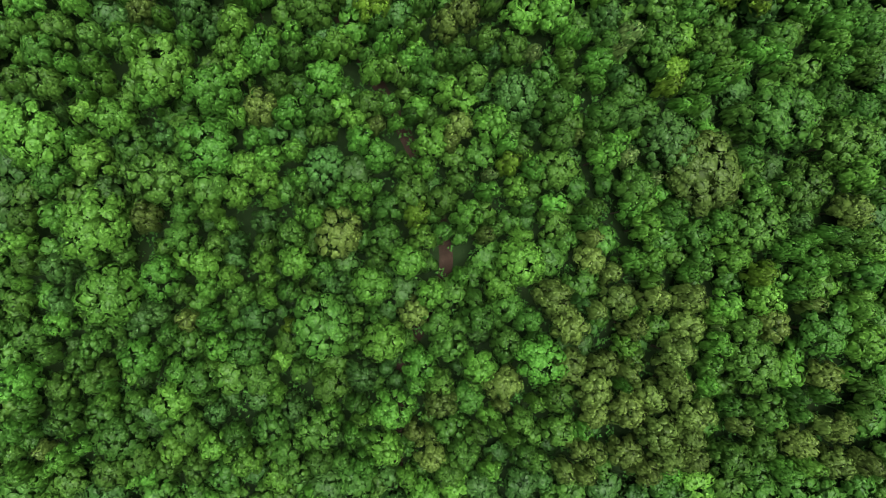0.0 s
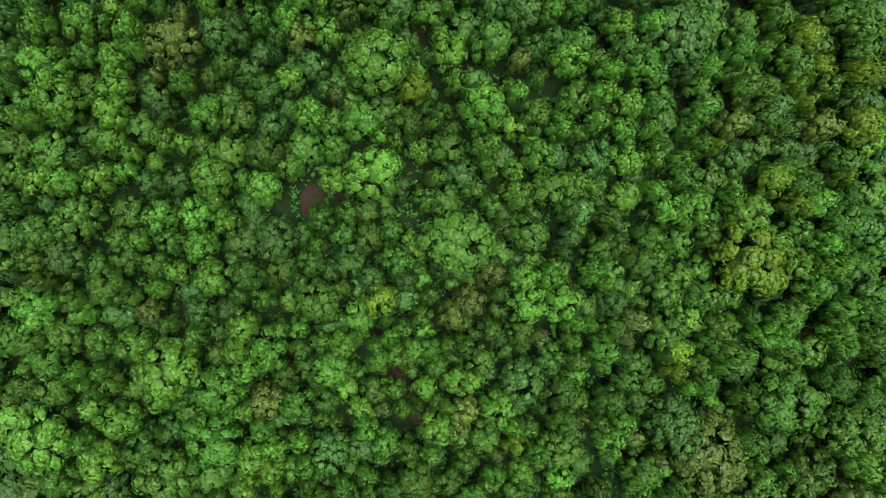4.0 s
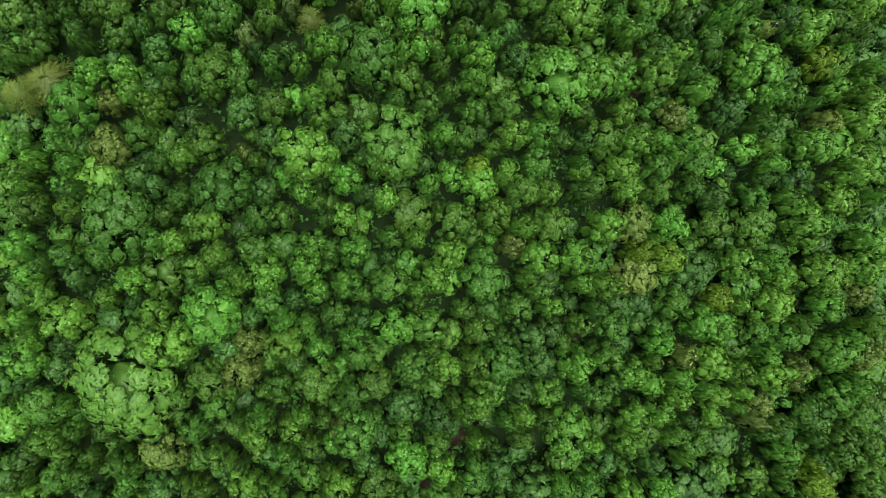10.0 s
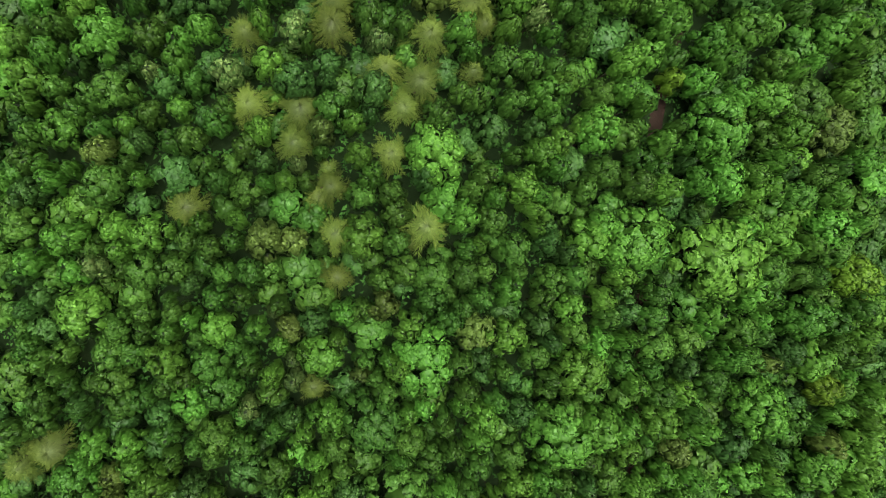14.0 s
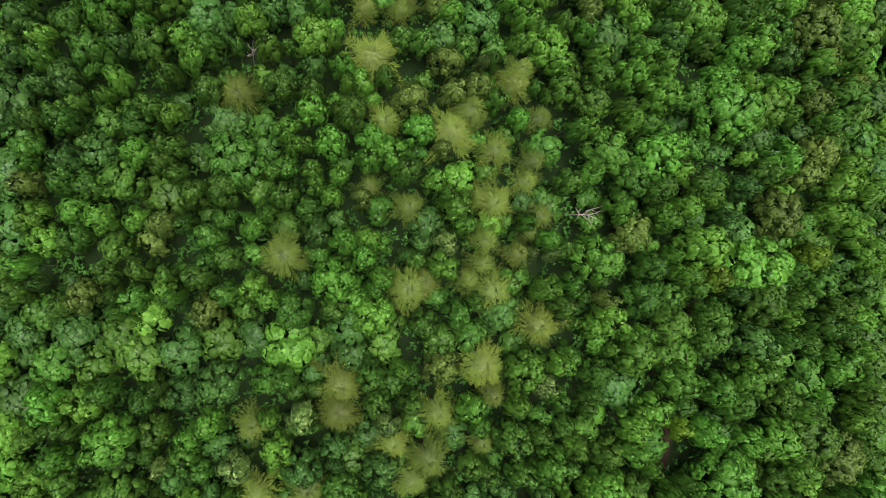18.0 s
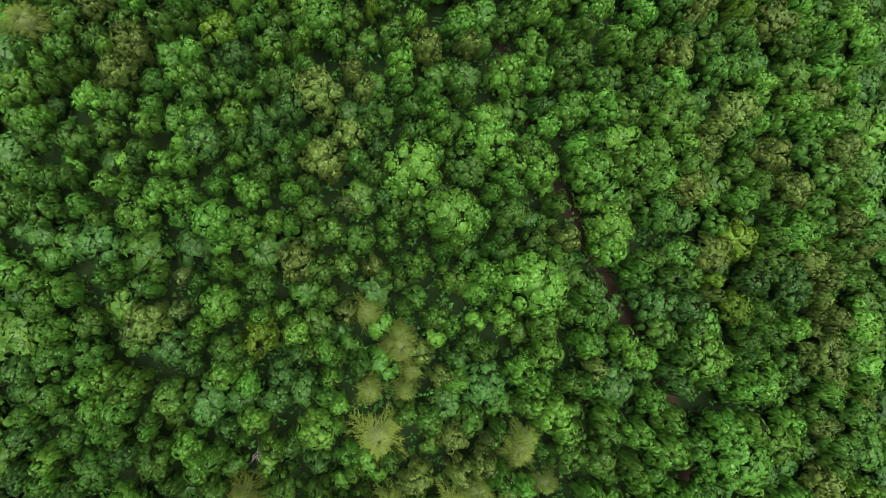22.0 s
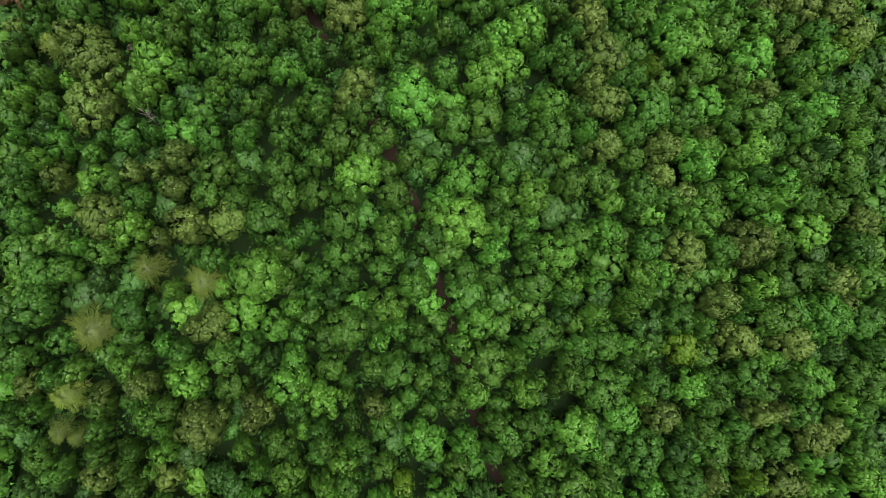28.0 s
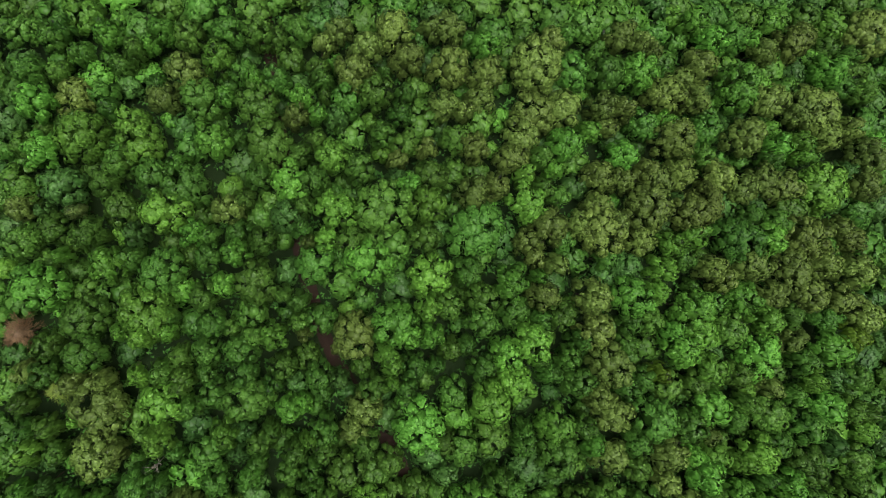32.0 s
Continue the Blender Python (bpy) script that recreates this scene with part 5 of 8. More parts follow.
grove([
    ("g", -6.1, 150.7, 1.44), ("g", -6.0, 145.3, 1.50), ("g", -5.5, 148.3, 1.57), ("g", -4.8, 142.3, 1.58), ("b", -3.7, 155.5, 1.19),
    ("l", -3.6, 145.3, 1.04), ("l", -2.6, 146.7, 2.15), ("d", -2.5, 152.0, 1.33), ("g", -1.6, 141.6, 2.06), ("b", -1.2, 155.2, 2.91),
    ("b", 1.3, 147.7, 1.71), ("g", 2.0, 141.6, 1.75), ("g", 2.1, 144.6, 1.16), ("g", 2.5, 150.8, 1.28), ("g", 3.8, 152.6, 1.38),
    ("b", 3.9, 144.6, 1.00), ("g", 4.6, 142.1, 1.40), ("b", 5.1, 150.2, 1.29), ("g", 5.1, 147.7, 1.70), ("g", 7.4, 154.7, 0.96),
    ("g", 7.8, 143.9, 1.92), ("b", 8.2, 151.4, 1.79), ("g", 8.5, 141.4, 1.08), ("b", 9.5, 148.9, 1.31), ("b", 10.0, 155.0, 1.77),
    ("b", 10.3, 147.0, 1.07), ("b", 10.8, 150.8, 1.43), ("d", 11.0, 145.1, 1.39), ("g", 11.7, 140.7, 1.73), ("b", 12.0, 153.3, 1.42),
])
grove([
    ("d", 14.3, 143.8, 1.17), ("g", 14.4, 141.2, 1.53), ("g", 16.1, 150.8, 1.51), ("b", 16.6, 145.4, 2.35), ("g", 18.1, 152.7, 1.77),
    ("b", 18.2, 147.0, 1.76), ("b", 20.4, 141.5, 1.44), ("b", 21.3, 145.2, 3.57), ("g", 21.5, 152.1, 1.86), ("g", 22.8, 155.2, 1.43),
    ("b", 24.1, 147.0, 1.62), ("g", 24.3, 153.3, 1.19), ("b", 24.4, 150.9, 1.65), ("d", 28.5, 154.0, 0.93), ("b", 29.3, 152.1, 1.57),
    ("d", 29.4, 147.6, 1.47), ("b", 31.6, 144.1, 4.58), ("b", 33.0, 152.1, 2.40), ("b", 33.5, 140.2, 1.66), ("b", 35.5, 146.2, 2.02),
    ("b", 36.8, 153.5, 1.63), ("b", 36.9, 148.2, 1.23), ("b", 37.6, 150.8, 1.34), ("g", 39.6, 141.4, 2.36), ("b", 39.7, 154.8, 1.50),
    ("b", 39.9, 151.5, 1.53), ("b", 40.1, 146.2, 2.09), ("d", 42.2, 154.2, 1.50), ("b", 42.6, 144.7, 1.33), ("g", 43.6, 140.7, 1.62),
])
grove([
    ("g", 44.7, 150.8, 1.90), ("b", 45.0, 145.0, 1.55), ("g", 46.0, 141.3, 1.34), ("g", 47.2, 153.2, 1.72), ("b", 48.2, 147.1, 2.35),
    ("g", 49.6, 154.3, 1.41), ("b", 49.7, 150.9, 1.80), ("g", 50.1, 143.9, 1.94), ("b", 51.6, 147.1, 1.26), ("y", 52.9, 140.8, 2.67),
    ("b", 53.1, 155.0, 1.82),
])
grove([
    ("d", -44.6, 157.7, 1.30), ("g", -44.3, 166.1, 1.34), ("b", -43.2, 159.6, 1.19), ("g", -43.1, 156.1, 1.28), ("b", -42.6, 162.0, 1.71),
    ("b", -42.1, 169.6, 1.86), ("g", -41.7, 167.0, 1.32), ("g", -40.8, 161.0, 1.42), ("b", -40.7, 163.7, 1.56), ("b", -40.3, 156.7, 2.02),
    ("g", -39.5, 167.1, 1.16), ("g", -38.6, 158.8, 1.21), ("d", -38.5, 163.7, 1.12), ("b", -38.3, 169.5, 1.84), ("g", -36.7, 160.0, 1.35),
    ("g", -35.9, 156.8, 1.28), ("g", -35.9, 170.7, 1.42), ("b", -35.5, 166.2, 2.37), ("g", -34.5, 160.9, 1.95), ("b", -33.9, 157.4, 1.12),
    ("g", -32.7, 169.8, 1.35), ("g", -32.5, 163.9, 1.02), ("g", -31.5, 171.2, 0.89), ("g", -31.4, 158.7, 1.37), ("g", -31.1, 166.6, 1.59),
    ("p", -30.9, 162.9, 0.95), ("d", -29.7, 161.2, 1.53), ("b", -28.6, 163.7, 1.44), ("d", -28.6, 170.3, 1.82), ("b", -28.1, 159.3, 1.23),
])
grove([
    ("b", -27.8, 165.9, 1.26), ("g", -26.7, 161.9, 1.27), ("b", -25.6, 167.4, 1.49), ("g", -24.8, 157.4, 1.34), ("d", -24.7, 171.3, 2.16),
    ("g", -23.7, 159.2, 1.12), ("p", -23.6, 162.3, 1.50), ("l", -21.9, 167.0, 1.63), ("l", -21.3, 159.8, 1.86), ("g", -20.3, 171.3, 1.48),
    ("b", -20.2, 156.9, 1.34), ("b", -19.7, 167.4, 1.09), ("b", -19.4, 164.0, 1.62), ("g", -18.0, 171.7, 1.29), ("d", -16.8, 162.4, 1.86),
    ("p", -16.3, 167.8, 1.51), ("l", -16.2, 159.3, 1.99), ("g", -15.4, 166.1, 0.81), ("o", -14.1, 157.0, 1.40), ("d", -13.4, 162.2, 0.98),
    ("g", -12.8, 159.4, 1.83), ("l", -12.8, 171.1, 2.09), ("d", -12.8, 164.2, 1.55), ("l", -12.5, 167.7, 1.97), ("b", -10.3, 158.3, 1.22),
    ("g", -9.3, 171.6, 1.64), ("g", -8.7, 168.7, 1.55), ("d", -8.6, 158.9, 0.96), ("d", -8.4, 161.3, 1.78), ("p", -7.5, 166.5, 1.29),
])
grove([
    ("l", -6.9, 164.1, 1.67), ("g", -5.2, 171.9, 1.10), ("l", -4.8, 159.9, 1.79), ("g", -4.6, 168.6, 1.27), ("l", -3.0, 162.8, 2.03),
    ("l", -2.1, 167.9, 1.85), ("g", -1.1, 159.1, 1.57), ("b", 1.1, 168.0, 1.57), ("g", 1.6, 161.8, 1.22), ("b", 2.7, 166.3, 1.21),
    ("l", 2.8, 163.9, 1.37), ("g", 2.9, 160.3, 1.17), ("l", 3.9, 169.4, 1.43), ("d", 5.4, 158.0, 1.90), ("g", 5.9, 164.6, 1.96),
    ("b", 6.2, 168.3, 1.38), ("g", 6.7, 160.4, 1.40), ("b", 7.7, 171.9, 2.02), ("g", 9.1, 164.4, 1.36), ("p", 9.4, 169.7, 1.35),
    ("d", 9.9, 158.1, 1.32), ("b", 10.5, 161.1, 2.04), ("b", 11.6, 168.6, 1.24), ("g", 12.3, 165.2, 1.28), ("b", 12.6, 156.3, 1.59),
    ("b", 13.0, 163.1, 1.34), ("g", 15.0, 167.5, 1.16), ("b", 15.2, 158.2, 1.16), ("g", 15.6, 168.8, 1.08), ("g", 15.9, 171.0, 1.62),
])
grove([
    ("b", 16.7, 157.0, 2.04), ("g", 17.4, 162.0, 1.61), ("b", 17.5, 158.6, 1.74), ("b", 19.7, 165.2, 1.72), ("b", 20.4, 162.1, 1.50),
    ("g", 20.6, 157.7, 1.96), ("b", 21.9, 160.8, 1.18), ("b", 23.2, 166.6, 1.79), ("b", 24.9, 156.5, 1.52), ("b", 25.2, 169.9, 2.05),
    ("y", 26.7, 164.2, 1.28), ("g", 26.9, 158.4, 0.91), ("g", 27.0, 166.5, 1.51), ("g", 29.1, 156.6, 1.12), ("b", 29.3, 164.0, 1.66),
    ("b", 31.1, 168.9, 1.89), ("b", 31.9, 157.9, 3.33), ("b", 32.6, 166.4, 1.59), ("g", 33.6, 156.1, 1.56), ("b", 34.2, 159.9, 1.48),
    ("b", 34.9, 162.5, 1.70), ("b", 35.6, 170.0, 2.27), ("d", 35.6, 166.8, 1.54), ("b", 38.7, 170.2, 1.30), ("b", 39.2, 162.7, 2.14),
    ("g", 39.7, 157.4, 1.62), ("g", 41.0, 167.1, 1.68), ("b", 41.8, 165.1, 0.87), ("b", 42.9, 158.1, 1.90), ("g", 44.3, 162.2, 3.03),
])
grove([
    ("g", 44.4, 166.2, 1.25), ("b", 45.9, 166.9, 1.17), ("b", 48.5, 170.4, 2.25), ("o", 49.4, 159.0, 2.76), ("b", 50.6, 163.8, 1.47),
    ("b", 51.0, 168.5, 1.47), ("b", 51.1, 166.1, 1.30), ("g", 53.3, 159.1, 1.68), ("g", 53.3, 163.2, 1.68),
])
grove([
    ("g", -44.2, 180.7, 1.40), ("b", -43.1, 183.4, 1.17), ("d", -42.6, 181.7, 0.86), ("b", -41.4, 186.0, 1.66), ("g", -40.1, 179.4, 1.28),
    ("g", -38.4, 186.4, 1.50), ("o", -38.0, 180.9, 1.61), ("g", -35.9, 182.5, 1.19), ("g", -35.4, 180.8, 0.94), ("g", -35.2, 185.2, 1.54),
    ("g", -34.9, 179.1, 0.93), ("g", -33.2, 180.1, 1.44), ("g", -32.7, 182.8, 1.25), ("o", -31.0, 186.1, 1.54), ("b", -30.5, 181.1, 1.25),
    ("g", -30.5, 182.7, 1.03), ("o", -30.0, 187.7, 1.25), ("b", -29.0, 180.4, 0.96), ("d", -28.4, 179.3, 0.74), ("g", -26.7, 182.0, 1.39),
    ("g", -26.2, 184.2, 1.18), ("g", -25.7, 186.4, 1.45), ("o", -25.7, 178.6, 1.53), ("g", -24.1, 184.1, 1.37), ("g", -24.1, 180.7, 1.32),
    ("g", -22.4, 179.0, 1.28), ("b", -21.9, 187.4, 1.38), ("b", -21.9, 181.2, 1.35), ("b", -20.1, 180.0, 1.29), ("l", -18.5, 184.4, 2.05),
])
grove([
    ("g", -17.4, 179.2, 1.89), ("d", -15.1, 187.1, 1.51), ("g", -13.4, 179.0, 1.39), ("b", -13.4, 181.9, 2.09), ("b", -12.2, 185.8, 1.34),
    ("b", -9.9, 184.0, 1.29), ("b", -9.9, 186.3, 1.38), ("b", -9.3, 181.1, 1.00), ("b", -8.8, 178.1, 1.99), ("b", -8.2, 182.2, 1.23),
    ("b", -8.2, 185.7, 1.16), ("b", -6.4, 172.7, 0.94), ("d", -5.8, 184.4, 0.78), ("l", -5.1, 180.8, 2.07), ("g", -4.6, 183.8, 1.09),
    ("g", -3.5, 177.2, 1.42), ("l", -3.4, 181.3, 1.64), ("b", -1.7, 183.6, 1.53), ("o", -1.5, 172.1, 1.79), ("p", -1.3, 186.0, 1.31),
    ("g", 0.1, 178.2, 1.42), ("b", 0.8, 187.7, 1.27), ("l", 1.4, 181.7, 1.26), ("g", 2.0, 179.3, 1.03), ("l", 2.7, 183.4, 1.35),
    ("l", 2.7, 185.8, 1.47), ("l", 2.8, 172.2, 2.22), ("l", 4.2, 180.4, 1.98), ("l", 6.5, 184.4, 1.46), ("l", 8.3, 186.8, 1.05),
])
grove([
    ("p", 8.4, 184.7, 0.83), ("l", 9.0, 177.0, 1.95), ("b", 9.0, 180.1, 0.96), ("b", 10.3, 181.2, 1.37), ("b", 10.3, 186.1, 1.19),
    ("p", 10.7, 184.2, 0.76), ("b", 11.3, 172.4, 1.36), ("g", 11.6, 178.7, 1.31), ("l", 12.2, 176.8, 0.98), ("g", 12.2, 184.8, 1.16),
    ("g", 12.6, 173.8, 0.97), ("b", 12.9, 181.1, 1.22), ("g", 13.5, 176.7, 0.90), ("g", 14.2, 179.8, 1.00), ("b", 15.5, 176.6, 1.23),
    ("b", 16.6, 184.1, 2.60), ("o", 16.9, 179.3, 1.08), ("b", 17.5, 177.1, 1.73), ("b", 19.6, 175.7, 1.00), ("b", 19.9, 173.6, 2.44),
    ("o", 20.4, 187.3, 2.06), ("b", 21.6, 175.6, 1.09), ("g", 21.7, 179.4, 2.16), ("g", 22.5, 183.1, 1.66), ("g", 24.6, 173.0, 1.56),
    ("g", 25.1, 176.0, 2.10), ("g", 25.2, 179.8, 1.79), ("b", 25.3, 184.9, 1.10), ("b", 26.3, 182.3, 1.29), ("b", 28.1, 185.3, 2.51),
])
grove([
    ("g", 28.9, 180.2, 1.32), ("g", 30.3, 177.6, 1.58), ("g", 30.5, 174.6, 2.08), ("y", 31.1, 181.4, 1.73), ("d", 34.1, 180.0, 1.16),
    ("d", 35.7, 174.3, 2.18), ("b", 36.2, 183.1, 3.36), ("g", 37.1, 178.5, 2.37), ("g", 38.8, 173.2, 1.23), ("b", 38.9, 183.6, 2.03),
    ("g", 40.1, 174.4, 1.23), ("b", 41.3, 182.2, 1.34), ("b", 41.8, 176.9, 1.24), ("g", 42.7, 178.8, 1.51), ("g", 44.4, 173.5, 1.52),
    ("y", 45.4, 183.9, 1.64), ("g", 45.9, 175.3, 1.52), ("g", 47.0, 180.6, 2.00), ("g", 48.5, 177.9, 1.67), ("g", 49.5, 175.2, 1.18),
    ("d", 49.7, 183.1, 1.61), ("b", 49.8, 187.9, 1.92), ("g", 50.9, 173.6, 1.46), ("b", 51.9, 176.3, 1.67), ("g", 52.1, 180.4, 2.37),
    ("b", 52.4, 185.0, 2.22), ("b", 52.5, 172.3, 1.29),
])
grove([
    ("b", -43.5, 193.6, 0.86), ("g", -43.0, 195.2, 1.36), ("o", -42.8, 191.7, 1.31), ("g", -42.6, 197.8, 1.22), ("b", -42.5, 188.2, 1.58),
    ("d", -42.2, 201.7, 1.02), ("b", -41.7, 203.8, 1.36), ("g", -40.1, 198.3, 1.54), ("g", -40.0, 191.9, 1.51), ("d", -39.5, 194.0, 1.51),
    ("d", -39.2, 202.2, 1.58), ("b", -39.1, 188.9, 1.44), ("g", -38.6, 199.9, 1.13), ("g", -37.4, 191.8, 1.46), ("b", -36.5, 188.3, 1.55),
    ("d", -36.4, 195.0, 1.86), ("b", -35.5, 200.5, 0.87), ("b", -34.5, 201.8, 1.23), ("g", -34.3, 192.0, 1.98), ("b", -33.1, 188.1, 1.28),
    ("g", -32.8, 197.7, 1.61), ("b", -32.8, 194.4, 1.41), ("g", -31.3, 199.4, 1.32), ("g", -30.8, 202.4, 0.90), ("g", -30.7, 196.0, 1.17),
    ("g", -30.1, 193.8, 1.25), ("g", -29.2, 202.7, 1.04), ("b", -29.2, 198.8, 1.32), ("g", -29.0, 195.5, 1.03), ("g", -28.5, 192.7, 1.09),
])
grove([
    ("g", -28.3, 188.2, 1.03), ("g", -27.3, 190.4, 1.35), ("g", -26.0, 201.6, 1.57), ("g", -24.6, 190.9, 1.69), ("g", -24.1, 188.0, 1.19),
    ("g", -23.5, 194.7, 2.71), ("l", -22.7, 201.3, 1.69), ("b", -20.5, 189.6, 0.70), ("b", -20.2, 188.4, 0.98), ("g", -19.4, 193.3, 1.06),
    ("g", -18.6, 190.2, 1.51), ("g", -18.6, 202.2, 1.61), ("b", -18.2, 197.6, 1.29), ("b", -18.1, 194.1, 1.28), ("b", -17.6, 195.8, 0.98),
    ("b", -16.2, 196.4, 0.91), ("g", -15.8, 189.4, 1.37), ("b", -15.5, 193.4, 1.03), ("g", -15.4, 201.6, 1.30), ("b", -15.4, 199.3, 1.52),
    ("b", -15.2, 191.7, 1.06), ("b", -13.6, 196.4, 1.62), ("b", -13.5, 190.5, 1.17), ("b", -12.9, 192.5, 1.04), ("b", -12.0, 202.8, 0.97),
    ("g", -11.3, 199.3, 1.75), ("o", -10.6, 190.4, 1.11), ("b", -9.6, 196.8, 1.53), ("l", -9.5, 192.1, 1.31), ("b", -9.5, 194.4, 1.17),
])
grove([
    ("l", -7.9, 199.2, 1.65), ("g", -7.9, 203.4, 1.18), ("b", -7.2, 195.6, 1.72), ("g", -5.9, 193.2, 1.49), ("l", -5.4, 189.4, 1.61),
    ("o", -4.7, 201.6, 1.76), ("b", -4.5, 198.6, 1.66), ("b", -2.3, 192.8, 1.29), ("o", -1.8, 196.1, 1.10), ("b", -1.1, 191.3, 1.02),
    ("o", -0.6, 202.2, 1.45), ("b", -0.5, 189.5, 1.50), ("l", -0.5, 197.8, 2.35), ("b", 0.8, 191.2, 0.87), ("l", 1.3, 199.7, 1.83),
    ("o", 1.9, 202.9, 1.66), ("l", 2.7, 191.2, 1.43), ("l", 3.9, 190.4, 1.99), ("b", 4.4, 201.6, 1.26), ("l", 4.5, 196.0, 1.70),
    ("l", 6.0, 202.9, 1.06), ("l", 7.1, 203.9, 1.69), ("b", 7.6, 199.7, 1.30), ("b", 7.7, 188.0, 0.96), ("l", 7.7, 192.9, 1.54),
    ("l", 8.3, 194.7, 1.46), ("g", 9.0, 203.5, 0.90), ("l", 9.6, 199.7, 1.47), ("l", 9.7, 188.6, 1.49), ("g", 12.3, 202.9, 1.76),
])
grove([
    ("g", 12.9, 192.8, 1.37), ("g", 13.6, 199.0, 1.16), ("x", 13.9, 189.3, 1.62), ("b", 15.0, 193.4, 1.22), ("b", 15.0, 198.4, 1.16),
    ("g", 16.4, 202.2, 1.97), ("g", 17.7, 195.8, 2.45), ("b", 18.7, 189.8, 1.52), ("g", 19.8, 201.6, 1.16), ("g", 20.4, 193.2, 2.10),
    ("b", 20.6, 199.6, 1.42), ("g", 23.4, 199.9, 1.46), ("b", 23.5, 202.9, 2.07), ("b", 23.5, 195.5, 2.49), ("g", 24.0, 191.9, 1.75),
    ("b", 24.7, 188.7, 1.66), ("b", 25.5, 197.0, 1.88), ("b", 26.1, 193.8, 1.26), ("g", 27.9, 202.9, 1.84), ("b", 28.0, 190.2, 1.43),
    ("g", 29.2, 197.0, 1.78), ("g", 29.8, 193.1, 1.77), ("b", 31.4, 191.1, 1.33), ("d", 32.9, 189.1, 1.23), ("b", 33.0, 201.6, 3.70),
    ("b", 35.4, 200.3, 1.24), ("d", 36.0, 192.9, 1.53), ("g", 38.4, 194.2, 1.59), ("b", 39.7, 202.8, 2.52), ("o", 40.6, 189.5, 2.72),
])
grove([
    ("b", 40.8, 195.9, 1.92), ("b", 42.0, 202.3, 1.45), ("g", 43.9, 188.1, 1.65), ("o", 44.9, 194.1, 1.83), ("o", 46.7, 196.8, 2.01),
    ("o", 47.1, 203.7, 1.75), ("b", 47.3, 189.3, 1.57), ("b", 48.3, 192.7, 1.94), ("g", 48.6, 198.9, 1.44), ("g", 48.7, 201.6, 1.40),
    ("b", 51.9, 195.3, 1.71), ("b", 52.6, 192.6, 1.60),
])
grove([
    ("d", -44.4, 214.2, 1.46), ("d", -44.2, 204.3, 1.25), ("g", -43.8, 210.3, 1.14), ("d", -43.8, 208.1, 1.48), ("g", -42.0, 212.0, 1.86),
    ("g", -41.7, 215.4, 1.66), ("b", -41.5, 206.0, 1.27), ("b", -40.9, 218.3, 1.38), ("g", -39.9, 216.7, 0.94), ("g", -39.2, 207.7, 1.65),
    ("b", -38.9, 213.0, 1.38), ("g", -38.3, 218.7, 1.56), ("g", -37.8, 215.6, 1.65), ("b", -37.8, 210.5, 1.52), ("g", -37.1, 204.4, 2.00),
    ("b", -36.7, 208.8, 1.38), ("b", -36.5, 213.3, 1.49), ("g", -35.4, 207.8, 1.10), ("b", -34.9, 210.9, 1.60), ("d", -34.1, 205.6, 1.41),
    ("g", -33.6, 216.7, 1.53), ("b", -33.6, 213.2, 1.62), ("b", -32.2, 208.1, 1.09), ("o", -32.1, 219.4, 2.07), ("g", -32.0, 209.8, 0.96),
    ("g", -31.4, 205.0, 1.88), ("d", -30.4, 216.0, 2.00), ("g", -29.9, 211.0, 1.84), ("b", -28.8, 206.8, 1.49), ("d", -28.4, 214.3, 1.06),
])
grove([
    ("g", -27.8, 216.9, 0.98), ("b", -27.7, 204.5, 1.51), ("b", -27.3, 218.5, 1.06), ("b", -25.5, 205.4, 1.38), ("b", -24.8, 213.2, 1.51),
    ("g", -24.6, 216.2, 1.67), ("d", -24.4, 207.4, 1.10), ("g", -23.3, 206.3, 0.75), ("g", -22.9, 214.5, 1.06), ("b", -22.6, 212.7, 1.37),
    ("x", -21.9, 205.4, 0.92), ("b", -21.7, 208.6, 1.51), ("y", -21.2, 217.6, 1.85), ("b", -20.1, 205.8, 1.28), ("d", -20.0, 210.5, 1.51),
    ("d", -19.2, 213.2, 1.52), ("g", -17.8, 206.4, 0.84), ("d", -17.8, 215.3, 1.16), ("b", -17.5, 217.8, 1.50), ("b", -16.3, 215.4, 1.08),
    ("b", -15.8, 207.2, 2.04), ("d", -15.5, 204.5, 1.30), ("b", -14.9, 216.1, 1.32), ("g", -14.3, 211.1, 1.31), ("b", -13.8, 207.5, 1.08),
    ("b", -13.8, 213.1, 1.01), ("b", -13.2, 214.6, 1.02), ("o", -12.4, 219.9, 1.26), ("b", -12.0, 204.6, 1.18), ("d", -10.9, 212.6, 0.78),
])
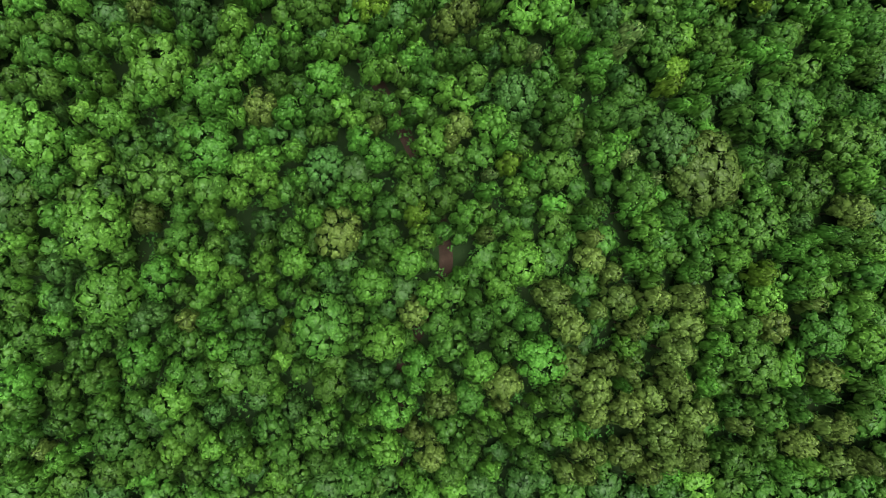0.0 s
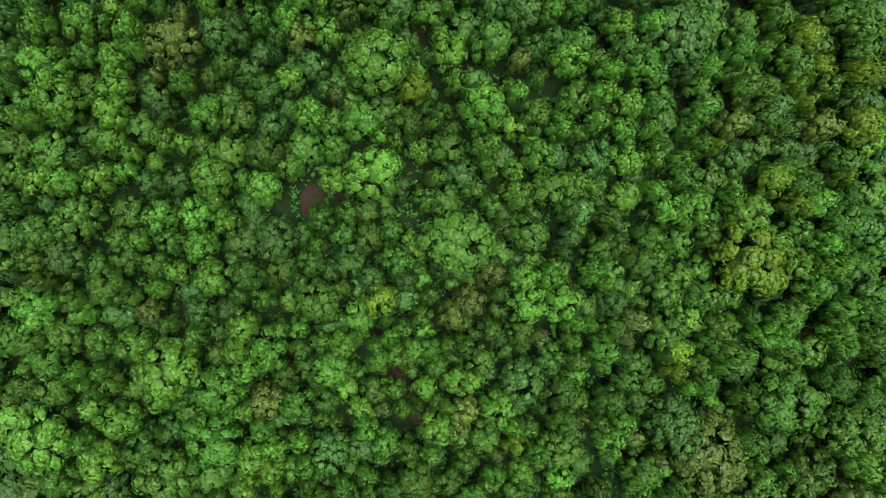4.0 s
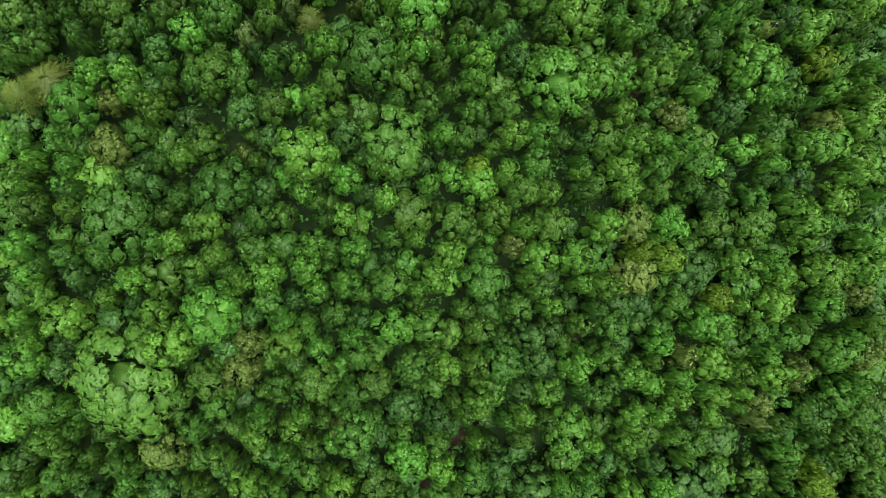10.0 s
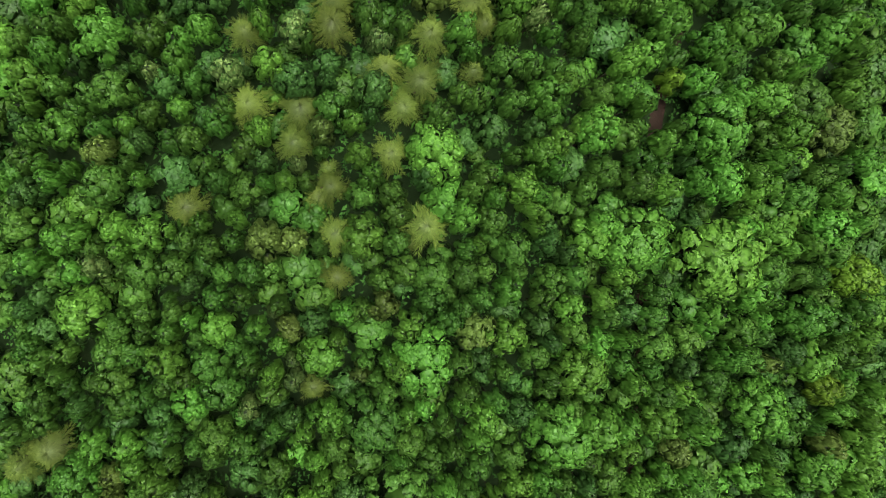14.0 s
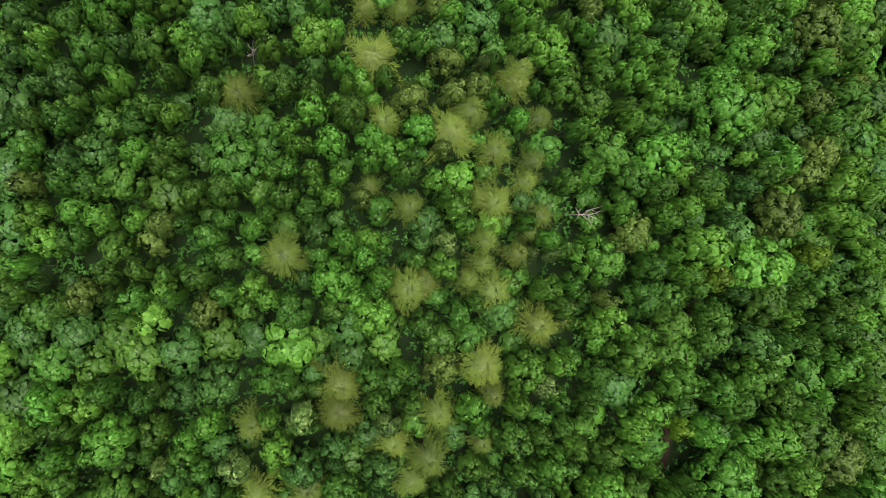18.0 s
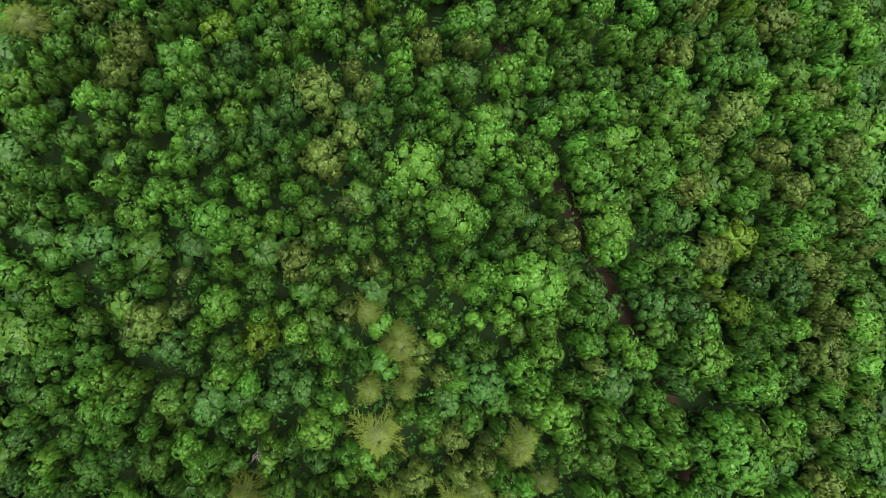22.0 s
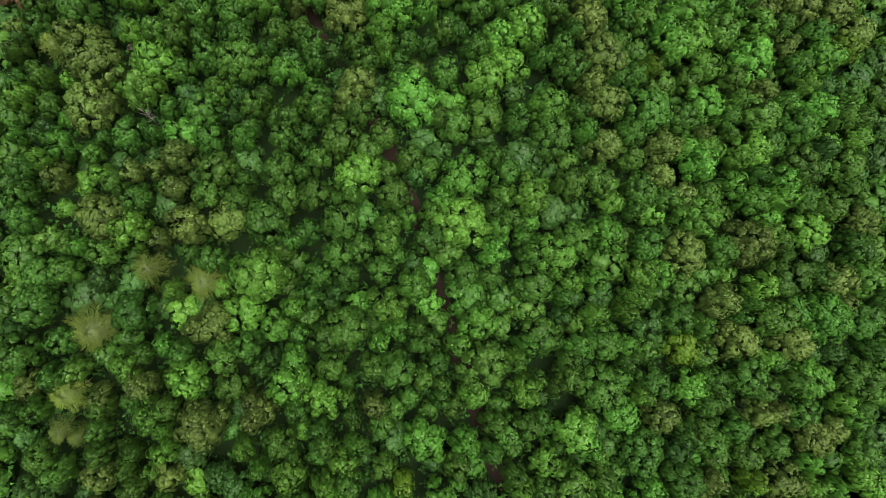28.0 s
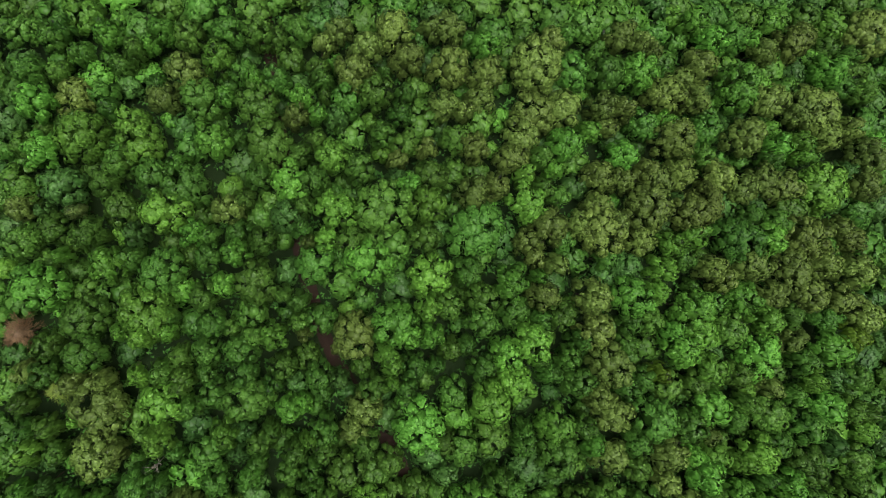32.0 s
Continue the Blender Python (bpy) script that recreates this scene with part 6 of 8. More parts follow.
grove([
    ("g", -10.8, 214.4, 1.29), ("l", -10.1, 219.4, 1.59), ("l", -10.0, 211.0, 1.44), ("l", -9.0, 206.2, 2.41), ("l", -7.8, 215.8, 1.03),
    ("l", -6.5, 217.1, 1.36), ("l", -6.2, 215.6, 1.80), ("g", -6.0, 208.3, 1.34), ("l", -6.0, 210.8, 1.27), ("b", -5.9, 219.6, 0.98),
    ("l", -5.1, 212.7, 1.35), ("o", -3.9, 214.7, 1.37), ("g", -3.7, 207.7, 1.48), ("g", -2.7, 218.5, 1.30), ("o", -2.3, 212.1, 1.22),
    ("b", -0.9, 217.7, 1.09), ("o", -0.6, 205.9, 1.65), ("b", -0.1, 211.6, 1.47), ("d", 0.3, 214.1, 1.35), ("g", 1.3, 207.8, 1.55),
    ("g", 1.6, 216.2, 1.39), ("g", 2.8, 214.9, 1.06), ("p", 3.2, 205.7, 0.70), ("d", 3.3, 211.0, 2.46), ("g", 4.5, 206.3, 1.03),
    ("b", 5.0, 218.3, 1.50), ("b", 7.0, 213.4, 1.75), ("l", 7.4, 205.4, 1.47), ("g", 7.7, 208.6, 1.39), ("b", 7.8, 210.8, 1.29),
])
grove([
    ("b", 10.2, 217.4, 1.72), ("b", 10.7, 214.5, 1.84), ("b", 10.8, 207.4, 2.20), ("b", 11.7, 206.1, 1.32), ("g", 13.2, 210.7, 1.43),
    ("b", 13.7, 205.5, 1.19), ("g", 13.7, 218.6, 1.55), ("b", 14.9, 215.3, 1.59), ("b", 15.7, 210.4, 1.33), ("o", 16.1, 212.7, 1.51),
    ("g", 16.5, 218.1, 1.83), ("b", 16.9, 207.8, 1.19), ("g", 17.2, 205.5, 1.63), ("b", 19.8, 215.5, 1.38), ("b", 20.6, 204.8, 1.67),
    ("b", 21.2, 213.9, 1.64), ("b", 23.0, 208.8, 1.72), ("d", 23.8, 219.4, 2.28), ("b", 24.3, 206.8, 1.64), ("g", 25.0, 216.0, 2.01),
    ("d", 25.4, 211.6, 0.97), ("d", 26.8, 210.2, 1.40), ("g", 27.1, 213.7, 1.40), ("d", 28.3, 219.3, 2.01), ("g", 29.6, 216.6, 1.59),
    ("b", 29.8, 213.0, 2.77), ("g", 30.6, 210.3, 1.23), ("b", 31.8, 205.6, 1.85), ("b", 32.7, 212.8, 1.51), ("b", 35.2, 209.1, 1.73),
])
grove([
    ("y", 35.3, 218.9, 1.86), ("g", 35.5, 212.5, 1.33), ("b", 35.6, 205.0, 1.51), ("g", 36.5, 214.7, 1.61), ("b", 37.9, 212.6, 1.18),
    ("b", 38.4, 209.8, 2.17), ("g", 38.5, 219.0, 1.40), ("b", 39.1, 216.9, 1.21), ("g", 41.0, 215.1, 1.64), ("b", 41.4, 205.0, 1.72),
    ("g", 41.9, 212.0, 1.67), ("d", 43.3, 209.2, 1.67), ("b", 44.1, 215.9, 1.69), ("g", 45.6, 205.8, 1.39), ("b", 46.7, 208.6, 1.66),
    ("o", 47.1, 212.8, 2.82), ("o", 48.3, 219.4, 1.32), ("o", 48.9, 217.2, 1.89), ("o", 49.4, 209.3, 1.66), ("g", 51.6, 204.4, 2.13),
    ("g", 52.4, 213.0, 2.01), ("b", 52.8, 208.7, 1.46), ("o", 53.5, 206.6, 1.19), ("b", 53.8, 216.6, 2.46),
])
grove([
    ("g", -44.9, 234.3, 1.48), ("g", -44.8, 231.1, 1.61), ("g", -43.5, 223.2, 1.32), ("g", -42.5, 220.5, 1.66), ("g", -42.3, 233.6, 1.48),
    ("g", -42.1, 230.4, 1.72), ("b", -41.0, 223.1, 1.14), ("g", -40.2, 233.5, 1.19), ("b", -39.7, 221.8, 1.07), ("b", -39.1, 230.7, 1.28),
    ("g", -37.5, 229.5, 1.12), ("g", -36.7, 223.2, 1.10), ("b", -36.6, 233.2, 1.27), ("g", -35.3, 224.2, 0.94), ("g", -35.0, 233.1, 1.13),
    ("d", -34.5, 235.3, 0.91), ("b", -33.8, 230.3, 2.02), ("g", -31.8, 222.4, 1.05), ("b", -31.6, 223.9, 0.90), ("b", -31.3, 235.7, 1.41),
    ("b", -31.2, 232.3, 1.67), ("p", -29.5, 220.2, 0.99), ("g", -29.5, 229.4, 1.30), ("p", -29.2, 223.8, 0.93), ("b", -29.1, 235.6, 1.26),
    ("b", -29.0, 231.6, 1.38), ("g", -27.8, 223.0, 1.02), ("b", -26.2, 233.2, 1.19), ("b", -26.2, 229.7, 2.14), ("g", -25.7, 234.9, 0.95),
])
grove([
    ("b", -25.4, 221.0, 2.04), ("b", -25.0, 224.0, 1.30), ("b", -24.0, 235.9, 0.94), ("b", -23.4, 223.8, 0.84), ("b", -22.8, 228.9, 1.81),
    ("b", -22.2, 231.8, 1.60), ("g", -21.2, 222.7, 1.76), ("b", -21.1, 220.0, 0.99), ("g", -21.1, 234.0, 1.35), ("b", -19.9, 229.3, 1.17),
    ("g", -18.8, 235.1, 1.24), ("b", -18.3, 228.6, 1.02), ("b", -18.2, 232.7, 1.20), ("o", -17.7, 224.8, 1.95), ("g", -16.4, 233.2, 1.04),
    ("g", -15.9, 230.2, 1.65), ("g", -14.8, 224.1, 1.48), ("g", -14.2, 221.0, 1.25), ("g", -14.1, 228.3, 1.50), ("o", -14.0, 234.8, 1.20),
    ("g", -12.4, 224.3, 1.42), ("p", -12.2, 231.1, 1.09), ("g", -11.2, 227.5, 1.69), ("g", -11.0, 235.9, 1.33), ("o", -9.4, 224.8, 1.12),
    ("g", -9.1, 234.6, 1.43), ("g", -8.2, 223.6, 1.12), ("b", -8.0, 229.0, 1.05), ("d", -7.9, 232.1, 1.06), ("g", -7.4, 227.2, 1.22),
])
grove([
    ("g", -6.1, 230.7, 1.54), ("b", -6.0, 233.8, 1.39), ("b", -4.9, 228.8, 1.16), ("b", -4.8, 224.5, 1.72), ("b", -4.7, 235.7, 3.18),
    ("g", -4.6, 221.0, 1.32), ("b", -1.8, 228.6, 1.31), ("b", -1.5, 225.7, 1.07), ("b", -0.7, 222.8, 1.63), ("b", -0.4, 230.2, 2.90),
    ("b", 0.1, 226.7, 1.18), ("b", 1.8, 221.4, 1.34), ("g", 1.8, 235.9, 2.29), ("b", 2.2, 229.6, 1.58), ("b", 3.2, 223.4, 1.62),
    ("g", 4.0, 226.5, 1.00), ("b", 4.4, 232.6, 1.26), ("g", 5.3, 227.5, 1.17), ("b", 5.8, 234.4, 1.61), ("g", 6.9, 229.9, 1.93),
    ("g", 7.7, 233.0, 1.24), ("b", 9.3, 222.6, 3.53), ("g", 10.1, 227.2, 1.66), ("b", 10.6, 235.5, 1.96), ("b", 12.1, 225.8, 1.28),
    ("g", 12.5, 231.5, 1.31), ("o", 13.6, 227.6, 1.52), ("b", 14.9, 220.8, 1.34), ("b", 16.9, 235.3, 2.59), ("b", 18.9, 225.8, 1.83),
])
grove([
    ("b", 19.3, 228.8, 2.76), ("b", 21.2, 223.1, 1.64), ("g", 23.6, 224.9, 1.41), ("g", 25.1, 234.2, 1.44), ("g", 25.5, 230.2, 2.09),
    ("g", 25.7, 224.8, 1.33), ("g", 26.5, 232.8, 1.08), ("g", 27.1, 222.7, 1.59), ("g", 28.2, 225.6, 2.06), ("o", 30.5, 233.9, 2.09),
    ("o", 31.9, 220.8, 0.99), ("o", 32.0, 225.7, 2.19), ("g", 33.1, 229.0, 1.66), ("y", 33.2, 222.0, 1.11), ("y", 36.2, 227.5, 2.45),
    ("d", 37.3, 221.8, 1.83), ("b", 37.5, 232.2, 1.85), ("d", 38.9, 230.0, 1.33), ("b", 39.5, 234.9, 1.12), ("g", 40.0, 224.5, 2.17),
    ("g", 41.0, 233.5, 1.60), ("g", 41.1, 227.9, 1.49), ("d", 43.0, 221.4, 2.70), ("g", 43.2, 231.2, 1.13), ("b", 43.7, 228.4, 2.31),
    ("b", 45.5, 228.3, 1.80), ("o", 45.8, 224.2, 2.07), ("o", 46.2, 234.0, 2.25), ("g", 48.5, 231.7, 1.72), ("b", 48.7, 226.4, 1.14),
])
grove([
    ("o", 49.2, 222.4, 1.85), ("g", 50.5, 226.0, 1.34), ("g", 50.9, 229.1, 1.50), ("g", 51.6, 235.2, 2.45), ("g", 51.8, 223.2, 1.43),
    ("g", 52.2, 225.4, 1.25), ("g", 53.6, 221.8, 1.35), ("o", 53.6, 230.0, 1.94), ("b", 54.0, 233.2, 1.35), ("o", 54.9, 225.8, 1.64),
    ("g", 55.3, 227.8, 1.76), ("g", 55.9, 221.9, 1.44),
])
grove([
    ("g", -45.6, 247.0, 1.26), ("b", -45.4, 243.1, 2.04), ("l", -45.4, 250.4, 2.14), ("b", -44.1, 245.8, 1.06), ("g", -44.0, 238.1, 1.56),
    ("b", -43.6, 240.2, 1.35), ("g", -42.9, 244.1, 1.22), ("g", -42.6, 248.1, 1.56), ("g", -41.7, 250.9, 1.53), ("g", -40.8, 244.1, 0.99),
    ("g", -39.9, 237.9, 1.92), ("g", -39.8, 245.2, 1.07), ("b", -39.0, 242.3, 1.70), ("g", -38.9, 249.2, 1.47), ("b", -37.7, 247.4, 1.16),
    ("g", -37.3, 238.9, 1.47), ("o", -36.5, 245.1, 1.80), ("g", -36.4, 241.6, 1.50), ("g", -35.7, 250.9, 1.62), ("o", -34.5, 247.9, 2.01),
    ("g", -34.0, 237.0, 1.24), ("b", -33.0, 241.5, 1.23), ("b", -33.0, 239.8, 1.31), ("g", -32.6, 244.4, 1.62), ("g", -31.2, 250.8, 1.43),
    ("b", -30.4, 245.5, 1.33), ("g", -29.5, 250.8, 1.19), ("b", -28.8, 247.3, 1.43), ("g", -28.2, 245.5, 1.26), ("g", -28.1, 243.1, 1.41),
])
grove([
    ("b", -28.0, 240.8, 1.49), ("d", -26.9, 237.8, 1.94), ("y", -25.5, 250.8, 1.97), ("g", -25.3, 244.2, 1.66), ("b", -24.6, 240.6, 1.53),
    ("d", -24.2, 247.2, 1.89), ("g", -24.0, 238.3, 1.33), ("g", -23.1, 251.4, 1.14), ("g", -22.9, 243.6, 1.44), ("g", -22.3, 236.4, 1.26),
    ("d", -21.1, 238.7, 1.68), ("b", -20.7, 248.9, 1.55), ("g", -18.9, 244.7, 1.96), ("g", -18.8, 237.4, 1.35), ("g", -18.3, 249.5, 1.06),
    ("d", -18.2, 241.6, 1.77), ("b", -17.7, 248.3, 0.98), ("g", -17.1, 247.1, 1.14), ("b", -17.0, 238.0, 1.04), ("b", -16.7, 250.1, 1.23),
    ("o", -15.0, 244.0, 2.57), ("o", -15.0, 236.7, 2.14), ("g", -13.4, 250.1, 1.33), ("o", -11.6, 239.5, 1.73), ("o", -10.9, 246.3, 1.33),
    ("g", -10.9, 248.8, 1.49), ("o", -10.3, 244.4, 1.24), ("g", -9.1, 240.7, 1.62), ("d", -8.5, 238.2, 1.37), ("g", -7.0, 250.1, 1.35),
])
grove([
    ("b", -5.8, 245.6, 1.35), ("b", -5.8, 247.5, 1.60), ("b", -5.0, 250.0, 1.10), ("g", -4.6, 239.9, 1.41), ("g", -4.6, 242.4, 1.54),
    ("b", -2.6, 244.3, 1.43), ("o", -2.4, 250.0, 1.77), ("g", -2.1, 236.7, 1.25), ("b", -2.0, 241.7, 1.60), ("b", -1.3, 239.8, 1.35),
    ("g", 0.9, 246.1, 1.26), ("b", 1.4, 244.2, 1.08), ("o", 2.3, 250.3, 1.30), ("b", 4.0, 241.5, 1.97), ("b", 4.1, 239.5, 2.69),
    ("g", 4.3, 250.6, 1.16), ("b", 6.5, 246.3, 1.95), ("b", 7.2, 236.3, 1.37), ("b", 7.7, 248.0, 1.31), ("g", 8.4, 246.0, 1.05),
    ("g", 8.7, 238.1, 1.30), ("g", 10.4, 243.3, 1.16), ("b", 10.7, 251.2, 1.96), ("b", 11.2, 247.2, 1.74), ("b", 11.6, 241.3, 1.61),
    ("g", 14.2, 249.2, 1.67), ("g", 14.8, 246.5, 1.62), ("b", 15.3, 243.2, 2.21), ("b", 15.8, 238.9, 1.55), ("b", 17.2, 238.8, 1.24),
])
grove([
    ("g", 18.6, 247.5, 1.64), ("b", 19.1, 243.1, 1.65), ("b", 21.8, 250.9, 1.37), ("g", 22.0, 243.0, 1.88), ("b", 22.2, 236.3, 2.03),
    ("g", 24.5, 246.4, 2.08), ("g", 24.8, 250.5, 1.76), ("b", 25.4, 238.2, 2.19), ("b", 27.3, 242.9, 2.97), ("b", 28.5, 247.0, 2.04),
    ("o", 29.5, 250.5, 1.87), ("b", 30.3, 240.1, 1.67), ("g", 30.7, 236.6, 1.83), ("o", 33.4, 239.3, 1.71), ("o", 34.4, 242.0, 1.77),
    ("g", 35.0, 249.7, 2.01), ("g", 37.6, 239.9, 1.82), ("o", 37.9, 243.7, 2.47), ("g", 38.0, 236.4, 1.68), ("g", 38.4, 249.7, 2.04),
    ("b", 41.1, 242.6, 1.42), ("b", 41.4, 245.8, 1.45), ("o", 42.3, 238.3, 2.15), ("b", 42.5, 248.2, 1.71), ("b", 43.6, 242.5, 1.57),
    ("b", 46.5, 245.3, 2.02), ("g", 46.8, 248.9, 2.36), ("g", 47.6, 238.9, 2.42), ("b", 47.9, 242.4, 1.80), ("o", 51.0, 246.7, 2.11),
])
grove([
    ("b", 51.6, 243.1, 1.80), ("b", 52.3, 250.3, 2.07), ("o", 53.0, 239.4, 2.31), ("g", 54.4, 243.7, 1.66), ("g", 56.4, 237.2, 2.24),
    ("b", 56.7, 248.1, 1.40), ("b", 56.8, 250.3, 1.50), ("b", 58.4, 251.8, 1.14),
])
grove([
    ("d", -47.3, 262.0, 1.33), ("b", -46.8, 255.5, 0.77), ("g", -46.5, 253.8, 1.38), ("g", -46.5, 257.8, 1.02), ("g", -46.2, 265.0, 1.67),
    ("d", -45.1, 261.7, 1.36), ("g", -44.9, 259.0, 1.40), ("g", -43.6, 263.9, 1.50), ("g", -43.0, 253.2, 1.64), ("l", -42.6, 267.2, 1.12),
    ("o", -40.9, 256.1, 1.56), ("g", -40.4, 265.5, 1.36), ("g", -40.2, 267.9, 1.22), ("o", -39.7, 263.1, 1.67), ("o", -39.7, 257.8, 2.75),
    ("o", -39.1, 253.2, 1.77), ("g", -37.0, 264.1, 1.21), ("g", -36.7, 265.6, 1.13), ("g", -36.3, 261.6, 1.49), ("g", -35.5, 258.0, 1.60),
    ("b", -34.7, 253.2, 1.35), ("g", -34.6, 263.4, 1.13), ("g", -34.5, 255.6, 1.51), ("b", -33.5, 267.8, 1.06), ("g", -33.3, 259.8, 1.37),
    ("d", -33.2, 257.4, 0.81), ("b", -33.2, 265.4, 1.28), ("o", -32.8, 262.3, 1.53), ("d", -31.5, 257.4, 1.20), ("b", -30.2, 252.6, 0.98),
])
grove([
    ("b", -29.7, 255.0, 1.72), ("o", -29.2, 267.7, 2.42), ("b", -28.1, 257.5, 1.59), ("d", -27.5, 262.4, 1.31), ("g", -26.7, 252.6, 1.04),
    ("d", -25.8, 261.2, 1.81), ("b", -25.6, 256.3, 1.74), ("b", -24.6, 265.0, 1.25), ("b", -23.7, 253.8, 1.16), ("b", -23.4, 263.4, 1.17),
    ("b", -23.3, 259.4, 1.82), ("g", -22.0, 252.9, 1.15), ("b", -21.4, 256.3, 2.20), ("g", -20.9, 265.8, 1.74), ("b", -19.7, 262.0, 1.91),
    ("d", -19.1, 264.5, 0.94), ("g", -19.0, 258.8, 1.90), ("b", -16.5, 253.9, 1.66), ("g", -16.1, 267.4, 1.35), ("b", -15.9, 261.4, 1.35),
    ("g", -15.3, 255.7, 1.09), ("b", -15.3, 258.9, 1.55), ("g", -15.3, 265.2, 1.45), ("b", -15.2, 252.4, 2.33), ("b", -14.0, 262.7, 1.62),
    ("b", -13.4, 256.4, 1.37), ("g", -12.8, 260.2, 1.69), ("b", -12.3, 264.7, 1.37), ("g", -12.3, 267.4, 0.86), ("g", -11.5, 253.2, 1.65),
])
grove([
    ("g", -10.2, 257.1, 1.14), ("b", -9.2, 259.0, 1.43), ("y", -8.9, 253.9, 0.84), ("g", -8.9, 266.8, 1.41), ("g", -8.9, 262.2, 1.57),
    ("g", -7.6, 255.2, 1.45), ("y", -6.5, 260.6, 1.31), ("b", -6.3, 257.7, 1.54), ("b", -3.7, 253.2, 1.30), ("b", -3.7, 265.1, 2.33),
    ("b", -2.1, 258.0, 2.56), ("g", -0.1, 261.8, 1.47), ("b", 0.6, 264.4, 1.75), ("b", 1.0, 252.8, 1.83), ("b", 1.7, 253.9, 1.48),
    ("d", 1.8, 257.8, 1.51), ("d", 3.9, 258.5, 1.19), ("g", 4.7, 266.6, 1.35), ("g", 4.8, 263.2, 1.34), ("g", 6.3, 265.2, 1.71),
    ("g", 6.6, 253.2, 1.38), ("g", 6.8, 260.6, 1.36), ("b", 8.1, 258.6, 1.47), ("g", 8.7, 254.6, 1.69), ("g", 9.0, 265.7, 1.72),
    ("b", 10.9, 254.6, 1.52), ("g", 11.0, 258.0, 1.64), ("b", 11.1, 261.9, 1.92), ("b", 13.7, 253.3, 1.08), ("g", 14.9, 258.6, 2.43),
])
grove([
    ("b", 15.1, 252.6, 0.90), ("b", 15.1, 265.3, 2.57), ("b", 16.4, 263.5, 1.66), ("g", 16.7, 253.9, 1.37), ("g", 18.1, 253.3, 1.27),
    ("g", 18.6, 261.4, 1.20), ("g", 19.1, 259.3, 1.56), ("b", 19.8, 256.6, 1.83), ("b", 21.1, 252.6, 1.28), ("b", 21.7, 266.2, 2.27),
    ("g", 24.7, 261.5, 2.70), ("b", 25.5, 256.3, 1.83), ("b", 26.5, 252.6, 1.45), ("o", 27.9, 265.9, 2.13), ("g", 29.2, 258.1, 2.43),
    ("d", 29.4, 261.6, 1.59), ("g", 30.4, 264.4, 1.36), ("g", 30.5, 253.3, 1.73), ("o", 32.3, 256.0, 1.23), ("g", 33.5, 264.7, 1.83),
    ("g", 33.8, 267.1, 1.64), ("o", 34.0, 257.4, 1.53), ("g", 35.2, 262.4, 1.93), ("g", 35.3, 253.3, 1.86), ("g", 36.2, 266.8, 1.35),
    ("g", 37.6, 264.5, 1.73), ("g", 38.0, 254.9, 1.64), ("y", 39.8, 257.5, 1.51), ("g", 40.0, 260.4, 2.03), ("g", 40.3, 253.3, 1.72),
])
grove([
    ("o", 41.9, 265.6, 1.80), ("g", 44.4, 261.2, 1.94), ("o", 44.9, 256.8, 2.51), ("o", 45.3, 265.4, 1.55), ("g", 47.2, 253.3, 2.35),
    ("g", 48.8, 265.2, 2.10), ("b", 49.2, 256.1, 1.67), ("b", 49.4, 258.7, 1.46), ("o", 50.2, 262.2, 2.46), ("g", 52.5, 253.3, 1.39),
    ("b", 52.7, 255.4, 1.39), ("o", 53.2, 262.7, 2.01), ("b", 55.3, 266.3, 1.52), ("b", 55.6, 256.9, 2.09), ("b", 56.9, 264.0, 1.62),
    ("g", 57.3, 265.9, 1.63), ("g", 57.6, 259.9, 2.09), ("b", 59.2, 255.4, 2.30),
])
grove([
    ("d", -49.1, 279.3, 1.37), ("g", -48.5, 270.0, 1.31), ("g", -48.4, 276.3, 1.94), ("o", -47.7, 272.8, 1.65), ("g", -47.0, 281.6, 2.19),
    ("b", -46.4, 270.2, 1.26), ("g", -45.4, 273.9, 1.39), ("g", -44.6, 277.3, 1.71), ("l", -44.4, 268.0, 1.43), ("l", -43.5, 271.8, 1.81),
    ("g", -42.7, 274.4, 1.42), ("l", -41.4, 278.8, 2.33), ("g", -40.2, 270.1, 1.29), ("o", -39.8, 271.8, 1.29), ("l", -39.7, 279.5, 1.07),
    ("b", -37.9, 274.9, 1.64), ("g", -37.2, 280.7, 2.20), ("g", -36.2, 276.0, 1.16), ("o", -36.0, 273.0, 1.72), ("b", -35.0, 268.8, 1.82),
    ("b", -33.9, 276.7, 1.40), ("g", -33.3, 270.3, 1.48), ("b", -32.4, 283.0, 1.27), ("g", -31.5, 276.2, 1.40), ("b", -30.5, 273.5, 2.03),
    ("o", -29.9, 278.6, 1.52), ("l", -29.9, 283.8, 1.91), ("o", -28.3, 279.4, 2.25), ("o", -27.7, 268.7, 1.16), ("g", -27.1, 275.8, 1.92),
])
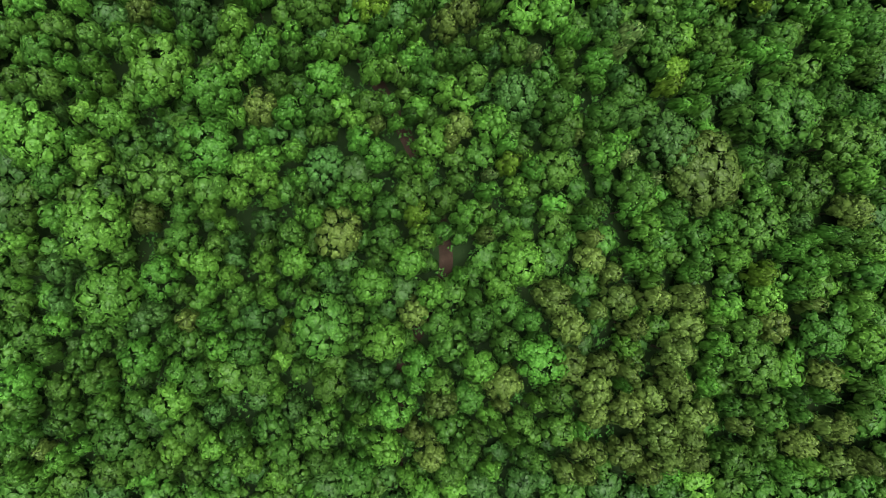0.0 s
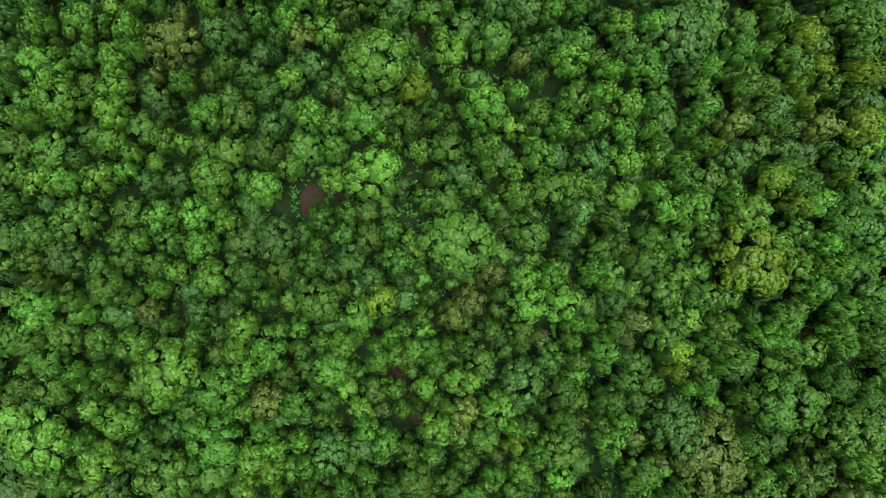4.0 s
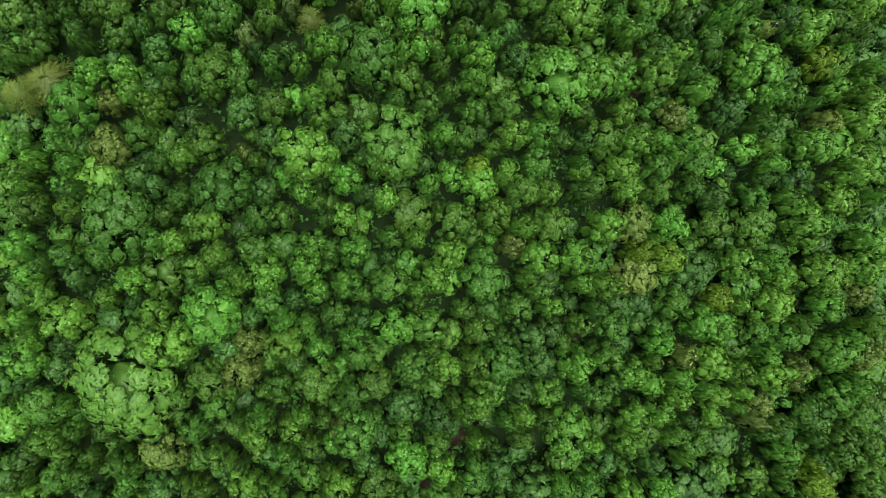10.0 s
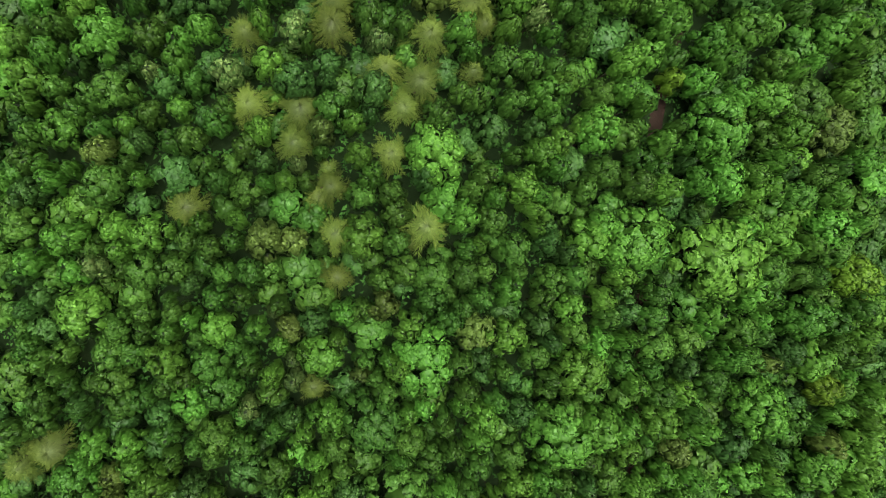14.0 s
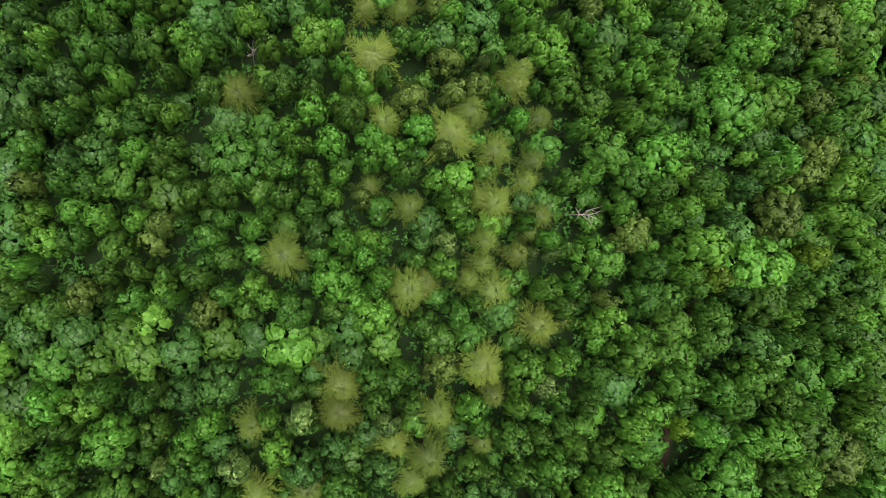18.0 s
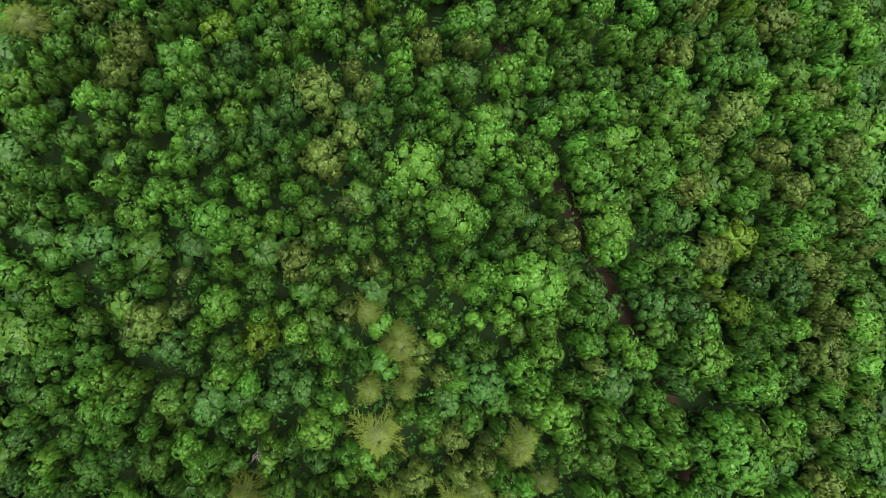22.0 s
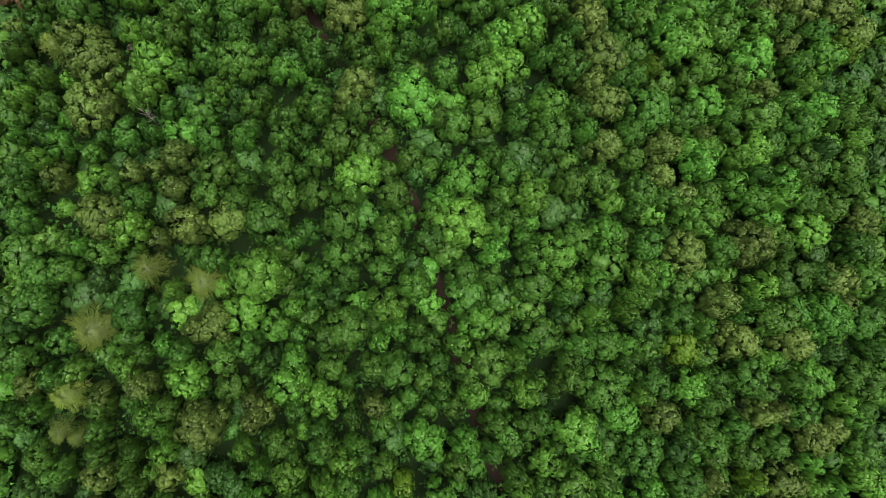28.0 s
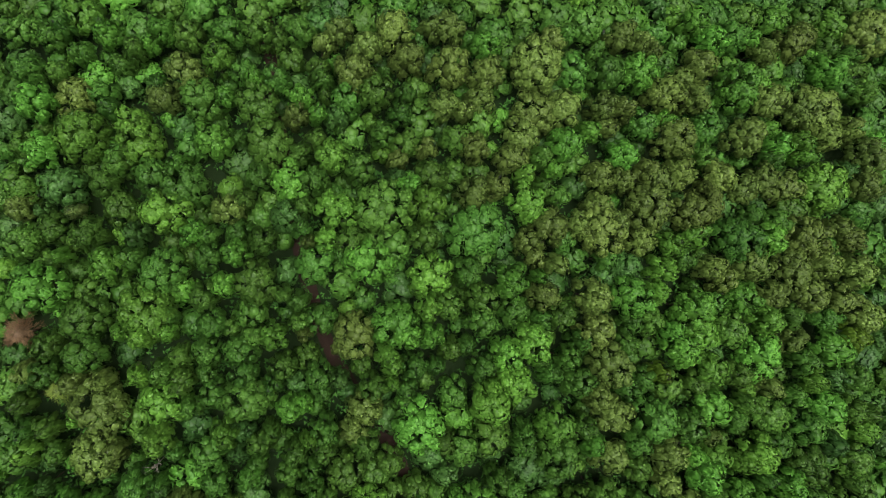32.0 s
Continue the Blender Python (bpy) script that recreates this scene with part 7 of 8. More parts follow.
grove([
    ("g", -26.1, 271.7, 1.80), ("g", -24.2, 276.6, 1.70), ("o", -24.0, 270.4, 1.18), ("o", -23.6, 268.5, 1.42), ("g", -23.0, 274.0, 1.12),
    ("o", -22.7, 269.4, 1.65), ("d", -21.8, 275.2, 0.94), ("b", -21.2, 278.3, 1.79), ("b", -19.4, 272.0, 2.27), ("g", -19.3, 283.4, 1.39),
    ("b", -19.3, 280.9, 1.38), ("b", -19.1, 275.6, 1.54), ("g", -18.7, 277.6, 1.21), ("g", -18.5, 269.1, 1.43), ("b", -17.8, 272.4, 0.94),
    ("g", -17.3, 282.1, 1.66), ("g", -16.1, 277.5, 1.73), ("b", -15.5, 270.5, 1.98), ("g", -14.8, 273.6, 1.60), ("d", -14.1, 282.6, 1.14),
    ("b", -12.9, 272.0, 1.03), ("g", -12.8, 268.4, 1.04), ("g", -12.8, 270.3, 1.04), ("g", -12.8, 278.1, 2.36), ("g", -10.2, 274.1, 1.49),
    ("o", -9.3, 269.4, 1.48), ("b", -8.8, 276.7, 1.23), ("b", -8.1, 281.1, 2.14), ("g", -7.6, 268.8, 1.49), ("g", -7.5, 273.3, 2.20),
])
grove([
    ("b", -6.8, 277.9, 1.69), ("g", -5.5, 269.9, 1.37), ("b", -5.2, 283.1, 2.03), ("g", -4.7, 278.4, 1.25), ("g", -4.5, 276.0, 1.34),
    ("g", -3.9, 272.4, 1.42), ("g", -2.6, 276.3, 1.34), ("g", -2.1, 273.7, 1.61), ("g", -1.6, 269.4, 1.06), ("g", -1.4, 271.3, 1.18),
    ("g", -0.1, 268.3, 1.43), ("b", 1.0, 275.9, 1.56), ("b", 2.2, 269.9, 1.70), ("g", 3.6, 273.4, 2.85), ("b", 3.8, 278.7, 2.23),
    ("b", 7.1, 274.0, 1.44), ("b", 8.5, 270.5, 1.82), ("b", 8.8, 275.7, 1.29), ("g", 10.4, 283.4, 2.38), ("g", 10.7, 271.0, 1.29),
    ("g", 11.6, 276.8, 2.46), ("g", 13.0, 270.3, 1.19), ("d", 14.0, 279.2, 1.25), ("g", 14.0, 281.9, 1.22), ("g", 14.4, 273.6, 1.30),
    ("g", 15.1, 271.5, 1.76), ("g", 15.5, 275.4, 1.59), ("b", 15.6, 283.3, 1.60), ("g", 16.2, 278.4, 1.41), ("b", 18.5, 279.0, 1.47),
])
grove([
    ("b", 18.7, 283.9, 1.62), ("g", 18.9, 269.9, 2.84), ("g", 19.1, 275.5, 2.28), ("b", 22.2, 275.3, 1.42), ("b", 22.7, 279.7, 1.33),
    ("g", 22.9, 273.1, 1.39), ("b", 23.3, 281.6, 1.72), ("b", 24.4, 268.6, 1.23), ("g", 25.3, 275.2, 1.82), ("d", 25.5, 278.1, 2.20),
    ("g", 26.6, 270.2, 2.18), ("g", 29.7, 279.1, 2.32), ("y", 30.9, 275.0, 2.25), ("g", 31.4, 282.9, 2.41), ("b", 31.5, 269.6, 2.07),
    ("b", 32.7, 277.7, 1.64), ("g", 34.1, 273.3, 1.85), ("g", 35.0, 270.4, 1.85), ("o", 35.5, 279.5, 1.37), ("o", 36.1, 281.2, 2.07),
    ("o", 39.2, 275.3, 2.46), ("g", 39.6, 278.1, 1.29), ("g", 39.7, 270.8, 2.49), ("g", 41.1, 280.4, 1.09), ("b", 42.2, 282.6, 1.89),
    ("g", 43.0, 268.5, 1.97), ("b", 43.2, 272.9, 1.58), ("g", 44.5, 278.0, 2.55), ("g", 45.2, 272.1, 1.29), ("g", 46.6, 269.8, 1.60),
])
grove([
    ("o", 47.8, 274.9, 2.50), ("g", 48.0, 279.5, 2.09), ("b", 50.1, 270.3, 2.67), ("b", 52.4, 277.7, 3.29), ("o", 54.5, 283.0, 2.30),
    ("d", 54.8, 273.1, 1.55), ("o", 56.3, 280.1, 1.54), ("g", 56.5, 270.0, 2.75), ("g", 57.9, 279.0, 1.54), ("g", 58.7, 276.8, 2.06),
    ("g", 59.1, 283.6, 2.42), ("g", 59.6, 273.9, 1.61), ("g", 61.9, 281.3, 1.73),
])
grove([
    ("g", -49.7, 297.3, 1.62), ("g", -49.4, 293.8, 1.61), ("g", -49.2, 291.1, 1.60), ("b", -47.3, 297.9, 1.17), ("g", -47.2, 285.1, 1.95),
    ("o", -46.0, 296.1, 1.59), ("g", -44.5, 288.7, 1.24), ("g", -44.3, 285.1, 1.56), ("b", -42.7, 288.0, 1.16), ("g", -42.7, 299.2, 1.24),
    ("o", -42.3, 293.5, 1.17), ("b", -41.3, 296.7, 1.27), ("d", -40.8, 284.4, 1.61), ("o", -40.8, 291.6, 2.64), ("g", -40.4, 287.4, 1.72),
    ("g", -39.5, 295.5, 1.44), ("o", -38.0, 297.0, 1.53), ("b", -37.4, 289.8, 2.02), ("g", -37.0, 293.8, 1.65), ("l", -35.6, 285.7, 1.74),
    ("o", -35.3, 297.4, 1.26), ("o", -34.2, 289.1, 1.30), ("o", -32.6, 299.0, 1.84), ("o", -32.6, 294.9, 1.50), ("o", -31.4, 290.4, 2.19),
    ("g", -31.3, 287.3, 1.27), ("g", -29.5, 294.2, 1.72), ("g", -28.8, 286.7, 1.80), ("g", -28.4, 297.4, 2.22), ("o", -26.9, 291.0, 2.23),
])
grove([
    ("g", -25.8, 294.2, 1.63), ("g", -24.6, 296.2, 1.17), ("b", -23.2, 284.2, 2.90), ("g", -22.5, 291.0, 2.51), ("g", -21.4, 297.5, 2.01),
    ("b", -21.2, 284.7, 1.30), ("g", -20.6, 294.2, 2.00), ("g", -19.2, 289.1, 1.23), ("g", -18.0, 296.9, 1.12), ("g", -17.5, 299.5, 1.16),
    ("g", -17.3, 294.2, 1.88), ("g", -17.3, 289.7, 1.50), ("g", -16.1, 298.2, 1.52), ("g", -16.0, 284.6, 1.62), ("g", -14.0, 287.1, 1.76),
    ("g", -14.0, 291.0, 2.20), ("g", -14.0, 294.2, 1.10), ("g", -12.7, 284.5, 1.68), ("g", -12.0, 294.2, 1.34), ("g", -11.3, 288.4, 1.68),
    ("b", -11.3, 297.2, 2.65), ("g", -8.7, 285.1, 1.66), ("g", -7.9, 288.3, 1.62), ("b", -7.9, 290.3, 1.62), ("g", -7.2, 295.0, 1.92),
    ("g", -6.6, 287.0, 1.17), ("b", -5.8, 291.6, 1.26), ("g", -5.1, 299.3, 1.59), ("d", -4.4, 297.0, 1.27), ("g", -3.1, 288.9, 1.95),
])
grove([
    ("b", -2.4, 291.6, 1.43), ("g", -2.3, 298.3, 1.48), ("b", -0.9, 294.2, 1.69), ("b", 1.3, 290.9, 3.09), ("g", 1.7, 284.9, 1.91),
    ("b", 1.8, 296.7, 2.72), ("g", 4.6, 284.2, 1.74), ("b", 5.4, 287.5, 1.86), ("g", 5.6, 292.9, 1.37), ("g", 5.7, 299.8, 1.63),
    ("b", 6.3, 290.2, 1.58), ("g", 7.1, 295.0, 1.53), ("g", 7.7, 291.5, 1.31), ("g", 7.8, 297.8, 1.83), ("g", 9.8, 286.8, 1.31),
    ("b", 10.3, 294.5, 2.31), ("b", 13.0, 286.8, 2.63), ("g", 15.9, 289.4, 2.09), ("g", 16.1, 295.8, 2.04), ("g", 19.2, 297.2, 2.05),
    ("b", 20.7, 289.9, 2.15), ("b", 21.4, 293.6, 1.60), ("g", 23.8, 292.9, 1.38), ("b", 25.0, 284.5, 2.02), ("g", 26.2, 295.1, 2.22),
    ("g", 26.7, 287.9, 2.07), ("b", 27.4, 284.4, 1.83), ("g", 29.4, 294.4, 1.47), ("o", 29.5, 298.0, 1.79), ("o", 31.5, 287.1, 2.61),
])
grove([
    ("o", 31.9, 295.2, 1.97), ("b", 33.4, 291.5, 2.69), ("b", 33.7, 299.2, 2.23), ("g", 35.2, 295.2, 2.00), ("g", 36.5, 287.5, 2.19),
    ("b", 39.4, 296.7, 1.80), ("o", 40.7, 287.8, 2.89), ("b", 41.8, 294.5, 2.09), ("g", 42.8, 298.2, 1.49), ("b", 44.2, 289.9, 1.61),
    ("b", 45.3, 294.5, 1.52), ("g", 46.6, 284.0, 3.02), ("g", 46.8, 289.2, 1.65), ("b", 47.2, 296.7, 2.03), ("g", 50.6, 294.5, 2.10),
    ("b", 50.9, 289.7, 2.51), ("g", 51.4, 284.3, 1.75), ("g", 54.2, 293.7, 1.88), ("g", 57.5, 288.3, 2.35), ("g", 57.7, 299.5, 2.39),
    ("g", 57.9, 296.1, 1.97), ("o", 59.5, 291.4, 2.08),
])
grove([
    ("o", -51.3, 314.1, 1.46), ("d", -51.1, 312.4, 0.85), ("g", -50.9, 310.6, 1.33), ("g", -50.4, 307.0, 1.44), ("b", -49.9, 301.0, 1.17),
    ("b", -49.8, 305.3, 1.43), ("g", -48.8, 314.1, 1.80), ("g", -48.3, 308.1, 1.45), ("d", -48.2, 301.0, 1.00), ("g", -47.4, 304.7, 1.55),
    ("l", -47.3, 311.7, 1.43), ("b", -45.1, 300.1, 1.80), ("o", -45.1, 312.9, 1.55), ("g", -44.1, 315.9, 2.28), ("o", -42.8, 304.4, 2.69),
    ("o", -42.3, 312.9, 1.47), ("o", -42.2, 310.4, 3.03), ("o", -40.7, 304.5, 1.46), ("b", -38.2, 313.1, 1.37), ("g", -38.0, 301.2, 1.83),
    ("x", -35.9, 302.8, 0.95), ("b", -35.8, 306.4, 1.76), ("g", -35.8, 313.9, 1.47), ("b", -35.6, 310.3, 2.46), ("g", -35.5, 301.2, 1.05),
    ("g", -34.4, 304.4, 1.22), ("g", -33.2, 313.4, 1.59), ("g", -32.2, 309.7, 1.36), ("g", -31.1, 313.7, 1.33), ("g", -30.7, 315.8, 1.69),
])
grove([
    ("g", -30.1, 304.2, 2.16), ("g", -29.8, 310.8, 1.79), ("g", -29.2, 300.6, 1.74), ("b", -28.3, 307.1, 1.68), ("d", -26.7, 304.3, 1.23),
    ("g", -26.5, 313.9, 1.70), ("d", -26.2, 306.3, 1.42), ("g", -25.1, 310.3, 2.62), ("b", -24.9, 301.3, 1.54), ("g", -24.4, 305.2, 1.60),
    ("g", -24.2, 302.7, 1.23), ("g", -23.2, 306.9, 1.25), ("g", -22.7, 312.6, 1.25), ("g", -21.3, 314.1, 1.63), ("b", -21.2, 309.4, 1.62),
    ("g", -20.7, 301.4, 1.68), ("g", -19.6, 303.8, 1.52), ("b", -19.1, 309.4, 1.27), ("g", -18.8, 315.6, 1.64), ("g", -18.7, 300.1, 0.89),
    ("b", -18.4, 305.6, 1.08), ("g", -18.1, 302.1, 1.13), ("g", -17.3, 313.1, 1.73), ("g", -17.0, 310.8, 1.36), ("g", -16.4, 306.7, 1.80),
    ("g", -16.3, 304.3, 1.43), ("d", -14.6, 312.4, 1.27), ("g", -13.8, 301.5, 2.25), ("o", -12.5, 306.5, 1.79), ("g", -11.9, 314.3, 1.38),
])
grove([
    ("o", -11.7, 308.5, 2.01), ("g", -11.5, 304.6, 1.73), ("g", -10.2, 311.7, 1.75), ("b", -8.9, 315.2, 1.49), ("b", -8.2, 312.2, 0.92),
    ("g", -7.9, 302.3, 1.66), ("b", -7.7, 313.9, 1.49), ("g", -6.2, 308.9, 1.47), ("g", -6.0, 311.5, 1.37), ("g", -4.8, 314.1, 1.61),
    ("b", -4.4, 307.0, 3.11), ("g", -2.4, 314.2, 1.26), ("g", -1.7, 304.5, 1.49), ("d", -0.9, 300.4, 1.52), ("g", -0.2, 310.7, 1.85),
    ("g", 1.1, 303.6, 2.09), ("g", 3.9, 314.0, 1.75), ("b", 4.2, 309.6, 2.51), ("g", 4.9, 305.3, 2.37), ("b", 6.8, 315.3, 2.05),
    ("b", 7.9, 311.6, 2.34), ("g", 8.4, 303.9, 1.60), ("g", 9.1, 305.9, 1.23), ("g", 11.3, 314.5, 1.11), ("g", 12.4, 312.6, 1.52),
    ("b", 12.9, 306.4, 2.31), ("g", 13.7, 302.3, 2.66), ("g", 15.2, 314.4, 1.64), ("g", 16.0, 311.6, 2.13), ("g", 16.7, 305.5, 1.61),
])
grove([
    ("b", 18.3, 303.4, 1.56), ("o", 19.3, 310.0, 1.64), ("o", 21.4, 301.9, 2.20), ("o", 21.4, 307.3, 2.39), ("o", 21.4, 313.5, 2.79),
    ("g", 23.3, 310.2, 1.65), ("g", 24.5, 303.1, 1.74), ("g", 24.8, 300.1, 1.79), ("g", 26.2, 311.2, 1.68), ("g", 27.8, 306.4, 2.92),
    ("y", 27.9, 312.2, 1.29), ("o", 29.3, 301.4, 2.17), ("b", 31.2, 315.4, 2.40), ("g", 31.8, 304.8, 2.28), ("b", 32.4, 301.7, 1.58),
    ("g", 33.6, 311.0, 1.70), ("b", 35.3, 313.1, 2.22), ("b", 35.6, 307.3, 2.47), ("b", 35.9, 301.0, 2.18), ("o", 36.0, 303.8, 1.22),
    ("g", 39.4, 305.8, 1.71), ("b", 39.9, 300.1, 1.55), ("g", 40.5, 307.8, 1.42), ("g", 40.7, 311.7, 1.85), ("b", 41.8, 301.3, 2.32),
    ("b", 43.8, 314.3, 2.97), ("g", 44.5, 306.9, 2.54), ("o", 45.0, 310.0, 1.64), ("g", 45.3, 302.6, 2.12), ("g", 49.3, 308.2, 1.58),
])
grove([
    ("g", 49.7, 300.1, 2.63), ("g", 49.7, 304.5, 2.26), ("g", 50.0, 313.3, 1.87), ("b", 51.7, 311.0, 1.66), ("b", 52.4, 307.2, 2.38),
    ("d", 54.4, 302.2, 1.57), ("b", 54.6, 315.4, 2.50), ("d", 56.2, 310.8, 1.92), ("g", 57.3, 306.2, 1.78), ("g", 59.4, 311.1, 1.93),
    ("b", 59.7, 303.9, 1.88), ("g", 59.7, 306.1, 1.47),
])
grove([
    ("g", -52.5, 329.2, 2.08), ("r", -52.3, 318.4, 2.21), ("b", -50.1, 324.0, 2.76), ("g", -49.6, 331.3, 1.85), ("g", -48.9, 317.4, 1.73),
    ("b", -47.4, 328.0, 1.07), ("g", -46.3, 329.3, 1.43), ("g", -45.0, 320.3, 2.67), ("g", -44.4, 330.7, 1.89), ("b", -42.8, 326.4, 2.03),
    ("b", -40.9, 318.7, 1.14), ("g", -39.7, 327.4, 1.58), ("d", -39.2, 330.1, 1.54), ("b", -38.3, 318.0, 1.41), ("b", -38.1, 320.5, 3.11),
    ("g", -36.4, 326.1, 2.66), ("g", -35.5, 320.9, 1.25), ("b", -35.2, 318.5, 1.18), ("g", -33.7, 316.1, 1.49), ("b", -32.8, 330.4, 1.60),
    ("g", -31.0, 322.8, 1.69), ("g", -30.6, 330.1, 1.29), ("g", -30.5, 327.4, 1.71), ("g", -30.2, 319.6, 1.70), ("b", -29.0, 324.7, 1.55),
    ("g", -28.0, 318.8, 1.35), ("g", -27.3, 330.9, 1.60), ("b", -27.2, 328.1, 1.65), ("g", -26.8, 316.3, 1.89), ("g", -25.6, 320.9, 1.99),
])
grove([
    ("g", -25.3, 318.1, 1.54), ("g", -24.5, 329.5, 1.68), ("g", -24.4, 324.7, 2.55), ("b", -22.6, 318.2, 1.72), ("g", -21.6, 322.8, 1.12),
    ("g", -19.7, 330.9, 1.21), ("g", -19.6, 319.5, 1.29), ("g", -19.6, 322.2, 1.35), ("o", -18.9, 317.7, 0.92), ("o", -18.9, 329.5, 0.94),
    ("g", -17.5, 326.8, 2.39), ("g", -16.8, 319.5, 1.97), ("b", -16.2, 330.3, 1.63), ("g", -13.3, 330.3, 1.89), ("o", -12.6, 317.6, 2.72),
    ("b", -11.5, 327.0, 2.77), ("g", -10.5, 329.6, 1.60), ("b", -7.7, 320.0, 2.76), ("b", -6.2, 318.1, 1.78), ("g", -4.0, 330.4, 2.04),
    ("b", -3.4, 318.0, 1.63), ("b", -3.4, 321.4, 1.61), ("b", -3.0, 325.4, 2.54), ("g", -0.5, 316.0, 1.51), ("g", -0.5, 321.4, 1.90),
    ("g", 1.7, 316.6, 1.33), ("g", 1.9, 326.2, 1.83), ("g", 2.8, 331.3, 3.39), ("g", 4.0, 319.3, 2.10), ("g", 4.0, 322.7, 2.11),
])
grove([
    ("b", 7.5, 324.8, 2.22), ("g", 8.5, 320.6, 2.01), ("b", 9.9, 317.3, 2.37), ("o", 10.4, 329.8, 1.67), ("b", 11.7, 325.5, 0.99),
    ("o", 11.7, 327.6, 1.57), ("g", 11.8, 319.9, 1.46), ("o", 12.3, 322.7, 1.96), ("o", 14.1, 326.9, 1.45), ("g", 14.6, 319.9, 1.90),
    ("g", 17.1, 316.5, 1.44), ("o", 19.4, 322.6, 2.39), ("o", 19.6, 318.4, 2.37), ("o", 20.7, 331.5, 3.18), ("g", 21.3, 327.7, 1.50),
    ("g", 24.0, 316.3, 1.46), ("b", 24.2, 322.6, 2.62), ("g", 24.9, 319.0, 1.56), ("o", 27.2, 330.0, 2.05), ("g", 27.7, 319.4, 1.80),
    ("b", 28.4, 324.0, 1.41), ("b", 28.6, 326.3, 1.82), ("b", 30.1, 318.0, 1.50), ("b", 30.5, 330.0, 1.86), ("g", 32.9, 327.8, 1.81),
    ("b", 33.2, 321.1, 2.85), ("b", 34.9, 330.8, 1.95), ("o", 36.1, 326.3, 1.75), ("g", 37.0, 321.6, 1.74), ("o", 38.6, 324.7, 1.95),
])
grove([
    ("g", 39.3, 317.9, 2.32), ("b", 40.9, 322.5, 2.27), ("g", 40.9, 330.9, 3.22), ("o", 42.7, 326.6, 2.34), ("b", 45.1, 319.4, 2.17),
    ("b", 45.4, 330.9, 2.17), ("o", 46.7, 322.3, 2.09), ("o", 49.3, 316.3, 1.85), ("g", 49.5, 319.4, 1.80), ("o", 50.1, 326.0, 2.82),
    ("o", 51.7, 323.1, 2.32), ("o", 52.1, 330.8, 3.00), ("g", 55.0, 319.3, 2.11), ("o", 55.8, 327.0, 2.22), ("o", 57.1, 322.3, 2.30),
    ("y", 58.4, 316.1, 1.98), ("o", 59.5, 326.2, 2.35), ("o", 60.2, 331.1, 1.95), ("o", 61.9, 319.6, 2.43),
])
grove([
    ("o", -53.6, 333.3, 1.79), ("g", -53.6, 341.7, 1.78), ("g", -53.2, 336.7, 2.28), ("b", -52.3, 347.1, 2.24), ("d", -51.0, 333.3, 1.13),
    ("b", -50.4, 341.0, 2.07), ("d", -48.7, 336.8, 2.47), ("p", -46.8, 333.4, 0.96), ("b", -46.6, 342.5, 2.90), ("g", -43.5, 346.3, 1.40),
    ("g", -43.5, 336.9, 1.68), ("g", -42.0, 333.5, 2.17), ("g", -41.7, 339.1, 1.75), ("b", -39.2, 342.1, 2.70), ("g", -38.3, 337.8, 2.22),
    ("b", -36.7, 333.2, 2.74), ("b", -35.0, 339.7, 1.41), ("g", -33.5, 336.4, 2.77), ("b", -30.3, 342.3, 2.21), ("o", -28.7, 333.6, 1.85),
    ("g", -27.6, 343.1, 1.16), ("g", -26.7, 335.1, 1.40), ("g", -25.6, 347.3, 2.70), ("g", -25.4, 338.1, 1.70), ("g", -23.8, 341.8, 2.74),
    ("d", -21.8, 333.0, 1.93), ("b", -21.2, 337.4, 2.47), ("o", -20.6, 346.0, 1.66), ("g", -19.8, 341.5, 1.54), ("g", -19.0, 333.9, 1.38),
])
grove([
    ("b", -17.7, 346.5, 1.30), ("g", -17.7, 342.7, 1.37), ("g", -17.6, 337.5, 1.90), ("b", -15.5, 333.9, 2.43), ("d", -15.5, 345.8, 1.51),
    ("b", -15.5, 340.5, 2.08), ("g", -11.9, 339.4, 2.13), ("g", -9.1, 334.0, 3.42), ("g", -8.9, 344.5, 1.75), ("d", -7.6, 338.5, 1.16),
    ("o", -6.8, 340.8, 1.37), ("g", -6.7, 347.3, 1.50), ("g", -6.0, 343.1, 1.86), ("b", -5.7, 337.8, 1.65), ("b", -3.1, 334.1, 2.35),
    ("o", -3.0, 342.4, 1.50), ("g", -2.3, 338.6, 2.09), ("g", 0.9, 343.7, 1.89), ("o", 3.2, 335.9, 2.07), ("o", 3.9, 342.6, 1.93),
    ("o", 6.0, 337.3, 1.82), ("o", 8.5, 341.2, 2.01), ("o", 10.1, 344.3, 2.49), ("b", 10.2, 335.1, 2.55), ("b", 10.4, 338.9, 1.39),
    ("o", 11.8, 347.7, 2.88), ("g", 12.5, 341.3, 1.53), ("g", 13.0, 337.4, 1.50), ("o", 13.6, 332.1, 2.43), ("b", 14.5, 339.9, 1.40),
])
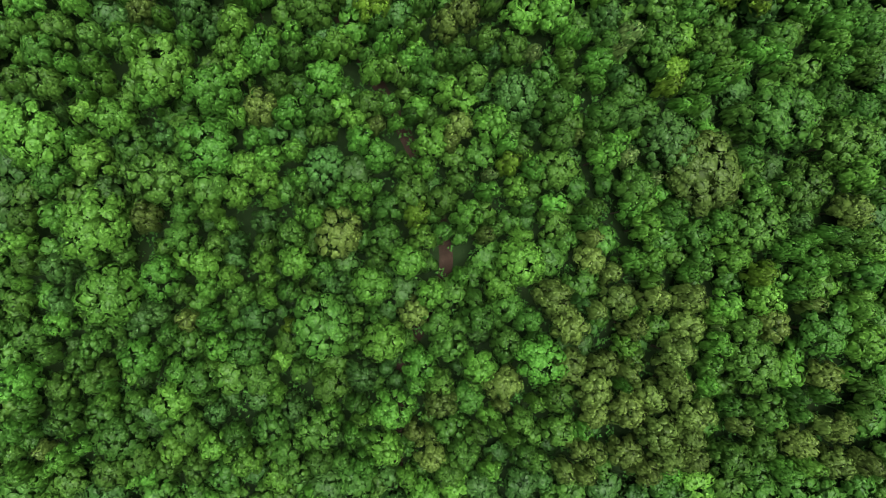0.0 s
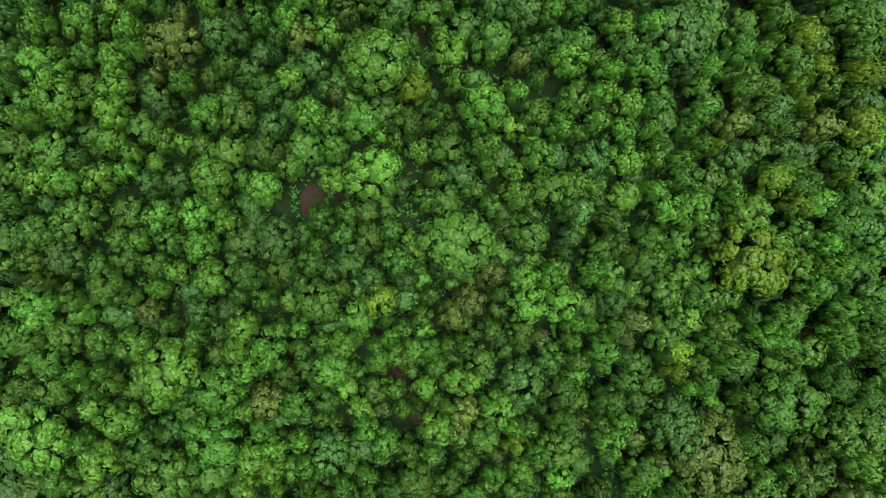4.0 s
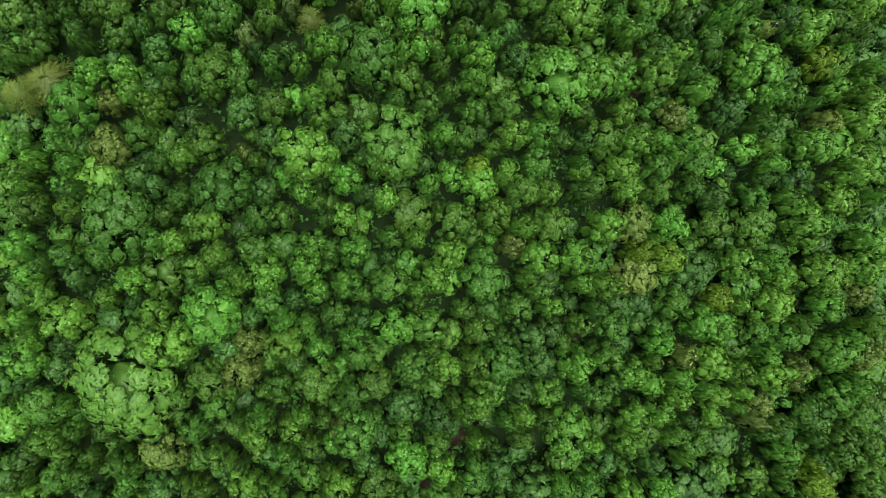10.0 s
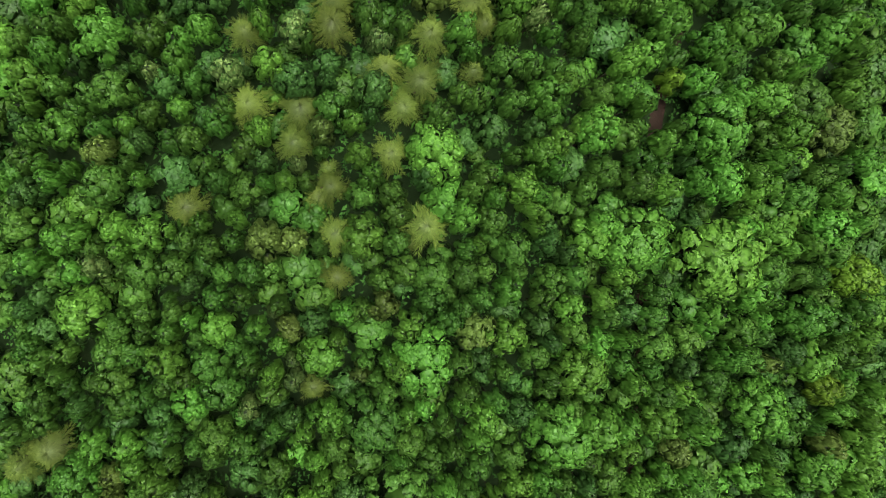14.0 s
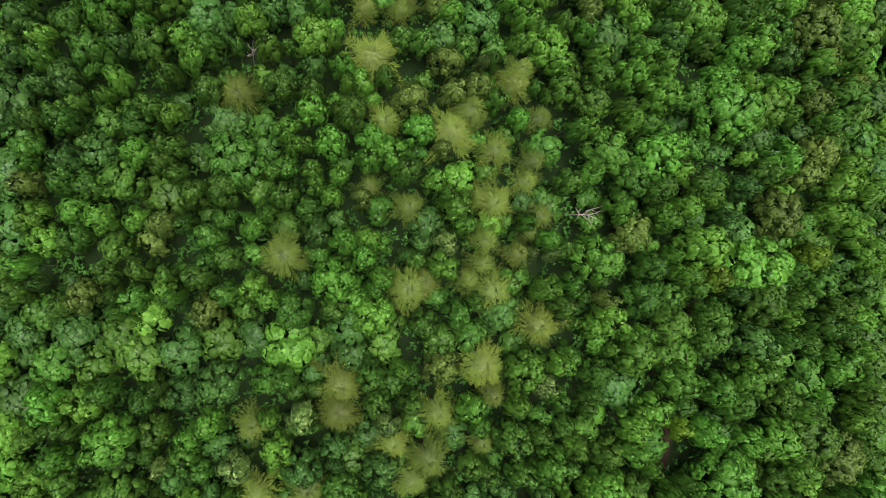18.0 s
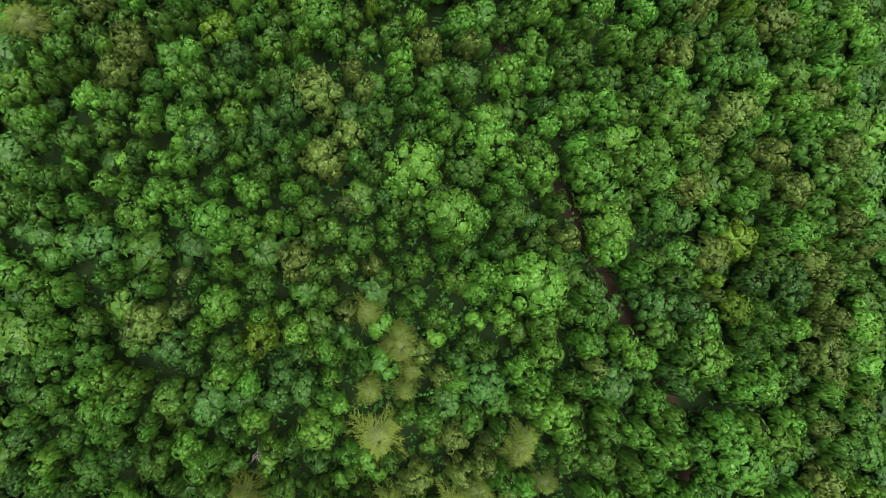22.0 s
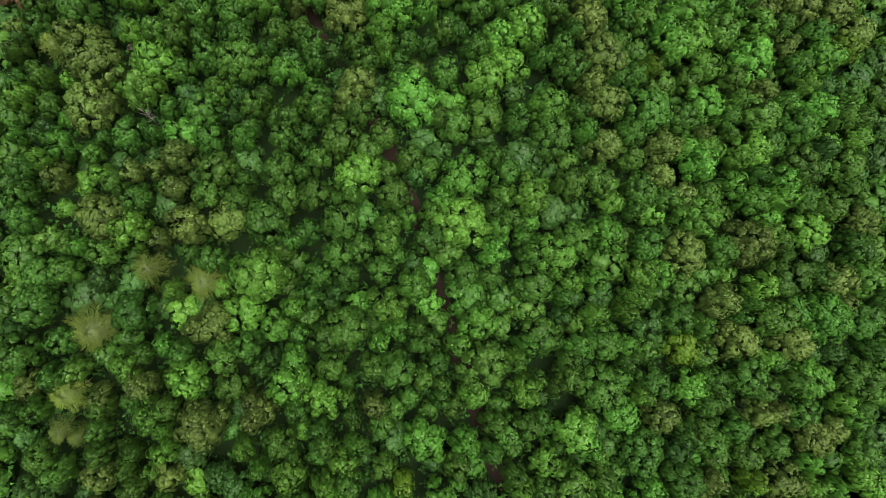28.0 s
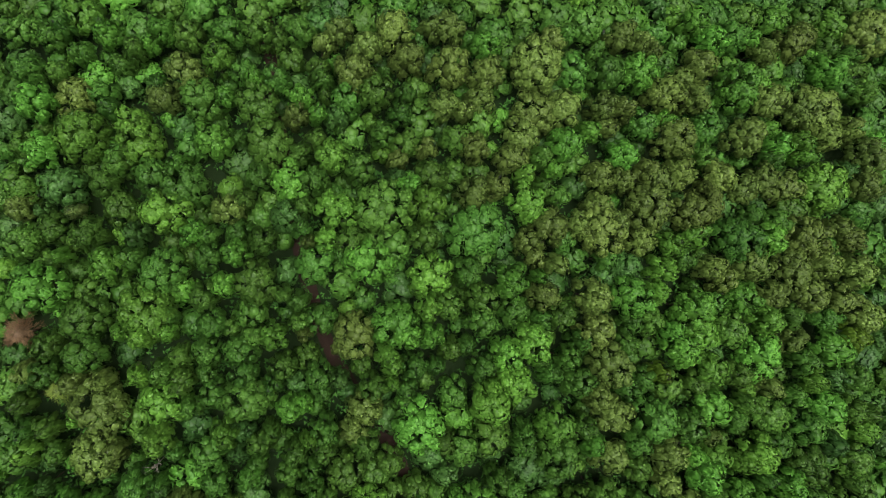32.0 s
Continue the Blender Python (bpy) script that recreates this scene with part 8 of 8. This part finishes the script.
grove([
    ("g", 15.4, 336.7, 1.53), ("b", 15.9, 343.0, 2.25), ("o", 17.5, 332.2, 1.80), ("b", 20.1, 345.6, 1.58), ("o", 21.0, 334.6, 2.13),
    ("o", 21.2, 338.9, 2.22), ("o", 22.7, 346.5, 1.46), ("o", 23.3, 333.0, 1.82), ("b", 23.9, 342.1, 2.06), ("o", 24.6, 338.5, 1.89),
    ("o", 27.6, 334.7, 3.12), ("g", 28.6, 346.7, 2.18), ("o", 28.8, 340.2, 1.97), ("o", 29.9, 338.9, 2.19), ("b", 31.4, 347.8, 1.38),
    ("d", 31.9, 336.3, 0.95), ("o", 32.8, 344.5, 2.89), ("o", 33.1, 339.6, 2.20), ("o", 34.5, 334.7, 2.77), ("o", 37.0, 335.6, 2.40),
    ("g", 37.9, 342.9, 1.69), ("g", 38.3, 346.3, 2.36), ("o", 39.2, 339.8, 2.41), ("o", 43.4, 337.4, 2.20), ("g", 44.0, 334.2, 1.69),
    ("o", 44.7, 345.5, 2.67), ("o", 47.3, 338.9, 2.42), ("g", 47.7, 341.7, 1.62), ("g", 48.4, 333.4, 1.94), ("b", 49.9, 343.8, 1.94),
])
grove([
    ("o", 50.0, 338.4, 2.48), ("b", 52.9, 345.2, 1.76), ("b", 53.5, 343.1, 1.21), ("b", 55.6, 338.5, 3.58), ("o", 58.6, 332.7, 1.52),
    ("o", 59.0, 346.3, 2.12), ("d", 61.0, 341.2, 1.74), ("o", 62.2, 347.4, 1.95), ("o", 63.5, 338.8, 2.21), ("o", 64.3, 343.0, 2.77),
])
grove([
    ("g", -55.2, 356.7, 2.00), ("g", -53.3, 351.2, 1.82), ("g", -51.7, 355.7, 1.60), ("g", -50.6, 350.9, 1.49), ("g", -49.8, 357.0, 1.33),
    ("o", -47.6, 348.0, 2.39), ("g", -47.4, 354.0, 1.43), ("g", -45.7, 357.6, 1.24), ("g", -44.3, 348.5, 1.59), ("b", -44.3, 356.5, 1.62),
    ("g", -42.6, 352.3, 1.52), ("g", -41.3, 354.3, 1.43), ("b", -39.3, 355.2, 1.25), ("g", -38.3, 350.2, 1.43), ("o", -37.5, 348.0, 1.89),
    ("b", -37.3, 357.2, 1.67), ("g", -34.5, 356.2, 1.95), ("o", -34.2, 351.9, 2.25), ("g", -32.7, 348.2, 2.60), ("b", -30.8, 353.2, 1.99),
    ("g", -29.5, 357.6, 2.02), ("b", -29.2, 348.7, 1.54), ("g", -27.2, 352.2, 1.65), ("g", -25.9, 357.4, 1.87), ("b", -25.7, 350.8, 1.35),
    ("g", -23.0, 357.2, 1.60), ("g", -22.8, 350.9, 1.81), ("g", -20.0, 358.6, 1.92), ("b", -19.9, 348.7, 1.66), ("g", -17.8, 353.5, 1.49),
])
grove([
    ("o", -17.1, 356.7, 1.52), ("g", -17.0, 351.2, 1.47), ("g", -16.3, 349.2, 1.10), ("o", -14.8, 358.4, 1.90), ("g", -13.4, 348.5, 2.17),
    ("o", -13.0, 352.5, 2.55), ("o", -11.1, 356.2, 2.13), ("g", -9.7, 349.9, 2.18), ("g", -8.9, 352.7, 1.06), ("o", -7.3, 358.9, 2.53),
    ("g", -5.9, 349.7, 1.51), ("o", -5.7, 354.5, 2.15), ("g", -4.1, 357.5, 1.59), ("o", -2.5, 359.6, 1.51), ("o", -0.5, 348.7, 2.01),
    ("o", 0.6, 359.4, 2.26), ("o", 0.8, 353.6, 2.62), ("o", 1.8, 348.0, 1.41), ("o", 4.2, 349.7, 1.92), ("o", 5.1, 353.1, 2.31),
    ("b", 5.7, 357.2, 1.88), ("o", 12.5, 354.3, 3.41), ("o", 15.3, 358.7, 2.11), ("o", 16.2, 348.7, 2.53), ("g", 17.9, 360.1, 1.49),
    ("g", 18.3, 354.5, 2.55), ("g", 21.9, 356.9, 1.36), ("o", 22.1, 349.0, 1.98), ("g", 23.3, 354.1, 2.42), ("o", 24.7, 349.1, 1.79),
])
grove([
    ("o", 26.5, 360.3, 2.16), ("b", 27.8, 354.7, 2.75), ("o", 29.1, 359.6, 1.84), ("o", 30.7, 357.9, 1.62), ("o", 31.3, 351.0, 2.49),
    ("g", 31.3, 355.0, 1.15), ("o", 35.6, 353.9, 2.17), ("o", 36.3, 351.4, 2.05), ("b", 37.7, 362.9, 2.02), ("o", 37.8, 356.6, 2.41),
    ("b", 40.1, 360.4, 2.05), ("b", 43.6, 352.2, 3.13), ("g", 44.0, 360.6, 2.38), ("b", 47.9, 361.4, 1.58), ("o", 48.2, 351.1, 2.52),
    ("o", 49.6, 359.7, 2.03), ("o", 53.9, 350.5, 2.67), ("o", 54.7, 360.6, 2.51), ("o", 56.7, 349.8, 3.55), ("o", 57.0, 362.6, 1.96),
    ("b", 59.9, 356.4, 2.40), ("g", 62.0, 361.1, 1.97), ("g", 62.7, 354.7, 2.07), ("g", 63.7, 359.4, 1.62), ("g", 66.6, 354.0, 1.98),
    ("o", 68.8, 363.6, 3.59),
])


def dead_tree(x, y, r, seed):
    root = tagged(new("dead_tree"), "bare dead tree with pale weathered limbs", "tree", "dead trees of the wood")
    root.matrix_basis = Matrix.LocRotScale((x, y, float(ground_z(x, y))), Euler((0.06, 0.04, seed)), (r, r, 4.0))
    stem, limbs = dead_parts(seed)
    part("trunk", stem, root)
    for me in limbs:
        part("limb", me, root)


# trees that stand out one by one, nearest to the flight line first, and the rest of each kind
COUNT, REST = collections.Counter(), []
for kind, x, y, r in sorted(ROWS, key=lambda q: abs(q[1])):
    if kind == "x":
        dead_tree(x, y, r * 0.9, COUNT["x"])
        COUNT["x"] += 1
        continue
    slot = kind, (0 if r < 1.6 else 1 if r < 2.6 else 2)
    if COUNT[slot] < 290 and sum(COUNT.values()) < 2350:
        COUNT[slot] += 1
        tree(kind, x, y, r)
    else:
        REST.append((kind, x, y, r, 0.0))

# lower trees that close the gaps between the crowns
CELL = collections.defaultdict(list)
for p in PLACED:
    CELL[int(p[0] // 6), int(p[1] // 6)].append(p)


def free(x, y, r, gap=0.7):
    cx, cy = int(x // 6), int(y // 6)
    for i in range(cx - 2, cx + 3):
        for j in range(cy - 2, cy + 3):
            for (px, py, pr) in CELL[i, j]:
                if (px - x) ** 2 + (py - y) ** 2 < ((pr + r) * gap) ** 2:
                    return False
    return True


CLEARINGS = [(5.6, 0.9), (3.5, 2.7), (-0.7, -14.6), (-14.7, 49.3), (-17.2, 47.1), (-11.3, 48.4), (-1.4, 47.1), (14.7, 77.6), (27.6, 161.0), (30.2, 159.4), (32.5, 173.1), (14.3, 196.2), (19.9, 223.2), (30.4, 206.6), (35.2, 195.3), (3.8, 267.0), (14.5, 231.0), (18.8, 223.9), (-16.8, 315.1), (-6.8, 301.1), (3.7, 268.8), (-0.2, 313.2), (-16.1, 321.8), (-7.0, 303.9)]
fill = random.Random(5)
for r, tries, drop in ((2.4, 14000, 3.4), (1.8, 20000, 4.2), (1.3, 16000, 4.8)):
    for _ in range(tries):
        x, y = fill.uniform(-62, 86), fill.uniform(-46, 376)
        q = r * fill.uniform(0.85, 1.15)
        kind = fill.choice("gggbddg")
        if not free(x, y, q) or any((x - a) ** 2 + (y - b) ** 2 < (q + 0.9) ** 2 for a, b in CLEARINGS):
            continue
        if y > 195 and ((LINE_XY - (x, y)) ** 2).sum(1).min() < (q * 0.5 + 0.25) ** 2:
            continue
        REST.append((kind, x, y, q, drop))
        CELL[int(x // 6), int(y // 6)].append((x, y, q))


def thicket(kind):
    """The uncounted trees of one kind, joined."""
    vs, fs, ns, tint, base = [], [], [], [], 0
    rng = np.random.RandomState(ord(kind))
    for _, x, y, r, drop in (q for q in REST if q[0] == kind):
        _, crown, trunk, m = stance(kind, x, y, r, drop)
        for me, z in ((crown, 1.64), (trunk, 0.0)):
            v = np.empty(len(me.vertices) * 3, np.float32)
            me.vertices.foreach_get("co", v)
            v = v.reshape(-1, 3) + (0, 0, z)
            w = np.array(m)
            vs.append(v @ w[:3, :3].T + w[:3, 3])
            if me is trunk:
                ns.append(np.tile(np.float32([0, 0, 1]), (len(v), 1)))
            else:
                lean = np.empty(len(v) * 3, np.float32)
                me.attributes["leaf_facing"].data.foreach_get("vector", lean)
                ns.append(unit(lean.reshape(-1, 3) @ np.linalg.inv(w[:3, :3])))
            quads = [tuple(p.vertices) for p in me.polygons] if me is trunk else None
            if quads is None:
                f = np.empty(len(me.polygons) * 3, np.int32)
                me.loops.foreach_get("vertex_index", f)
                f = f.reshape(-1, 3)
            else:
                f = np.array([(p[0], p[i], p[i + 1]) for p in quads for i in range(1, len(p) - 1)], np.int32)
            fs.append(f + base)
            base += len(v)
            tint.append(np.full(len(v), rng.uniform(0, 1)))
    if not vs:
        return
    v, f, tint = np.concatenate(vs).astype(np.float32), np.concatenate(fs).astype(np.int32), np.concatenate(tint).astype(np.float32)
    me = bpy.data.meshes.new("thicket")
    me.vertices.add(len(v))
    me.vertices.foreach_set("co", v.ravel())
    me.loops.add(f.size)
    me.loops.foreach_set("vertex_index", f.ravel())
    me.polygons.add(len(f))
    me.polygons.foreach_set("loop_start", np.arange(0, f.size, 3, dtype=np.int32))
    me.polygons.foreach_set("use_smooth", np.ones(len(f), dtype=bool))
    me.update(calc_edges=True)
    me.attributes.new("own_tint", "FLOAT", "POINT").data.foreach_set("value", tint)
    face_leaves(me, np.concatenate(ns))
    me.materials.append(LEAF[kind])
    tagged(new("woodland_trees", me), "closed stand of " + KINDS[kind][1].replace(" tree with a", " trees with").replace("conifer with", "conifers with").replace("crown", "crowns"), "trees", kind="stuff")


for kind in KINDS:
    thicket(kind)


def undergrowth():
    """Shrubs and saplings under the trees, one mass; it closes over the track but for a few bare places."""
    rng = np.random.RandomState(8)
    n = 40000
    x, y = rng.uniform(-64, 88, n), rng.uniform(-46, 376, n)
    off_track = np.abs(x - np.interp(y, LINE_XY[:, 1], LINE_XY[:, 0])) > 1.0
    bare = np.min([(x - a) ** 2 + (y - b) ** 2 for a, b in CLEARINGS], axis=0) < 1.7 ** 2
    keep = off_track | ~bare
    x, y = x[keep], y[keep]
    n = len(x)
    z = ground_z(x, y) + rng.uniform(0.3, 4.6, n) * rng.uniform(0.4, 1, n)
    own = np.repeat(np.arange(n), 6)
    out = unit(rng.normal(0, 1, (len(own), 3)) * (1, 1, 0.5) + (0, 0, 0.5))
    foot = np.stack([x, y, z], 1)[own] + out * rng.uniform(0.1, 0.5, len(own))[:, None]
    v, f = leaf_sprays(rng, foot, np.array([0, 0, 1.0]) + rng.normal(0, 0.3, foot.shape), out, rng.uniform(0.25, 0.6, len(own)), 0.4)
    tagged(new("undergrowth", face_leaves(mesh_of("undergrowth", v, f.tolist(), UNDER), np.tile([0, 0, 1.0], (len(v), 1)))), "dark green shrubs and saplings beneath the trees", "undergrowth", kind="stuff")


undergrowth()


def boulder(x, y, r, seed):
    """A weathered rounded rock, half sunk in the slope."""
    rnd = random.Random(seed)
    bm = bmesh.new()
    bmesh.ops.create_icosphere(bm, subdivisions=3, radius=r)
    off = Vector((seed * 3.7, 1.1, 0))
    for v in bm.verts:
        v.co *= 1 + 0.35 * noise.noise(v.co * (0.9 / r) + off) + 0.08 * noise.noise(v.co * (4 / r) + off)
        v.co.z *= 0.7
    me = bpy.data.meshes.new("boulder")
    bm.to_mesh(me)
    bm.free()
    me.materials.append(ROCK)
    me.polygons.foreach_set("use_smooth", [True] * len(me.polygons))
    ob = tagged(new("boulder", me), "rounded pinkish-grey boulder on bare red soil", "boulder", "boulders")
    ob.matrix_basis = pose(x, y, float(ground_z(x, y)) + 0.15, 0, 0, rnd.uniform(0, 360))


ROCK = rough("pinkish_rock", [(0.3, (0.20, 0.14, 0.11)), (0.6, (0.36, 0.27, 0.22)), (0.8, (0.45, 0.37, 0.31))], 0.8, 0.6)
for n, (x, y, r) in enumerate(((-40.9, 315.7, 0.8), (-40.2, 313.9, 0.55))):
    boulder(x, y, r, n)
